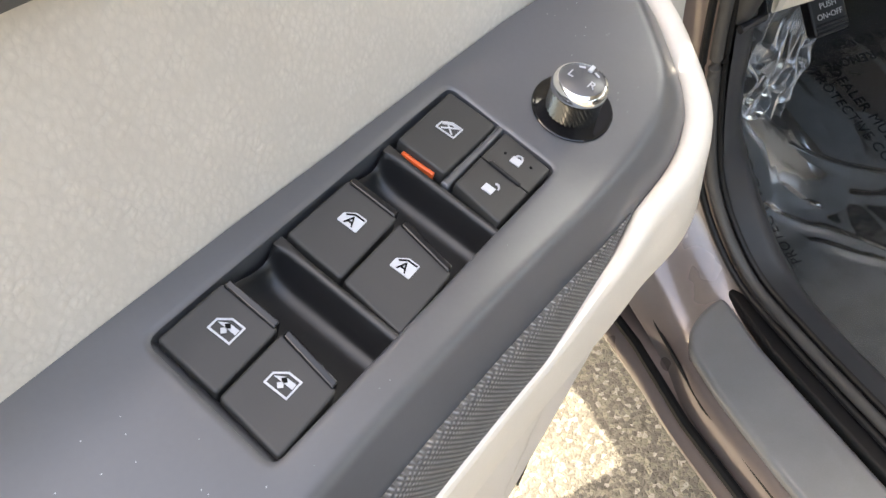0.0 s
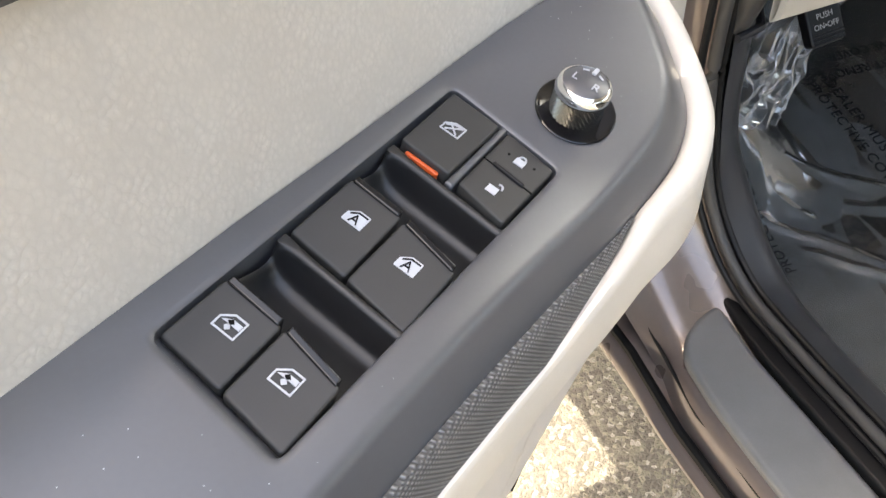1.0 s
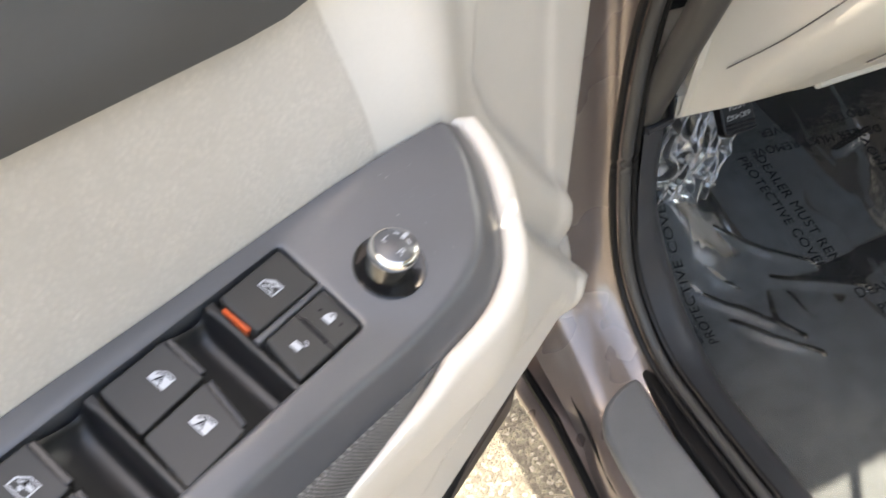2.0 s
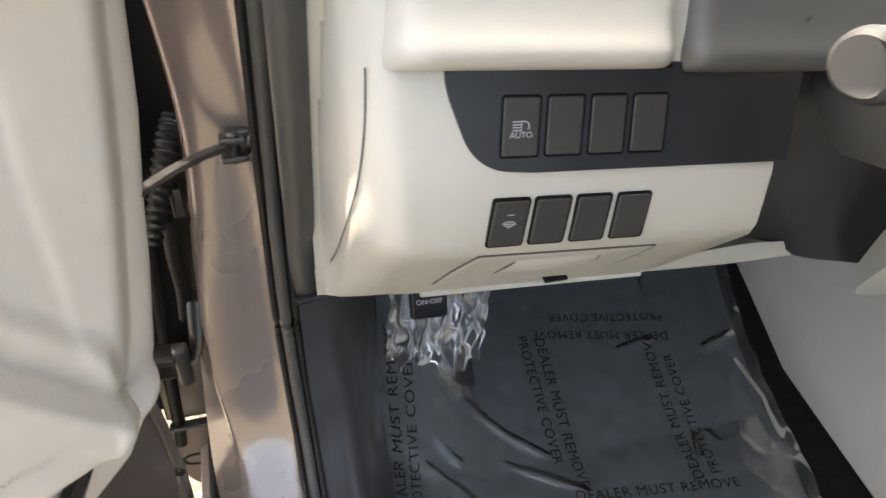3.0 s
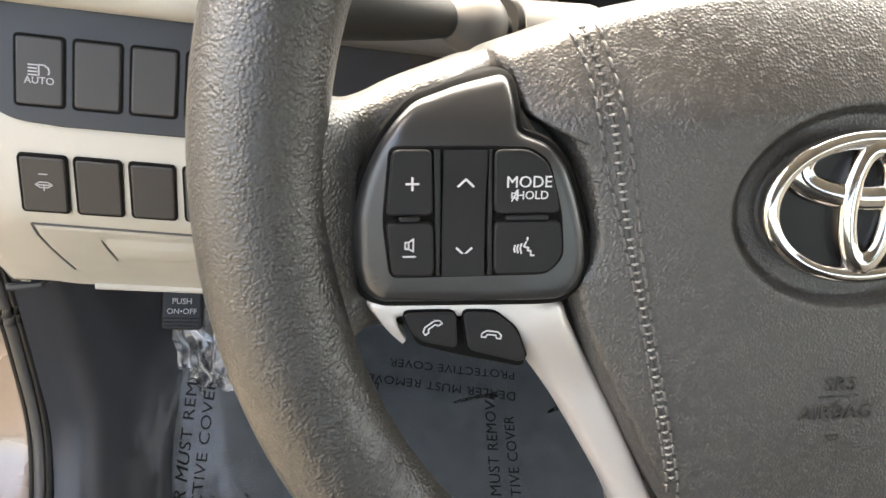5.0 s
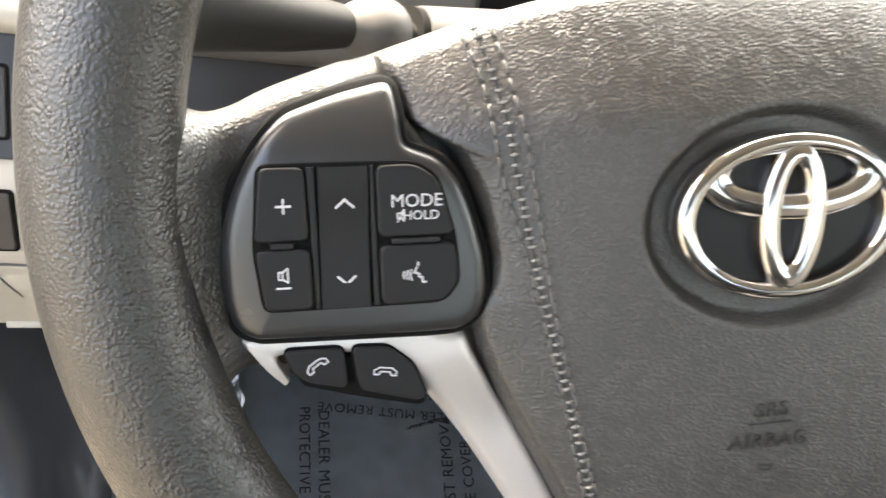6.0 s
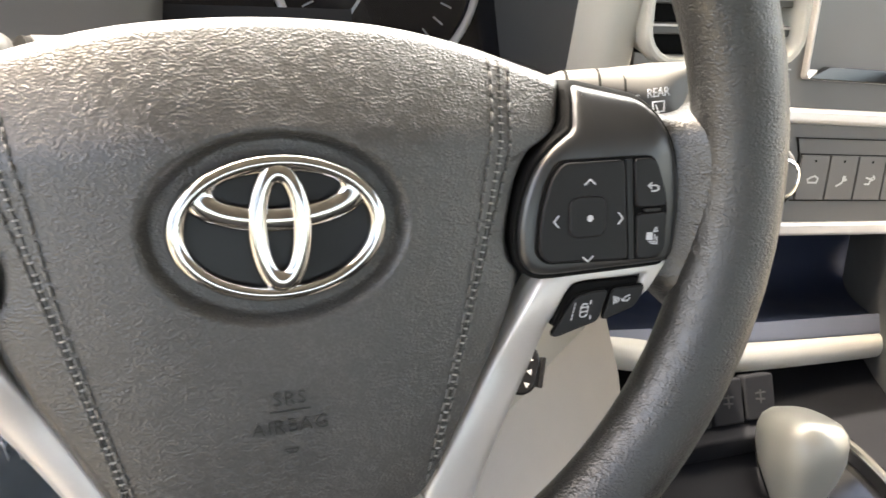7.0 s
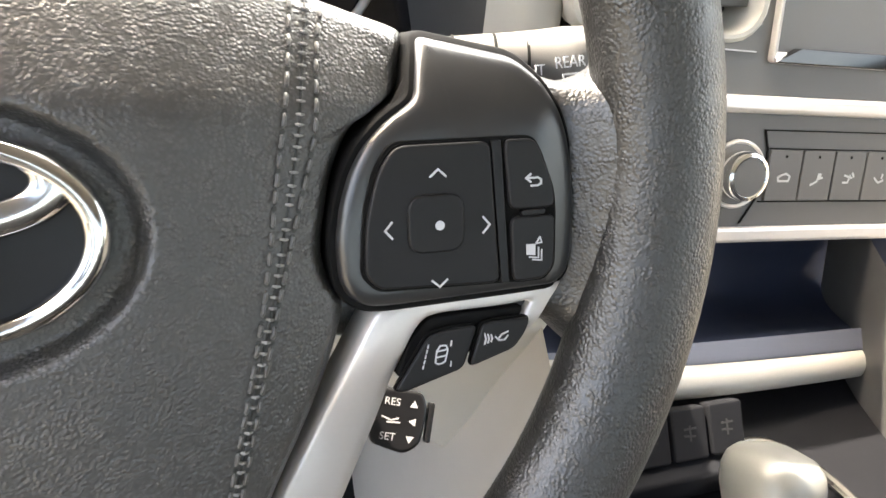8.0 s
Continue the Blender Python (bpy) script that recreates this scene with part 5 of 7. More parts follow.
tagged(part("knee_panel", between([[(0.065, 0.215, 0.985), (0.075, 0.245, 0.88), (0.09, 0.302, 0.76), (0.16, 0.34, 0.70)], [(0.17, 0.195, 0.985), (0.18, 0.225, 0.88), (0.19, 0.29, 0.76), (0.21, 0.335, 0.69)], [(0.275, 0.20, 0.985), (0.283, 0.215, 0.88), (0.288, 0.275, 0.76), (0.295, 0.34, 0.62)], [(0.300, 0.215, 0.985), (0.305, 0.225, 0.88), (0.307, 0.285, 0.76), (0.310, 0.35, 0.62)], [(0.312, 0.26, 0.985), (0.316, 0.27, 0.88), (0.318, 0.33, 0.76), (0.32, 0.39, 0.62)]], 6), CREAM),
       "cream knee panel beside the console", "knee panel", kind="structure")

# ---- steering wheel ----
TILT = radians(21)
WH = frame_of((0, 0, 1.1), (1, 0, 0), (0, -math.cos(TILT), math.sin(TILT)))   # x right, y up in the wheel's plane, z towards the seat
wheel = thing("steering_wheel", "dark leather steering wheel with silver spokes and control pads", "steering wheel", (0, 0.02, 1.1))
RIM_C, RIM_R, RIM_T = 0.0098, 0.1905, 0.0200
bm = bmesh.new()
rings = []
for i in range(160):
    a = 2 * math.pi * i / 160
    cx, cy = math.cos(a), math.sin(a)
    rings.append([Vector(((RIM_R + RIM_T * math.cos(b)) * cx, RIM_C + (RIM_R + RIM_T * math.cos(b)) * cy, -0.008 + RIM_T * 0.88 * math.sin(b))) for b in [2 * math.pi * j / 28 for j in range(28)]])
rings.append(rings[0])
loft(bm, rings)
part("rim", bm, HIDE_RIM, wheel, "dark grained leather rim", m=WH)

# airbag cover
hub_l = [(-0.1165, 0.0450), (-0.1140, 0.0370), (-0.1118, 0.0305), (-0.1060, 0.0262), (-0.0985, 0.0215), (-0.0925, 0.0110), (-0.0895, -0.0010), (-0.0880, -0.0120), (-0.0900, -0.0200), (-0.0935, -0.0262), (-0.0900, -0.0400),
         (-0.0830, -0.0560), (-0.0735, -0.0740), (-0.0630, -0.0940), (-0.0560, -0.1060), (-0.0500, -0.1130), (-0.0400, -0.1165), (-0.0200, -0.1185)]
hub_top = [(0.0, 0.0700), (-0.0260, 0.0690), (-0.0520, 0.0660), (-0.0800, 0.0595), (-0.1020, 0.0522), (-0.1140, 0.0480)]
hub = [Vector(p) for p in hub_top + hub_l + [(0.0, -0.1190)]]
hub = hub + [Vector((-p.x, p.y)) for p in reversed(hub[1:-1])]
hub = [Vector(p) for p in spline(hub, 5, True)]
HUB_C = Vector((0, -0.018))


def hub_z(p, t):
    z = -0.0030 * min(1.3, (p.x / 0.11) ** 2 + ((p.y + 0.018) / 0.10) ** 2) - 0.0022 * t ** 12 - 0.0040 * sm(0.95, 1.0, t) ** 2 - 0.0095 * sm(0.03, 0.12, abs(p.x))
    # the upper third leans back
    y = p.y + 0.35 * p.x ** 2
    z -= 22.0 * (max(0.0, min(y, 0.034) - 0.024)) ** 2 + 0.44 * max(0.0, y - 0.034) + 3.0 * max(0.0, y - 0.034) ** 2
    e = math.hypot(p.x / 0.0455, (p.y + 0.0003) / 0.0330)
    z -= 0.0062 * sm(1.03, 0.89, e)
    return z + 0.001


bm = bmesh.new()
rings = []
for k in range(101):
    t = k / 100
    t = 0.02 + 0.98 * t
    rings.append([Vector((*(HUB_C + (p - HUB_C) * t), hub_z(HUB_C + (p - HUB_C) * t, t))) for p in hub])
for d, z in ((0.0008, -0.0035), (0.0010, -0.010), (0.0, -0.03), (-0.002, -0.05)):
    rings.append([Vector((p.x * (1 + d * 4), p.y * (1 + d * 4), hub_z(p, 1.0) + z)) for p in hub])
loft(bm, rings, cap0=True)
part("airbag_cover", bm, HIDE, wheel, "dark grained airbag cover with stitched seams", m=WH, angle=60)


def hub_at(x, y, lift=0.0):
    """A point on the cover."""
    p = Vector((x, y)) - HUB_C
    d = p.length
    best = 1.0
    for a, b in zip(hub, hub[1:] + hub[:1]):
        va, vb = a - HUB_C, b - HUB_C
        den = va.x * vb.y - va.y * vb.x
        if abs(den) < 1e-12:
            continue
        s = (p.x * vb.y - p.y * vb.x) / den
        q = (va.x * p.y - va.y * p.x) / den
        if s >= -1e-9 and q >= -1e-9:
            best = s + q
            break
    return Vector((x, y, hub_z(Vector((x, y)), min(1.0, best)) + lift))


SEAM = [[(-0.0935, 0.0535), (-0.0895, 0.0395), (-0.0862, 0.0176), (-0.0800, -0.0041), (-0.0728, -0.0304), (-0.0639, -0.0659), (-0.0580, -0.090), (-0.0560, -0.100)],
        [(-0.0850, 0.0555), (-0.0805, 0.0322), (-0.0768, 0.0128), (-0.0705, -0.0240), (-0.0604, -0.0663), (-0.0540, -0.092), (-0.0520, -0.104)]]
for sgn in (-1, 1):
    mid = []
    for row in SEAM:
        line = [Vector((p.x * -sgn, p.y)) for p in spline([Vector(p) for p in row], 24)]
        pits = bmesh.new()
        acc, step, nxt, half = 0.0, 0.0050, 0.0, True
        for a, b in zip(line, line[1:]):
            acc += (b - a).length
            if acc >= nxt:
                d = (b - a).normalized()
                n = Vector((-d.y, d.x))
                if half:
                    ring = [a + d * 0.0008 * math.cos(q * math.pi / 5) + n * 0.0007 * math.sin(q * math.pi / 5) for q in range(10)]
                    loft(pits, [[hub_at(p.x, p.y, -0.0004) for p in ring], [hub_at(p.x, p.y, 0.00025) for p in ring], [hub_at(*(a + (p - a) * 0.4), 0.0003) for p in ring]], cap1=True)
                else:
                    run = [hub_at(*(a + d * f), h) for f, h in ((-0.0018, -0.0003), (-0.0012, 0.0004), (0.0, 0.0007), (0.0012, 0.0004), (0.0018, -0.0003))]
                    part("stitch", tube(run, [0.0004, 0.0006, 0.0006, 0.0006, 0.0004], 8), STITCH, wheel, m=WH)
                half = not half
                nxt += step / 2
        part("stitching", pits, PIT, wheel, "row of dark stitch holes", m=WH)
        mid.append(line)
    centre = [(a + b) / 2 for a, b in zip(mid[0], mid[1])]
    part("seam", tube([hub_at(p.x, p.y, 0.0) for p in centre], 0.0004, 6), PIT, wheel, "dark leather seam", m=WH)
    ticks = bmesh.new()
    acc, nxt = 0.0, 0.0
    for a, b in zip(centre, centre[1:]):
        acc += (b - a).length
        if acc >= nxt:
            n = Vector((-(b - a).y, (b - a).x)).normalized() * 0.0011
            tube([hub_at(*(a - n), 0.0002), hub_at(*a, 0.0008), hub_at(*(a + n), 0.0002)], [0.0003, 0.0005, 0.0003], 5, bm=ticks)
            nxt += 0.0030
    part("seam_thread", ticks, THREAD, wheel, "grey thread across the seam", m=WH)

# emblem: plain chrome ovals on a dark ground
def oval(cx, cy, rx, ry, n=72):
    return [Vector((cx + rx * math.cos(2 * math.pi * i / n), cy + ry * math.sin(2 * math.pi * i / n))) for i in range(n)]


def oval_ring(cx, cy, rx, ry, wx, wy, z, hgt, up=0.0):
    """An oval ring, its width wx at the sides and wy above and below."""
    bm = bmesh.new()
    rings = []
    for f, h in ((0.0, 0.0), (0.0, 0.62), (0.08, 0.86), (0.22, 0.97), (0.5, 1.0), (0.78, 0.97), (0.92, 0.86), (1.0, 0.62), (1.0, 0.0)):
        rings.append([Vector((p.x, p.y, z + hgt * h)) for p in oval(cx, cy + up * f, rx - wx * f, ry - wy * f)])
    loft(bm, rings)
    return bm


badge = thing("wheel_emblem", "chrome emblem of interlocking ovals on a dark ground", "emblem", (0, -0.005, 1.1))
part("ground", slab(oval(0, 0.0003, 0.0350, 0.0236), -0.004, -0.0012, 0.0003), BLACK, badge, "smooth dark ground", m=WH)
part("outer_oval", oval_ring(0, 0.0003, 0.0368, 0.0250, 0.0062, 0.0050, -0.003, 0.0062), BADGE, badge, m=WH)
part("wide_oval", oval_ring(0, 0.0118, 0.0305, 0.0124, 0.0098, 0.0066, -0.0022, 0.0050, 0.0016), BADGE, badge, m=WH)
part("tall_oval", oval_ring(0, 0.0003, 0.0108, 0.0224, 0.0068, 0.0078, -0.0020, 0.0056, 0.0006), BADGE, badge, m=WH)

# raised lettering, coloured dark to stand for the shade of its relief
TXT = surface("embossed lettering darkened for its shade", (0.022, 0.0215, 0.021), 0.36, var=0.1)
for text, y, size in (("SRS", -0.0607, 0.0072), ("AIRBAG", -0.0712, 0.0072)):
    b2 = lettering(text, size, space=1.12)
    for v in b2.verts:
        v.co = hub_at(v.co.x, v.co.y + y, 0.0006 if v.co.z > 0 else 0.0)
    part("lettering", b2, TXT, wheel, "embossed lettering darkened for its shade", m=WH, flat=True)
b2 = ribbon([[(-0.0070, -0.0652), (0.0072, -0.0652)], [(-0.0022, -0.0800), (0.0024, -0.0800)], [(-0.0022, -0.0800), (-0.0012, -0.0816), (0.0016, -0.0816), (0.0024, -0.0800)]], 0.0006)
for v in b2.verts:
    v.co = hub_at(v.co.x, v.co.y, 0.0003 if v.co.z > 0.0001 else 0.0)
part("embossed_line", b2, TXT, wheel, m=WH, flat=True)

# spokes, control pads and silver trims
for sgn in (-1, 1):
    def F(pts):
        return [Vector((p[0] * -sgn, p[1])) for p in pts]
    spoke = spline(F([(-0.100, 0.046), (-0.122, 0.0460), (-0.136, 0.0425), (-0.150, 0.0375), (-0.160, 0.0330), (-0.168, 0.0322), (-0.176, 0.0380), (-0.184, 0.0520), (-0.196, 0.040), (-0.198, 0.0), (-0.192, -0.050),
                        (-0.178, -0.0600), (-0.1675, -0.0500), (-0.1600, -0.0425), (-0.150, -0.0415), (-0.120, -0.044), (-0.090, -0.040), (-0.085, 0.0)]), 4, True)
    bm = bmesh.new()
    o = ccw([Vector(p) for p in spoke])
    c0 = Vector((-0.150 * -sgn, 0.0))

    def spoke_z(p):
        return -0.0135 - 9.0 * max(0.0, p.y - 0.016) ** 2 + 0.020 * sm(0.156, 0.184, abs(p.x)) - 0.014 * sm(0.136, 0.118, abs(p.x))

    rings = [[Vector((p.x, p.y, spoke_z(p) - 0.034)) for p in offset(o, -0.004)], [Vector((p.x, p.y, spoke_z(p) - 0.020)) for p in o]]
    for q in range(5):
        a = radians(18 + 18 * q)
        rings.append([Vector((p.x, p.y, spoke_z(p) - 0.010 * (1 - math.sin(a)))) for p in offset(o, -0.008 * (1 - math.cos(a)))])
    edge_o = offset(o, -0.008)
    for f in (0.9, 0.8, 0.7, 0.6, 0.5, 0.4, 0.3, 0.2, 0.1):
        rings.append([Vector((*(c0 + (p - c0) * f), spoke_z(c0 + (p - c0) * f))) for p in edge_o])
    loft(bm, rings, cap0=True, cap1=True)
    part("spoke", bm, HIDE_RIM, wheel, "dark leather spoke", m=WH, angle=75)
    # control pad bezel
    if sgn > 0:
        pad = [(-0.1450, 0.0386), (-0.1190, 0.0445), (-0.1178, 0.0400), (-0.1146, 0.0275), (-0.1061, 0.0222), (-0.1000, 0.0165), (-0.0960, 0.0100), (-0.0930, 0.0010), (-0.0914, -0.0090), (-0.0920, -0.0190), (-0.0945, -0.0240), (-0.0990, -0.0266), (-0.1060, -0.0270),
               (-0.1560, -0.0262), (-0.1600, -0.0235), (-0.1616, -0.0180), (-0.1622, -0.0030), (-0.1612, 0.0080), (-0.1592, 0.0170), (-0.1565, 0.0245), (-0.1520, 0.0320)]
    else:
        pad = [(-0.1445, 0.0315), (-0.1300, 0.0365), (-0.1160, 0.0398), (-0.1148, 0.0330), (-0.1140, 0.0228), (-0.1040, 0.0192), (-0.0985, 0.0130), (-0.0945, 0.0030), (-0.0915, -0.0080), (-0.0905, -0.0180), (-0.0925, -0.0255), (-0.0975, -0.0290), (-0.1060, -0.0293),
               (-0.1555, -0.0285), (-0.1600, -0.0255), (-0.1622, -0.0180), (-0.1622, -0.0020), (-0.1605, 0.0060), (-0.1580, 0.0130), (-0.1545, 0.0200), (-0.1500, 0.0262)]
    padc = rounded(F(pad), 0.0028, 4)
    bm = bmesh.new()
    o = ccw(padc)
    rings = []

    def pad_z(p):
        return -0.0054 - 18.0 * max(0.0, p.y - 0.018) ** 2 - 0.20 * max(0.0, abs(p.x) - 0.150)

    for d, z in ((0.0010, -0.014), (0.0008, -0.0040), (0.0003, -0.0016), (-0.0006, -0.0005), (-0.0020, 0.0), (-0.0036, 0.0001)):
        rings.append([Vector((p.x, p.y, z + pad_z(p))) for p in offset(o, d)])
    c0 = Vector((-0.127 * -sgn, 0.003))
    inner_o = offset(o, -0.0036)
    for f in (0.92, 0.84, 0.76, 0.68, 0.5, 0.25):
        rings.append([Vector((*(c0 + (p - c0) * f), pad_z(c0 + (p - c0) * f) + 0.0001)) for p in inner_o])
    loft(bm, rings, cap0=True, cap1=True)
    part("pad_bezel", bm, PAD, wheel, "dark satin control pad bezel", m=WH, angle=60)
    bm = bmesh.new()
    loft(bm, [[Vector((p.x, p.y, pad_z(p) + z)) for p in offset(o, d)] for d, z in ((0.0026, -0.03), (0.0026, -0.0040), (0.0020, -0.0032), (-0.001, -0.0030))], cap0=True, cap1=True)
    part("pad_gap", bm, INK, wheel, "dark gap", m=WH)
    # silver trim: a hooked band under the pad that runs on as the lower arm
    if sgn > 0:
        edge_a = [(-0.1445, -0.0428), (-0.1510, -0.0395), (-0.1565, -0.0320), (-0.1597, -0.0262), (-0.1500, -0.0268), (-0.1300, -0.0272), (-0.1120, -0.0276), (-0.1035, -0.0285), (-0.0985, -0.0350), (-0.0925, -0.0460), (-0.0835, -0.0630), (-0.0745, -0.0790), (-0.0640, -0.0980), (-0.0560, -0.1130), (-0.0500, -0.1300)]
        edge_b = [(-0.1430, -0.0418), (-0.1455, -0.0390), (-0.1480, -0.0345), (-0.1487, -0.0318), (-0.1400, -0.0322), (-0.1290, -0.0323), (-0.1200, -0.0325), (-0.1150, -0.0345), (-0.1105, -0.0415), (-0.1080, -0.0500), (-0.1040, -0.0640), (-0.0945, -0.0850), (-0.0850, -0.1060), (-0.0760, -0.1280), (-0.0700, -0.1450)]
        base_o = [(-0.1478, -0.0332), (-0.1180, -0.0336), (-0.1112, -0.0404), (-0.1076, -0.0500), (-0.1100, -0.0514), (-0.1270, -0.0466), (-0.1414, -0.0430), (-0.1450, -0.0398)]
    else:
        edge_a = [(-0.1480, -0.0445), (-0.1520, -0.0405), (-0.1562, -0.0350), (-0.1590, -0.0300), (-0.1500, -0.0300), (-0.1300, -0.0303), (-0.1094, -0.0306), (-0.0965, -0.0320), (-0.0925, -0.0390), (-0.0850, -0.0530), (-0.0760, -0.0690), (-0.0670, -0.0870), (-0.0590, -0.1035), (-0.0540, -0.1150), (-0.0490, -0.1300)]
        edge_b = [(-0.1465, -0.0430), (-0.1482, -0.0400), (-0.1495, -0.0372), (-0.1487, -0.0350), (-0.1400, -0.0352), (-0.1313, -0.0355), (-0.1230, -0.0358), (-0.1155, -0.0380), (-0.1105, -0.0450), (-0.1060, -0.0530), (-0.0990, -0.0630), (-0.0922, -0.0730), (-0.0820, -0.0900), (-0.0715, -0.1085), (-0.0640, -0.1250)]
        base_o = [(-0.1480, -0.0360), (-0.1235, -0.0366), (-0.1165, -0.0382), (-0.1068, -0.0530), (-0.1090, -0.0541), (-0.1285, -0.0494), (-0.1428, -0.0452)]
    ea = spline([Vector(p) for p in F(edge_a)], 4)
    eb = spline([Vector(p) for p in F(edge_b)], 4)
    bm = bmesh.new()
    rows = []
    for k, (a, b) in enumerate(zip(ea, eb)):
        top = -0.0098 - 0.0050 * sm(-0.035, -0.07, a.y)
        w = sm(-0.040, -0.055, b.y)
        rows.append([Vector((*(a + (b - a) * f), top + h)) for f, h in ((0.0, -0.016), (0.0, -0.0035), (0.05, -0.0012), (0.14, -0.0002), (0.45, 0.0), (0.72, -0.0004 * w), (0.86, -0.0016 * w), (0.96, -0.0004 - 0.0038 * w), (1.0, -0.0012 - 0.0063 * w), (1.0, -0.016))])
    loft(bm, rows, closed=False)
    part("silver_trim", bm, SILVER, wheel, "satin silver spoke trim", m=WH, angle=50)
    part("button_base", slab(rounded(F(base_o), 0.002), -0.026, -0.0112, 0.0008), INK, wheel, m=WH)
bottom = [(-0.0545, -0.1160), (-0.030, -0.1195), (0.0, -0.1205), (0.030, -0.1195), (0.0545, -0.1160), (0.056, -0.150), (0.050, -0.176), (0.0, -0.180), (-0.050, -0.176), (-0.056, -0.150)]
part("lower_spoke", slab(rounded([Vector(p) for p in bottom], 0.006), -0.04, -0.014, 0.004), SILVER, wheel, "satin silver lower spoke", m=WH)
part("boss", lathe([(0.070, -0.06), (0.078, -0.045), (0.078, -0.030), (0.070, -0.028)], 48), BLACK, wheel, "black back of the hub", m=WH @ Matrix.Translation((0, -0.02, 0)))


def wheel_button(pts, label, sym=None, at=(0, 0), r=0.0018, top=-0.0022, material=None):
    ob = part("button", slab(rounded([Vector(p) for p in pts], r), -0.008, top, 0.0007), material or PADCAP, wheel, label, m=WH)
    part("button_gap", slab(offset(ccw(rounded([Vector(p) for p in pts], r)), 0.00055), -0.010, top - 0.0014), INK, ob, m=WH)
    if sym:
        part("symbol", sym, WHITE, ob, "white printed symbol", m=WH @ Matrix.Translation((at[0], at[1], top + 0.00004)), flat=True)
    return ob


plus = ribbon([[(-0.0018, 0), (0.0018, 0)], [(0, -0.0018), (0, 0.0018)]], 0.0006)
part("button_bed", slab(rounded([Vector(p) for p in ((-0.1527, 0.0196), (-0.1105, 0.0196), (-0.1042, 0.0154), (-0.0995, -0.0005), (-0.0981, -0.0148), (-0.1030, -0.0204), (-0.1526, -0.0204), (-0.1546, -0.0030))], 0.003), -0.010, -0.0040), INK, wheel, "black gap round the buttons", m=WH)
wheel_button([(-0.1519, 0.0188), (-0.1404, 0.0188), (-0.1396, -0.0008), (-0.1538, -0.0008)], "black volume button", plus, (-0.1460, 0.0088), 0.0022)
vol = ribbon([[(-0.0012, 0.0002), (-0.0012, 0.0022), (-0.0002, 0.0022), (-0.0002, 0.0002), (-0.0012, 0.0002)], [(-0.0002, 0.0022), (0.0012, 0.0032), (0.0012, -0.0006), (-0.0002, 0.0002)], [(-0.0018, -0.0022), (0.0018, -0.0022)]], 0.00045)
wheel_button([(-0.1538, -0.0028), (-0.1396, -0.0028), (-0.1390, -0.0196), (-0.1518, -0.0196)], "black volume button", vol, (-0.1468, -0.0110), 0.0022)
part("toggle", slab(rrect(0.0062, 0.0018, 0.0008, -0.1468, -0.0018), -0.008, -0.0018, 0.0004), BLACK, wheel, "small raised ridge", m=WH)
part("rail", slab([(-0.1397, 0.0187), (-0.1377, 0.0187), (-0.1372, -0.0196), (-0.1384, -0.0196)], -0.008, -0.0028, 0.0003), BLACK, wheel, m=WH)
bm = bmesh.new()
loft(bm, [[Vector((x, y, -0.0022 - 0.0012 * math.sin(math.pi * min(1, max(0, (0.0135 - y) / 0.031))) * 1.0)) for y in [0.0188 - 0.0385 * q / 20 for q in range(21)]] for x in (-0.1368, -0.1364, -0.1300, -0.1242, -0.1238)], closed=False)
rocker = part("rocker_button", bm, PADCAP, wheel, "black dished rocker button", m=WH)
part("rocker_gap", slab([(-0.1370, 0.0190), (-0.1236, 0.0190), (-0.1236, -0.0199), (-0.1370, -0.0199)], -0.008, -0.0042), INK, rocker, m=WH)
part("symbol", ribbon([[(-0.0023, -0.0009), (0, 0.0012), (0.0023, -0.0009)]], 0.0006), WHITE, rocker, "white printed arrow", m=WH @ Matrix.Translation((-0.1300, 0.0088, -0.0026)), flat=True)
part("symbol", ribbon([[(-0.0023, 0.0009), (0, -0.0012), (0.0023, 0.0009)]], 0.0006), WHITE, rocker, "white printed arrow", m=WH @ Matrix.Translation((-0.1300, -0.0120, -0.0030)), flat=True)
part("rail", slab([(-0.1233, 0.0187), (-0.1222, 0.0187), (-0.1211, -0.0196), (-0.1226, -0.0196)], -0.008, -0.0028, 0.0003), BLACK, wheel, m=WH)
md = lettering("MODE", 0.0050, m=Matrix.Translation((0, 0.0018, 0.0001)))
md = lettering("HOLD", 0.0036, m=Matrix.Translation((0.0012, -0.0022, 0.0001)), bm=md)
md = ribbon([[(-0.0052, -0.0014), (-0.0042, -0.0014), (-0.0036, -0.0006), (-0.0036, -0.0036), (-0.0042, -0.0028), (-0.0052, -0.0028), (-0.0052, -0.0014)], [(-0.0052, -0.0038), (-0.0034, -0.0004)]], 0.00035, bm=md)
wheel_button([(-0.1217, 0.0188), (-0.1110, 0.0188), (-0.1050, 0.0149), (-0.1020, 0.0060), (-0.1003, -0.0008), (-0.1211, -0.0008)], "black mode button with white lettering", md, (-0.1108, 0.0072), 0.0028)
vo = ribbon([[(0.0002, 0.0030), (0.0002, 0.0022)], [(-0.0002, 0.0016), (-0.0008, 0.0002), (0.0006, -0.0002), (0.0004, -0.0010), (0.0014, -0.0012), (0.0014, -0.0026), (0.0024, -0.0026)],
             [(-0.0016, 0.0010), (-0.0020, -0.0004), (-0.0016, -0.0018)], [(-0.0026, 0.0008), (-0.0030, -0.0004), (-0.0026, -0.0016)], [(-0.0036, 0.0006), (-0.0039, -0.0004), (-0.0036, -0.0014)]], 0.00045)
wheel_button([(-0.1211, -0.0028), (-0.1002, -0.0028), (-0.0990, -0.0145), (-0.1034, -0.0197), (-0.1206, -0.0197)], "black voice button with a white symbol", vo, (-0.1108, -0.0110), 0.0028)
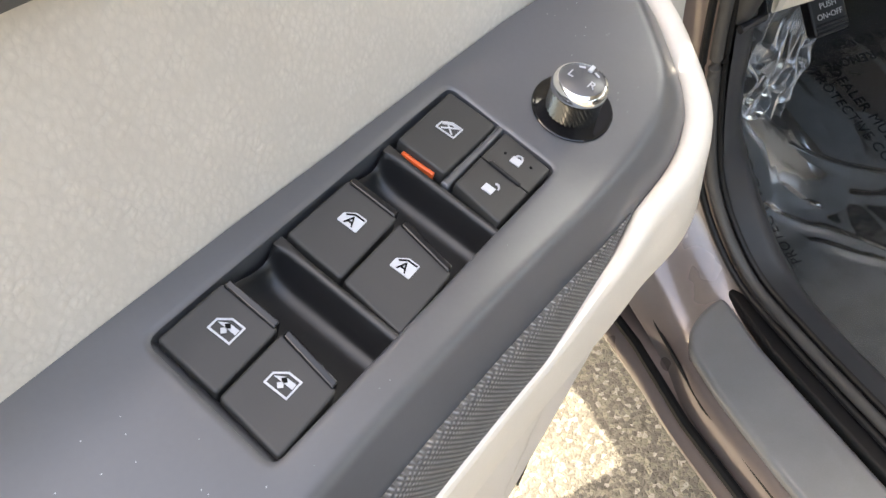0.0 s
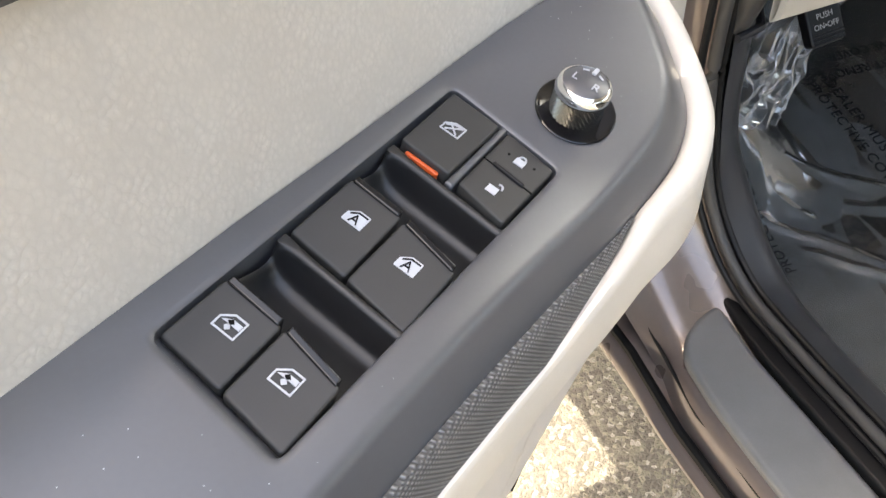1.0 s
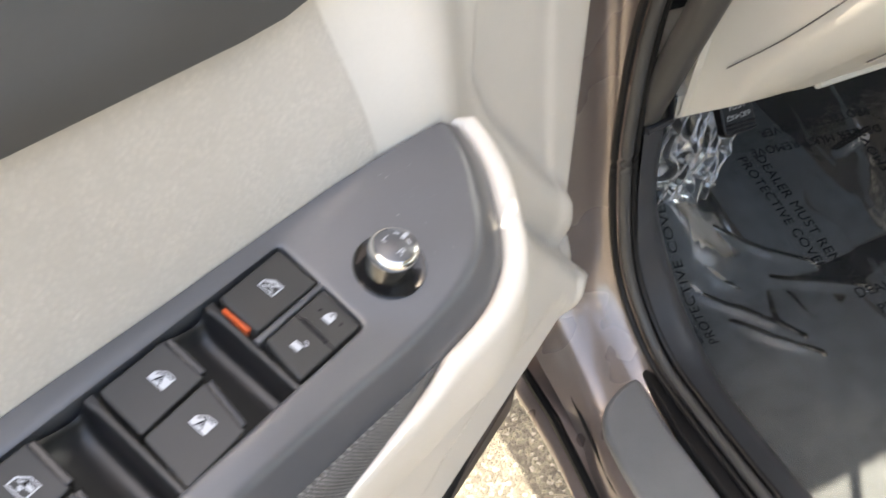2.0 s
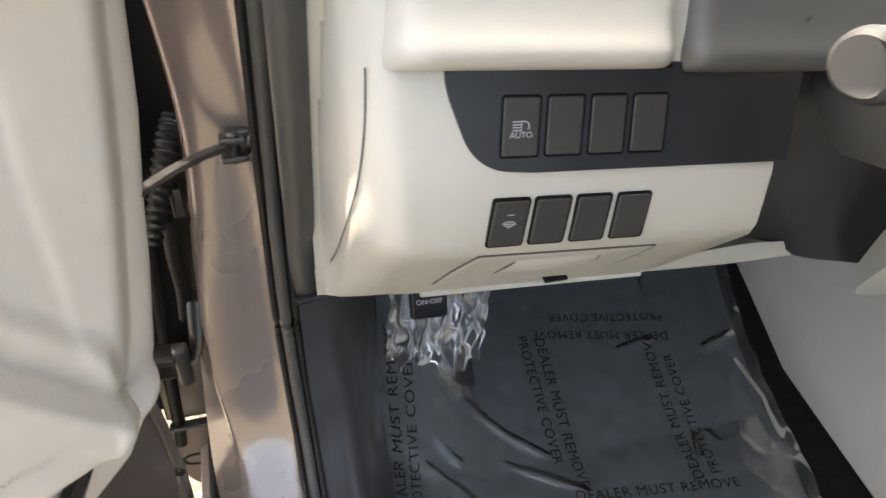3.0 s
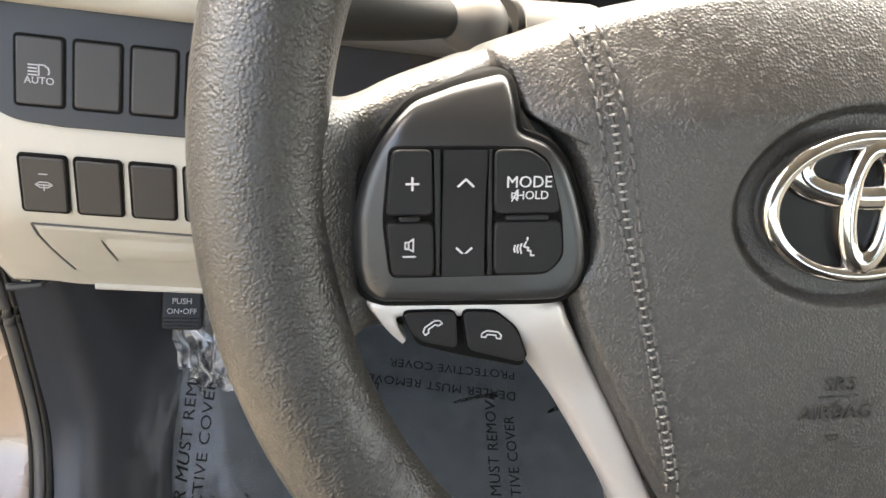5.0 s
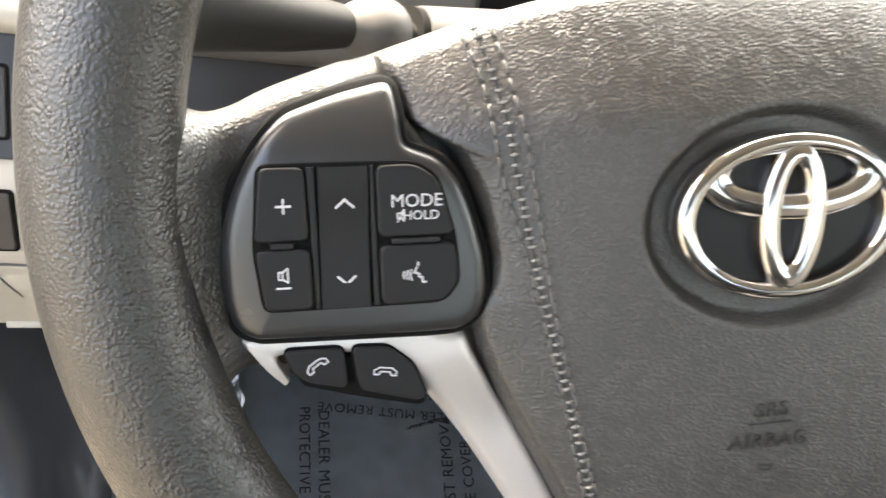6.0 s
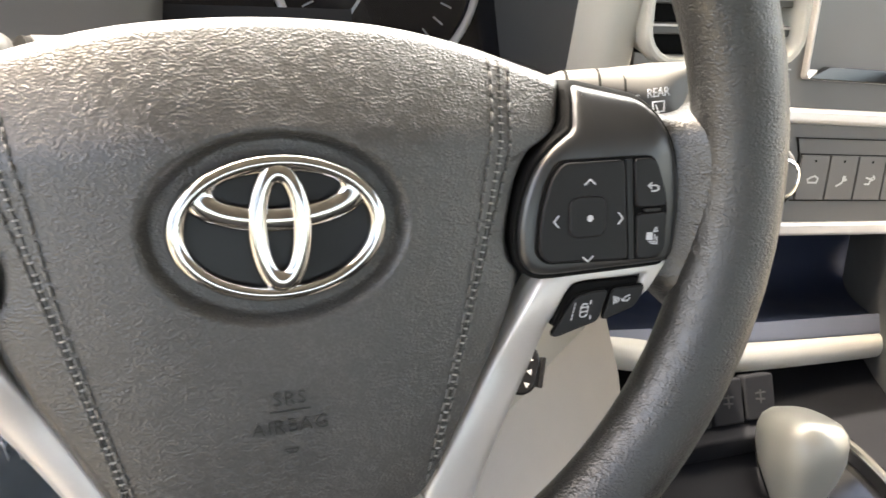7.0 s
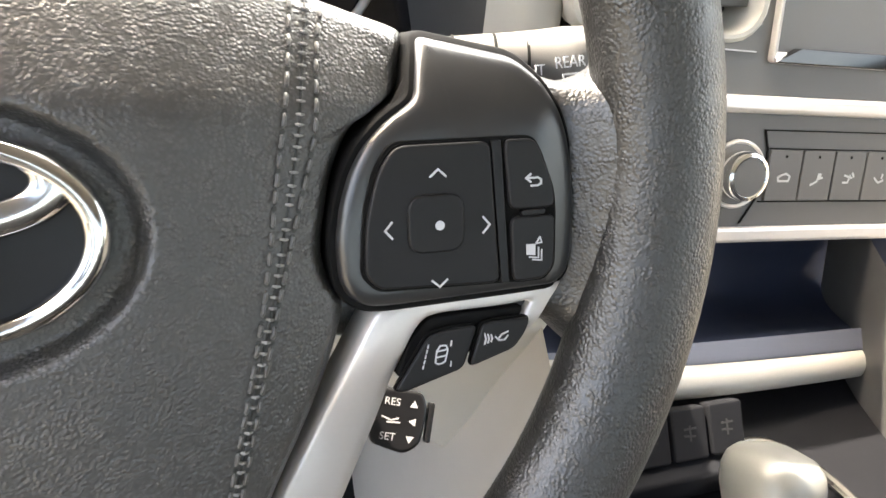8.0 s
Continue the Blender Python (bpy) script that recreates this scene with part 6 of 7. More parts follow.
part("toggle", slab(rrect(0.0135, 0.0018, 0.0008, -0.1110, -0.0018), -0.008, -0.0018, 0.0004), BLACK, wheel, "small raised ridge", m=WH)


def handset(turn):
    c, s = math.cos(radians(turn)), math.sin(radians(turn))
    pts = [(-0.0032, -0.0010), (-0.0032, 0.0002), (-0.0018, 0.0012), (0.0018, 0.0012), (0.0032, 0.0002), (0.0032, -0.0010), (0.0018, -0.0010), (0.0014, 0.0000), (-0.0014, 0.0000), (-0.0018, -0.0010), (-0.0032, -0.0010)]
    return ribbon([[Vector((c * x - s * y, s * x + c * y)) for x, y in pts]], 0.00038)


wheel_button([(-0.1480, -0.0330), (-0.1312, -0.0332), (-0.1303, -0.0455), (-0.1416, -0.0428), (-0.1452, -0.0398)], "black phone button", handset(35), (-0.1388, -0.0378), 0.0025, -0.0078)
wheel_button([(-0.1288, -0.0333), (-0.1185, -0.0337), (-0.1111, -0.0399), (-0.1074, -0.0498), (-0.1100, -0.0510), (-0.1268, -0.0462)], "black phone button", handset(-8), (-0.1195, -0.0412), 0.0022, -0.0078)

# right-hand pad: direction pad with a centre key
part("button_bed", slab(rounded([Vector(p) for p in ((0.1056, 0.0176), (0.1470, 0.0178), (0.1532, 0.0036), (0.1541, -0.0030), (0.1540, -0.0200), (0.1508, -0.0240), (0.1006, -0.0225), (0.0965, -0.0178), (0.0982, 0.0010), (0.1010, 0.0110))], 0.003), -0.010, -0.0040), INK, wheel, "black gap round the buttons", m=WH)
dp = wheel_button([(0.1066, 0.0166), (0.1331, 0.0168), (0.1361, -0.0230), (0.1012, -0.0215), (0.0974, -0.0174), (0.0980, -0.0050), (0.0992, 0.0012), (0.1020, 0.0105)], "black four-way button with white arrows", None, (0, 0), 0.003)
for x, y, d in ((0.1180, 0.0090, 90), (0.1180, -0.0212, 270), (0.1040, -0.0055, 180), (0.1318, -0.0060, 0)):
    part("symbol", ribbon([[(-0.0009, 0.0022), (0.0010, 0), (-0.0009, -0.0022)]], 0.00055), WHITE, dp, "white printed arrow", m=WH @ Matrix.Translation((x, y, -0.0021)) @ Matrix.Rotation(radians(d), 4, "Z"), flat=True)
ck = wheel_button(rrect(0.0158, 0.0160, 0.004, 0.1172, -0.0045), "black square centre key with a white dot", slab(oval(0, 0, 0.0013, 0.0013, 20), 0, 0.0002), (0.1180, -0.0050), 0.003, -0.0012)
part("rail", slab([(0.1337, 0.0168), (0.1366, 0.0168), (0.1392, -0.0232), (0.1367, -0.0231)], -0.008, -0.0028, 0.0003), BLACK, wheel, m=WH)
bk = ribbon([[(-0.0022, 0.0009), (0.0012, 0.0009), (0.0022, 0.0003), (0.0022, -0.0008), (0.0012, -0.0013), (-0.0008, -0.0013)], [(-0.0010, 0.0020), (-0.0024, 0.0009), (-0.0010, -0.0002)]], 0.00055)
wheel_button([(0.1373, 0.0170), (0.1462, 0.0169), (0.1485, 0.0135), (0.1523, 0.0033), (0.1531, -0.0026), (0.1392, -0.0026)], "black button with a white return arrow", bk, (0.1462, 0.0052), 0.0026)
pg = ribbon([[(-0.0012, -0.0022), (0.0016, -0.0026), (0.0016, 0.0004)], [(-0.0002, -0.0030), (0.0026, -0.0034), (0.0026, -0.0004)], [(0.0008, 0.0016), (0.0026, 0.0018), (0.0020, 0.0034), (0.0008, 0.0016)]], 0.0004)
slab([(-0.0022, -0.0014), (0.0006, -0.0018), (0.0006, 0.0014), (-0.0022, 0.0016)], 0, 0.0002, bm=pg)
wheel_button([(0.1394, -0.0046), (0.1531, -0.0046), (0.1530, -0.0194), (0.1500, -0.0231), (0.1402, -0.0234)], "black button with a white pages symbol", pg, (0.1462, -0.0142), 0.0026)
part("toggle", slab(rrect(0.0072, 0.0018, 0.0008, 0.1462, -0.0036), -0.008, -0.0018, 0.0004), BLACK, wheel, "small raised ridge", m=WH)
ln = ribbon([[(-0.0036 - 0.0004 * q, 0.0032 - 0.0015 * q), (-0.0038 - 0.0004 * q, 0.0024 - 0.0015 * q)] for q in range(5)] + [[(0.0034 - 0.0002 * q, 0.0036 - 0.0062 * q), (0.0032 - 0.0002 * q, 0.0022 - 0.0062 * q)] for q in range(2)]
            + [[(-0.0016, -0.0022), (-0.0011, 0.0012), (0.0000, 0.0026), (0.0018, 0.0024), (0.0022, 0.0010), (0.0014, -0.0022), (0.0004, -0.0028), (-0.0010, -0.0028), (-0.0016, -0.0022)], [(-0.0008, 0.0010), (0.0020, 0.0012)], [(-0.0011, -0.0008), (0.0016, -0.0006)]], 0.0004)
wheel_button([(0.1165, -0.0380), (0.1235, -0.0366), (0.1312, -0.0365), (0.1268, -0.0490), (0.1088, -0.0538), (0.1062, -0.0530)], "black lane button with a white symbol", ln, (0.1198, -0.0438), 0.002, -0.0078)
cr = ribbon([[(-0.0040 + 0.0010 * q, 0.0016 - 0.0003 * q), (-0.0036 + 0.0010 * q, 0.0000), (-0.0040 + 0.0010 * q, -0.0016 + 0.0003 * q)] for q in range(3)]
            + [[(-0.0006, 0.0003), (0.0004, -0.0008), (0.0022, -0.0010), (0.0034, 0.0002)], [(0.0002, -0.0006), (0.0014, 0.0008), (0.0034, 0.0014)]], 0.00045)
wheel_button([(0.1330, -0.0362), (0.1482, -0.0360), (0.1468, -0.0402), (0.1430, -0.0450), (0.1290, -0.0490)], "black following-distance button with a white symbol", cr, (0.1375, -0.0410), 0.002, -0.0078)


# ---- steering column, stalks and cruise lever ----
column = thing("steering_column", "pale grey steering column cover", "steering column", (0, 0.12, 1.07))
CM = WH @ Matrix.Translation((0, 0.002, 0))
bm = bmesh.new()
COLUMN = rounded([Vector(p) for p in ((-0.082, 0.020), (-0.060, 0.052), (0.060, 0.052), (0.082, 0.020), (0.045, -0.045), (-0.045, -0.045))], 0.020, 6)
loft(bm, [[Vector((p.x * k, p.y * k, z)) for p in ccw(COLUMN)] for k, z in ((0.86, -0.056), (0.97, -0.060), (1.0, -0.068), (1.0, -0.12), (0.96, -0.20), (0.90, -0.29))], cap0=True, cap1=True)
part("cover", bm, GREY, column, m=CM)
part("split_line", tube([CM @ Vector((x, 0.002, z)) for x, z in ((-0.0795, -0.07), (-0.0795, -0.12), (-0.0765, -0.20))], 0.0008, 6), INK, column, "fine dark joint")


def stalk(name, path, radii, label, cut_at, cut_n, material):
    """A flared lever whose end is cut off by a slanting flat face."""
    ob = thing(name, label, "stalk", path[0])
    bm = tube(path, radii, 28, flat=0.9)
    p0, n = Vector(cut_at), Vector(cut_n).normalized()
    for v in bm.verts:
        d = (v.co - p0).dot(n)
        if d > 0:
            v.co -= n * d
    part("lever", bm, material, ob, angle=30)
    return ob


lp = spline([(-0.060, 0.150, 1.092), (-0.100, 0.140, 1.106), (-0.112, 0.137, 1.1095), (-0.140, 0.128, 1.1155), (-0.165, 0.119, 1.1225), (-0.183, 0.1127, 1.1268), (-0.197, 0.1078, 1.1302), (-0.205, 0.105, 1.132)], 4)
ls = stalk("light_stalk", lp, [lerp_table([(0, 0.008), (4, 0.008), (8, 0.0078), (12, 0.0128), (16, 0.0168), (20, 0.0190), (24, 0.0195), (27, 0.0175), (28, 0.0150)], i) for i in range(len(lp))], "grey light stalk with pale symbols on its end", (-0.1925, 0.0935, 1.1335), (-0.35, -0.80, 0.30), STALK)
part("collar", tube(spline([(-0.096, 0.1425, 1.1045), (-0.103, 0.1395, 1.1065), (-0.111, 0.1375, 1.1090), (-0.119, 0.135, 1.1110)], 4), [0.0110, 0.0125, 0.0134, 0.0138, 0.0140, 0.0140, 0.0138, 0.0133, 0.0126, 0.0116, 0.0104, 0.0092, 0.0080], 24), GREY, ls, "rounded collar")
part("ring", tube([(-0.0885, 0.1447, 1.1015), (-0.0925, 0.1433, 1.1030)], 0.0135, 24), INK, ls, "black rubber ring")
part("sleeve", tube([(-0.050, 0.158, 1.088), (-0.0890, 0.1446, 1.1010)], [0.022, 0.0150], 24), GREY, ls)
LM = frame_of((-0.1925, 0.0930, 1.1337), (0.93, -0.30, 0.20), (-0.2, -0.80, 0.56))
sun_sym = ribbon([[(0.0032 * math.cos(a), 0.0032 * math.sin(a)) for a in [math.pi * q / 6 for q in range(13)]]] + [[(0.0042 * math.cos(a), 0.0042 * math.sin(a)), (0.0058 * math.cos(a), 0.0058 * math.sin(a))] for a in [math.pi * q / 4 for q in range(8)]], 0.0006)
for v in sun_sym.verts:
    v.co.x, v.co.y = v.co.x * 0.6, v.co.y * 0.6
part("symbol", sun_sym, GREYPRINT, ls, "pale printed lamp symbol", m=LM, flat=True)
part("symbol", ribbon([[(-0.003, -0.010), (0.001, -0.010)], [(-0.002, -0.012), (0.003, -0.012)], [(0.010, 0.0015), (0.013, 0.0015)], [(0.010, -0.001), (0.014, -0.001)]], 0.0009), GREYPRINT, ls, "pale printed marks", m=LM, flat=True)

rp = spline([(0.060, 0.150, 1.082), (0.130, 0.135, 1.092), (0.165, 0.128, 1.0945), (0.190, 0.123, 1.0955), (0.212, 0.119, 1.0948), (0.232, 0.115, 1.0938), (0.246, 0.1125, 1.0932)], 4)
rs = stalk("wiper_stalk", rp, [lerp_table([(0, 0.008), (7, 0.0065), (8, 0.0092), (10, 0.0104), (12, 0.0116), (14, 0.0138), (16, 0.0165), (20, 0.0198), (22, 0.0200), (24, 0.0180)], i) for i in range(len(rp))], "grey wiper stalk lettered in white", (0.207, 0.1015, 1.0985), (0.18, -0.90, 0.38), GREY)
for x in (0.166, 0.183, 0.196):
    part("joint", tube([(x, 0.1278 - (x - 0.165) * 0.19, 1.0950), (x + 0.0012, 0.1275 - (x - 0.165) * 0.19, 1.0951)], lerp_table([(0.166, 0.0096), (0.183, 0.0114), (0.19, 0.0120), (0.197, 0.0132)], x), 28, flat=0.9), INK, rs, "fine dark joint")
RM = frame_of((0.207, 0.1010, 1.0980), (0.98, 0.19, 0.0), (0.18, -0.90, 0.38))
part("lettering", lettering("REAR", 0.0066, m=Matrix.Translation((0, 0.0035, 0.0012))), WHITE, rs, "white printed lettering", m=RM, flat=True)
part("symbol", ribbon([[(-0.0040, -0.0010), (0.0040, -0.0010), (0.0036, -0.0062), (-0.0036, -0.0062), (-0.0040, -0.0010)], [(0.0005, -0.0082), (-0.0020, -0.0026)]], 0.0007, 0.001, 0.0014), WHITE, rs, "white printed wiper symbol", m=RM, flat=True)
part("lettering", lettering("INT", 0.0060, m=Matrix.Translation((-0.0185, 0.0015, 0.0022))), WHITE, rs, "white printed lettering", m=RM, flat=True)

key = thing("cruise_lever", "black cruise control lever lettered in pale grey", "lever", (0.135, 0.05, 0.985))
KF = frame_of((0.1335, 0.058, 0.9640), (0.96, 0.15, -0.22), (-0.15, -0.75, 0.65)) @ Matrix.Rotation(radians(-12), 4, "Z") @ Matrix.Scale(0.75, 4)
part("head", slab(rounded([Vector(p) for p in ((-0.016, 0.017), (0.012, 0.017), (0.016, 0.008), (0.014, -0.012), (0.006, -0.018), (-0.014, -0.014))], 0.004), -0.006, 0.004, 0.002), BLACK, key, m=KF)
for q, yy in enumerate((0.0095, 0.0, -0.0095)):
    arrow = ([(0.0055, yy - 0.0016), (0.0100, yy - 0.0016), (0.0078, yy + 0.0022)], [(0.0098, yy - 0.0021), (0.0098, yy + 0.0021), (0.0058, yy)], [(0.0055, yy + 0.0016), (0.0078, yy - 0.0022), (0.0100, yy + 0.0016)])[q]
    part("mark", slab(ccw([Vector(p) for p in arrow]), 0.004, 0.0043), GREYPRINT, key, m=KF, flat=True)
    if q == 1:
        word = ribbon([[(-0.009, yy + 0.0012), (-0.004, yy - 0.0004), (0.0, yy + 0.001)], [(-0.006, yy - 0.0016), (0.001, yy - 0.0012)]], 0.0008, 0.004, 0.0043)
    else:
        word = lettering(("RES", "", "SET")[q], 0.0058, m=Matrix.Translation((-0.0045, yy, 0.0041)))
    part("lettering", word, GREYPRINT, key, "worn pale lettering", m=KF, flat=True)
part("clip", box(0.0165, 0.0195, -0.010, 0.012, -0.006, 0.004, 0.001), BLACK, key, m=KF)
part("stem", lathe([(0.011, -0.05), (0.011, -0.012), (0.010, -0.008), (0.006, -0.006)], 24), BLACK, key, m=KF)

# ---- instrument cluster ----
cluster = thing("instrument_cluster", "dark instrument cluster with two ringed gauges", "instrument cluster", (0, 0.34, 1.1))
CL = frame_of((0.0, 0.335, 1.095), (1, 0, 0), (0, -0.93, 0.37))
part("face", slab(rrect(0.47, 0.16, 0.04), -0.01, 0, 0.002), GAUGE, cluster, m=CL)
for cx in (-0.122, 0.118):
    part("gauge_ring", tube([CL @ Vector((cx + 0.074 * math.cos(a), 0.003 + 0.074 * math.sin(a), 0.004)) for a in [2 * math.pi * q / 64 for q in range(64)]], 0.003, 8, closed=True), SILVER, cluster, "thin silver gauge ring")
    part("gauge_marks", ribbon([[(cx + 0.052 * math.cos(a), 0.003 + 0.052 * math.sin(a)), (cx + 0.060 * math.cos(a), 0.003 + 0.060 * math.sin(a))] for a in [radians(205 + 13 * q) for q in range(11)]], 0.0012, 0, 0.0005), GREYPRINT, cluster, m=CL, flat=True)
    part("pointer", ribbon([[(cx, 0.003), (cx + 0.045 * math.cos(radians(235)), 0.003 + 0.045 * math.sin(radians(235)))]], 0.002, 0.001, 0.002), WHITE, cluster, m=CL, flat=True)
part("readout", ribbon([[(-0.022, -0.043), (0.014, -0.043)]], 0.009, 0, 0.0005), GREYPRINT, cluster, "pale figures of the readout", m=CL, flat=True)
tagged(part("cluster_lip", between([[(-0.235, 0.262, 1.060), (-0.1, 0.268, 1.040), (0.1, 0.268, 1.040), (0.215, 0.255, 1.055)], [(-0.235, 0.30, 1.045), (-0.1, 0.305, 1.025), (0.1, 0.305, 1.025), (0.215, 0.30, 1.045)], [(-0.235, 0.335, 1.035), (-0.1, 0.337, 1.02), (0.1, 0.337, 1.02), (0.215, 0.335, 1.035)]], 8), GREY),
       "dark grey lip below the instrument cluster", "dashboard", kind="structure")
tagged(part("cluster_side", between([[(0.205, 0.335, 1.0), (0.205, 0.335, 1.2)], [(0.222, 0.28, 1.0), (0.220, 0.28, 1.2)], [(0.232, 0.238, 1.0), (0.228, 0.238, 1.2)]], 8), GREY), "dark grey cheek of the instrument cluster", "dashboard", kind="structure")
tagged(part("dash_post", between([[(0.2295, 0.240, 0.97), (0.2265, 0.240, 1.22)], [(0.246, 0.222, 0.97), (0.244, 0.222, 1.22)], [(0.264, 0.222, 0.97), (0.264, 0.222, 1.22)], [(0.270, 0.230, 0.97), (0.270, 0.230, 1.22)]], 8), CREAM), "cream post between cluster and air vent", "dashboard", kind="structure")

# ---- air vent ----
vent = thing("air_vent", "black air vent with level slats in a cream surround", "air vent", (0.33, 0.235, 1.14))
VT = frame_of((0.330, 0.226, 1.145), (1, 0, -0.02), (0, -0.96, 0.28))
part("duct", slab(rrect(0.118, 0.136, 0.016), -0.05, -0.030, 0.002), INK, vent, m=VT)
bm = bmesh.new()
vo_ = ccw(rrect(0.118, 0.136, 0.018))
loft(bm, [[Vector((p.x, p.y, z)) for p in offset(vo_, d)] for d, z in ((0.0, -0.035), (0.0, 0.0), (0.0015, 0.002), (0.004, 0.0025), (0.006, 0.001), (0.0065, -0.01))])
part("surround", bm, CREAM, vent, "cream surround", m=VT)
for q in range(6):
    y = -0.050 + 0.0195 * q
    part("slat", slab(rrect(0.116, 0.0075, 0.001, 0, y), -0.030, -0.009, 0.001), GREY, vent, m=VT)
    part("slat_edge", slab(rrect(0.116, 0.0016, 0.0005, 0, y + 0.002), -0.010, -0.0075, 0.0004), SILVER, vent, "thin bright slat edge", m=VT)

# ---- centre stack ----
CS = frame_of((0.50, 0.31, 1.02), (0.9977, 0, -0.068), (0, -0.951, 0.309))
stack = thing("centre_stack", "dark grey centre stack with a silver-edged climate panel", "dashboard", (0.5, 0.31, 0.95))
part("backing", slab([(-0.17, -0.135), (0.42, -0.135), (0.42, 0.20), (-0.17, 0.20)], -0.03, -0.001, 0.001), GREY, stack, m=CS)
part("upper_strip", slab(rounded([Vector(p) for p in ((-0.20, -0.0245), (0.42, -0.0245), (0.42, -0.0395), (-0.20, -0.0375))], 0.002), -0.01, 0.006, 0.004), SILVER, stack, "satin silver strip", m=CS)
part("lower_strip", slab(rounded([Vector(p) for p in ((-0.17, -0.1290), (0.42, -0.1290), (0.42, -0.1415), (-0.17, -0.1415))], 0.002), -0.01, 0.005, 0.003), SILVER, stack, "satin silver strip", m=CS)
part("panel_edge", ribbon([[(0.42, -0.0500), (0.0085, -0.0510), (0.0135, -0.066), (0.0140, -0.086), (0.0085, -0.106), (-0.004, -0.126)]], 0.0009, -0.001, 0.0006), INK, stack, "fine dark joint", m=CS, flat=True)
part("panel_edge", ribbon([[(0.016, -0.0655), (0.42, -0.0655)], [(0.012, -0.1085), (0.42, -0.1085)]], 0.0008, -0.001, 0.0006), INK, stack, "fine dark joint", m=CS, flat=True)
CLIMATE = [
    [[(-0.005, -0.002), (0.005, -0.002), (0.006, 0.002), (0.002, 0.004), (-0.002, 0.003), (-0.006, 0.001), (-0.005, -0.002)]],
    [[(-0.005, -0.005), (0.001, -0.002), (0.002, 0.004)], [(0.004, 0.004), (0.003, 0.000), (0.006, 0.001)]],
    [[(-0.005, -0.003), (0.000, -0.003), (0.002, 0.003)], [(-0.004, 0.003), (0.004, 0.001)], [(0.004, 0.005), (0.006, 0.002)]],
    [[(-0.005, 0.001), (0.000, -0.003), (0.005, -0.001)], [(0.004, 0.004), (0.003, 0.001)]]]
for q in range(8):
    u = 0.0325 + 0.0340 * q
    b = part("climate_button", slab(rrect(0.0322, 0.0412, 0.001, u, -0.0870), -0.004, 0.0012, 0.0006), GREY, stack, "grey climate button with a pale symbol", m=CS)
    if q < 4:
        part("symbol", ribbon(CLIMATE[q], 0.0017), GREYPRINT, b, m=CS @ Matrix.Translation((u, -0.0895, 0.0012)), flat=True)
    part("lamp", slab(rrect(0.0024, 0.0024, 0.001, u, -0.0715), 0.001, 0.0015), INK, b, m=CS, flat=True)
part("dial_dish", lathe([(0.0275, 0.0), (0.0275, 0.0022), (0.0262, 0.003), (0.0245, 0.0015), (0.0, 0.001)], 48), SILVER, stack, "silver ring round the dial", m=CS @ Matrix.Translation((-0.0150, -0.0860, 0)))
part("dial_floor", lathe([(0.0242, 0.001), (0.0242, 0.0022), (0.0, 0.0022)], 48), GREY, stack, m=CS @ Matrix.Translation((-0.0150, -0.0860, 0)))
dial = part("dial", lathe([(0.0195, 0.002), (0.0195, 0.014), (0.0185, 0.0165), (0.0160, 0.0175), (0.0148, 0.0165), (0.0, 0.0165)], 48), CHROME, stack, "chrome-edged temperature dial", m=CS @ Matrix.Translation((-0.0150, -0.0860, 0)))
part("dial_face", lathe([(0.0150, 0.016), (0.0148, 0.0172), (0.0, 0.0174)], 40), GREY, dial, m=CS @ Matrix.Translation((-0.0150, -0.0860, 0)))
# display
disp = thing("display", "touch display with a painted pale reflection, in a silver frame", "display", CS @ Vector((0.14, 0.1, 0)))
bm = bmesh.new()
so = ccw(rrect(0.300, 0.190, 0.004, 0.150, 0.0955))
loft(bm, [[Vector((p.x, p.y, z)) for p in offset(so, d)] for d, z in ((0.0, -0.004), (0.0, 0.004), (-0.001, 0.005), (-0.0125, -0.004), (-0.021, -0.012), (-0.0215, -0.015))], cap1=False)
part("frame", bm, SILVER, disp, "pale satin frame", m=CS)
part("glass", slab(rrect(0.262, 0.152, 0.002, 0.150, 0.0955), -0.016, -0.0125), SCREEN, disp, "glass with its pale reflection put into the colour", m=CS)
part("lower_bevel", slab([(0.004, 0.0008), (0.290, 0.0008), (0.270, 0.0125), (0.024, 0.0125)], -0.004, 0.0062, 0.001), GLOSS, disp, "gloss black lower edge", m=CS)
bar = part("button_marks", ribbon([[(-0.056, 0.0290), (-0.011, 0.0285)], [(-0.056, 0.0085), (-0.013, 0.0080)], [(-0.056, 0.0560), (-0.010, 0.0555)]], 0.0011, -0.001, 0.0004), GREYPRINT, stack, "thin pale button lines", m=CS, flat=True)
part("lettering", lettering("SETUP", 0.0085, m=Matrix.Translation((-0.0370, 0.0200, 0))), GREYPRINT, stack, "pale lettering", m=CS, flat=True)
part("lettering", lettering("CAR", 0.0085, m=Matrix.Translation((-0.0370, 0.0660, 0))), GREYPRINT, stack, "pale lettering", m=CS, flat=True)

# ---- open shelf ----
shelf = thing("dash_shelf", "open dashboard shelf with navy lining and cream lip", "shelf", (0.5, 0.3, 0.82))


def cs(u, v, z):
    return CS @ Vector((u, v, z))


part("back", between([[cs(-0.175, -0.140, -0.004), cs(0.42, -0.140, -0.004)], [cs(-0.175, -0.150, -0.075), cs(0.42, -0.150, -0.075)], [cs(-0.175, -0.195, -0.095), cs(0.42, -0.195, -0.095)], [cs(-0.175, -0.225, -0.07), cs(0.42, -0.225, -0.07)], [cs(-0.175, -0.230, 0.0), cs(0.42, -0.230, 0.0)]], 10), NAVY, shelf, "dark navy lining")
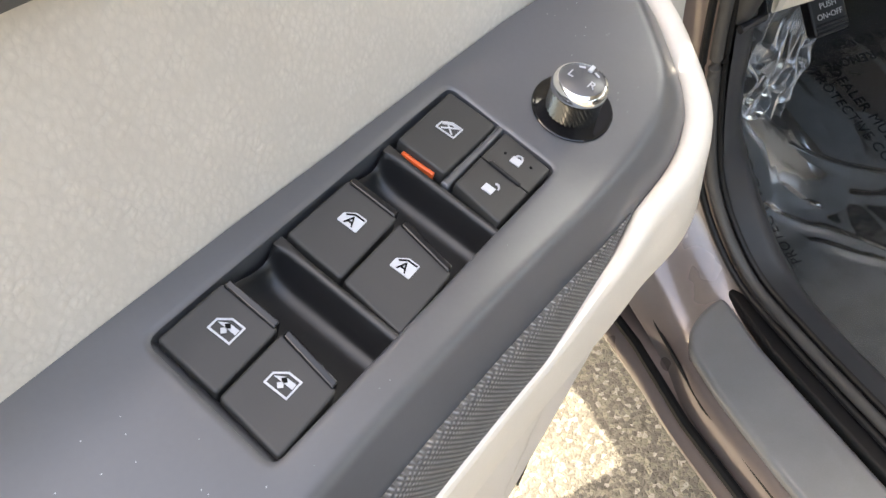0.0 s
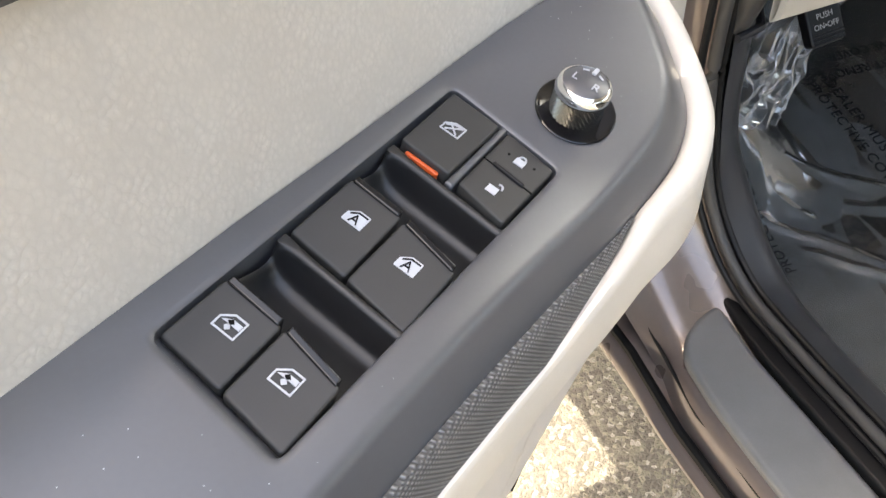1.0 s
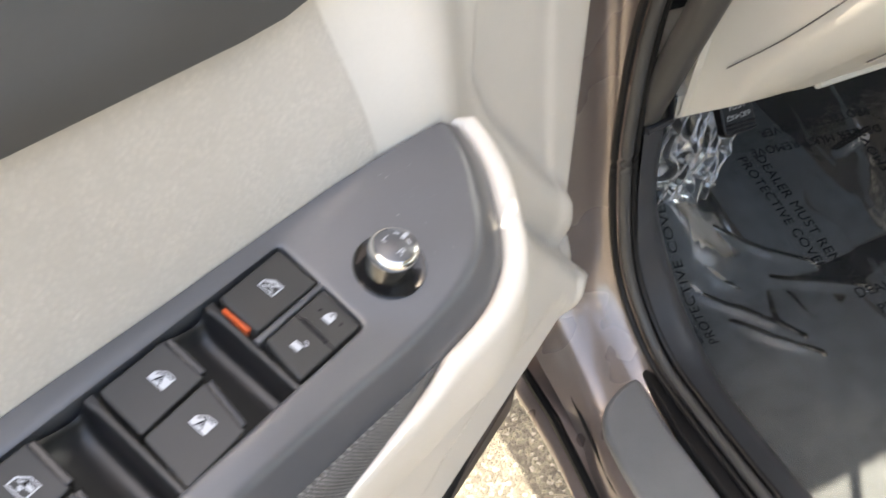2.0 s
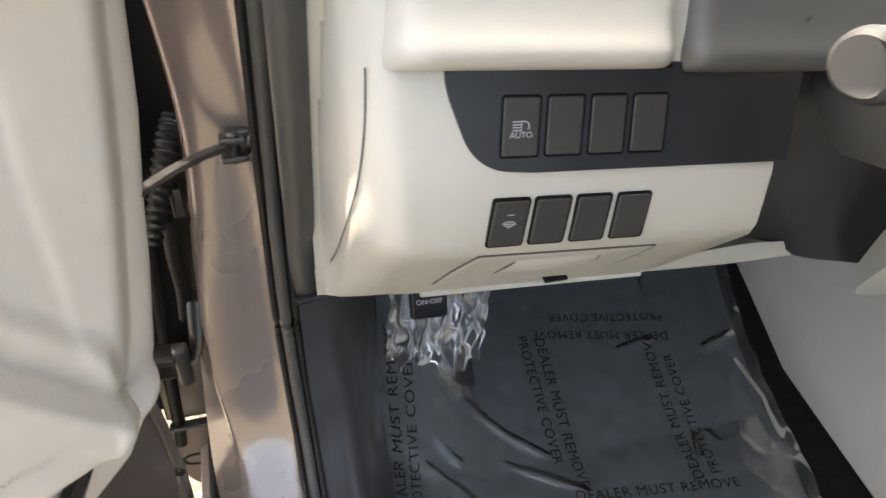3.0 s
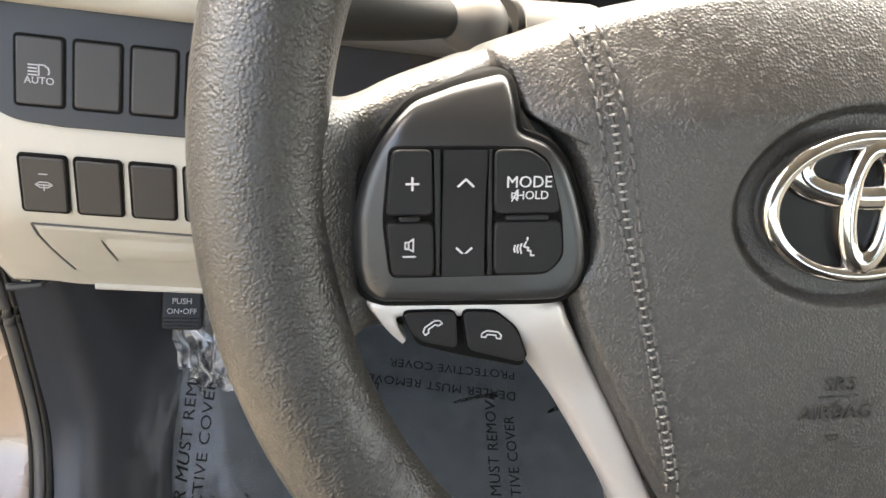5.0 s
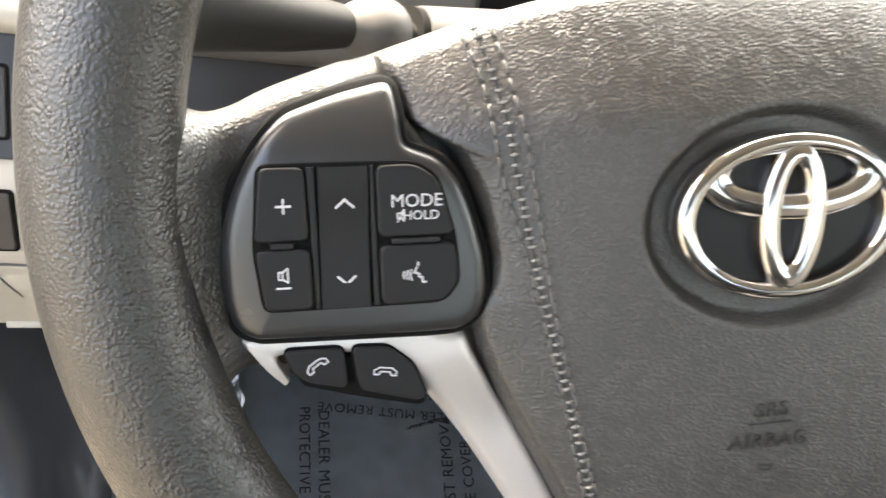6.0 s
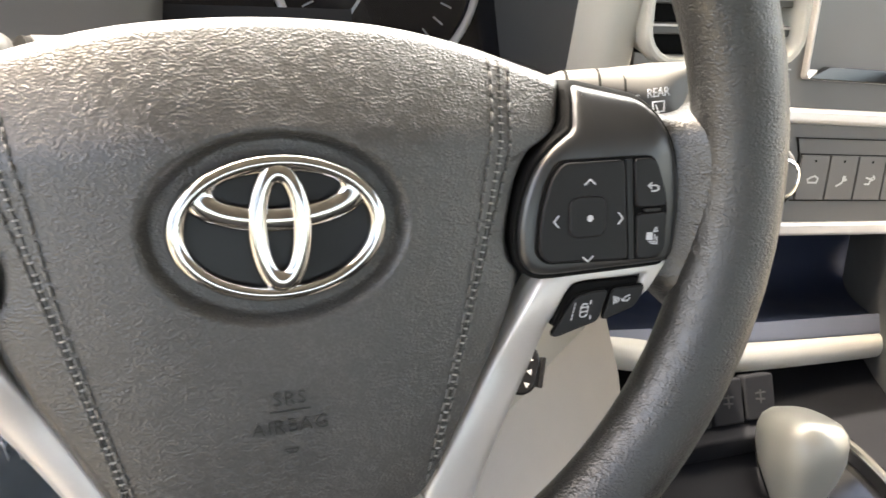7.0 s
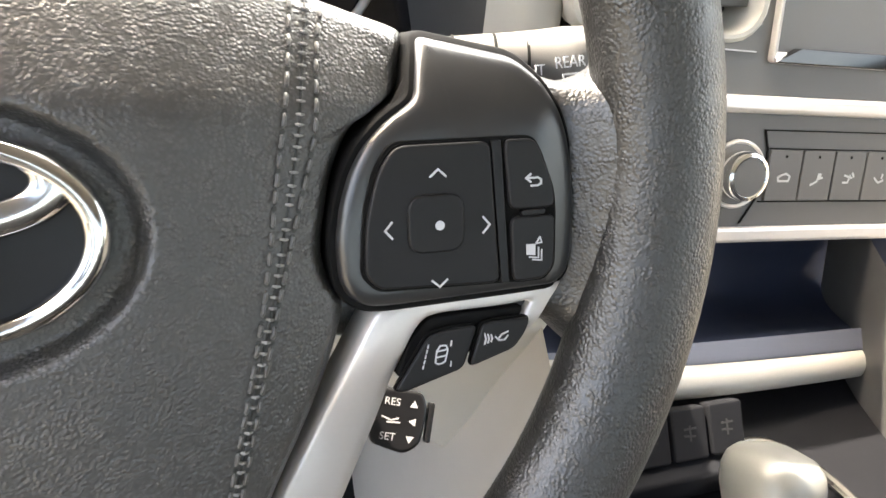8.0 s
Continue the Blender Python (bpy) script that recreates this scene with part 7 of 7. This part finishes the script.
part("liner", between([[cs(-0.175, -0.2265, -0.002), cs(-0.06, -0.2255, 0.004), cs(0.15, -0.2230, 0.004), cs(0.42, -0.2190, -0.004)], [cs(-0.175, -0.2400, 0.006), cs(-0.06, -0.2390, 0.010), cs(0.15, -0.2385, 0.010), cs(0.42, -0.2370, 0.004)], [cs(-0.175, -0.2440, 0.006), cs(-0.06, -0.2430, 0.010), cs(0.15, -0.2420, 0.010), cs(0.42, -0.2400, 0.004)]], 10), LINER, shelf, "blue-grey rubber edge")
lip_rows = []
for dv, z in ((-0.241, -0.004), (-0.243, 0.012), (-0.250, 0.017), (-0.258, 0.017), (-0.266, 0.012), (-0.270, 0.002), (-0.272, -0.03)):
    lip_rows.append([cs(-0.175, dv + 0.012, z - 0.006), cs(-0.14, dv + 0.008, z + 0.006), cs(-0.06, dv, z + 0.008), cs(0.15, dv, z), cs(0.42, dv + 0.006, z - 0.02)])
part("lip", between(lip_rows, 10), CREAM, shelf, "cream padded lip")
part("clip", box(0, 0.009, 0, 0.006, 0, 0.012, 0.001), BLACK, shelf, "small black clip", m=CS @ Matrix.Translation((-0.031, -0.212, -0.02)))

# ---- console below the shelf ----
con = thing("console", "dark grey centre console under the shelf", "console", (0.42, 0.15, 0.6))
part("side", between([[(0.305, 0.40, 0.88), (0.295, 0.52, 0.66), (0.264, 0.74, 0.398)], [(0.296, 0.22, 0.86), (0.288, 0.28, 0.62), (0.243, 0.39, 0.396)], [(0.285, 0.0, 0.72), (0.272, 0.0, 0.55), (0.232, 0.0, 0.394)], [(0.285, -0.6, 0.70), (0.272, -0.6, 0.55), (0.232, -0.6, 0.394)]], 8), SIDE, con, "warm pale grey console side", angle=60)
part("recess_side", between([[(0.297, 0.245, 0.80), (0.297, 0.245, 0.72)], [(0.32, 0.33, 0.80), (0.32, 0.30, 0.72)], [(0.33, 0.42, 0.80), (0.33, 0.36, 0.72)]], 6), DARK_TRIM, con, "dark curved side of the recess")
part("floor", between([[(0.308, 0.36, 0.76), (0.80, 0.36, 0.76)], [(0.304, 0.26, 0.745), (0.80, 0.26, 0.745)], [(0.300, 0.17, 0.735), (0.80, 0.17, 0.735)], [(0.285, 0.0, 0.715), (0.80, 0.0, 0.715)], [(0.285, -0.6, 0.70), (0.80, -0.6, 0.70)]], 6), RECESS, con)
part("recess_back", between([[(0.308, 0.36, 0.75), (0.80, 0.36, 0.75)], [(0.308, 0.40, 0.90), (0.80, 0.40, 0.90)]], 6), BLACK, con)
for q in range(4):
    KB = frame_of((0.346 + 0.034 * q, 0.172, 0.779), (1, 0, -0.02), (0, -0.80, 0.60))
    b = part("console_switch", slab(rrect(0.0312, 0.040, 0.003), -0.012, 0.0, 0.002), RECESS, con, "black console switch with a faint symbol", m=KB)
    part("symbol", ribbon([[(-0.005, 0.004), (0.005, 0.004)], [(-0.005, -0.001), (0.004, -0.002)], [(0.0, 0.006), (0.0, -0.005)]], 0.0016), STALK, b, m=KB, flat=True)
part("switch_tray", box(0.30, 0.475, 0.148, 0.200, 0.735, 0.758, 0.004), RECESS, con)
part("right_wing", between([[(0.68, 0.36, 0.88), (0.665, 0.30, 0.72)], [(0.625, 0.25, 0.875), (0.63, 0.20, 0.72)], [(0.600, 0.17, 0.86), (0.625, 0.10, 0.72)], [(0.604, 0.155, 0.86), (0.635, 0.08, 0.72)]], 8), GREY, con, "grey console wing")
part("wing_edge", tube(spline([(0.600, 0.172, 0.872), (0.601, 0.165, 0.82), (0.610, 0.14, 0.77), (0.640, 0.08, 0.715)], 6), 0.0032, 8), SILVER, con, "thin bright edge")
part("gate_ring", tube([(0.474 + 0.061 * math.cos(a), 0.055 + 0.115 * math.sin(a), 0.738 + 0.02 * math.sin(a)) for a in [2 * math.pi * q / 64 for q in range(64)]], 0.0042, 8, closed=True), CHROME, con, "chrome ring round the selector")
bm = bmesh.new()
loft(bm, [[Vector((0.474 + k * 0.061 * math.cos(a), 0.055 + k * 0.115 * math.sin(a), z + 0.02 * k * math.sin(a))) for a in [2 * math.pi * q / 48 for q in range(48)]] for k, z in ((1.0, 0.736), (0.9, 0.728), (0.4, 0.728))], cap1=True)
part("gate", bm, GLOSS, con, "gloss black selector gate")

sel = thing("gear_selector", "satin grey gear selector knob on its lever", "gear selector", (0.42, 0.08, 0.75))
SK = Matrix.Translation((0.4165, 0.088, 0.798)) @ Matrix.Rotation(radians(-24), 4, "X") @ Matrix.Rotation(radians(10), 4, "Y") @ Matrix.Scale(0.88, 4)
rings = []
for z, wx, wy, oy in ((-0.060, 0.012, 0.012, 0.0), (-0.046, 0.015, 0.016, 0.0), (-0.030, 0.022, 0.024, 0.0), (-0.012, 0.029, 0.032, 0.002), (0.006, 0.033, 0.037, 0.003), (0.020, 0.0335, 0.0375, 0.004), (0.030, 0.031, 0.035, 0.004), (0.0365, 0.026, 0.029, 0.004), (0.040, 0.018, 0.020, 0.004), (0.0415, 0.008, 0.009, 0.004)):
    rings.append([Vector((math.copysign(abs(math.cos(a)) ** 0.75, math.cos(a)) * wx, math.copysign(abs(math.sin(a)) ** 0.75, math.sin(a)) * wy + oy, z)) for a in [2 * math.pi * q / 40 for q in range(40)]])
bm = bmesh.new()
loft(bm, rings, cap0=True, cap1=True)
part("knob", bm, KNOBGREY, sel, m=SK, angle=80)
part("lever", tube([SK @ Vector((0, 0, -0.055)), SK @ Vector((0, 0, -0.10))], 0.008, 12), CHROME, sel)
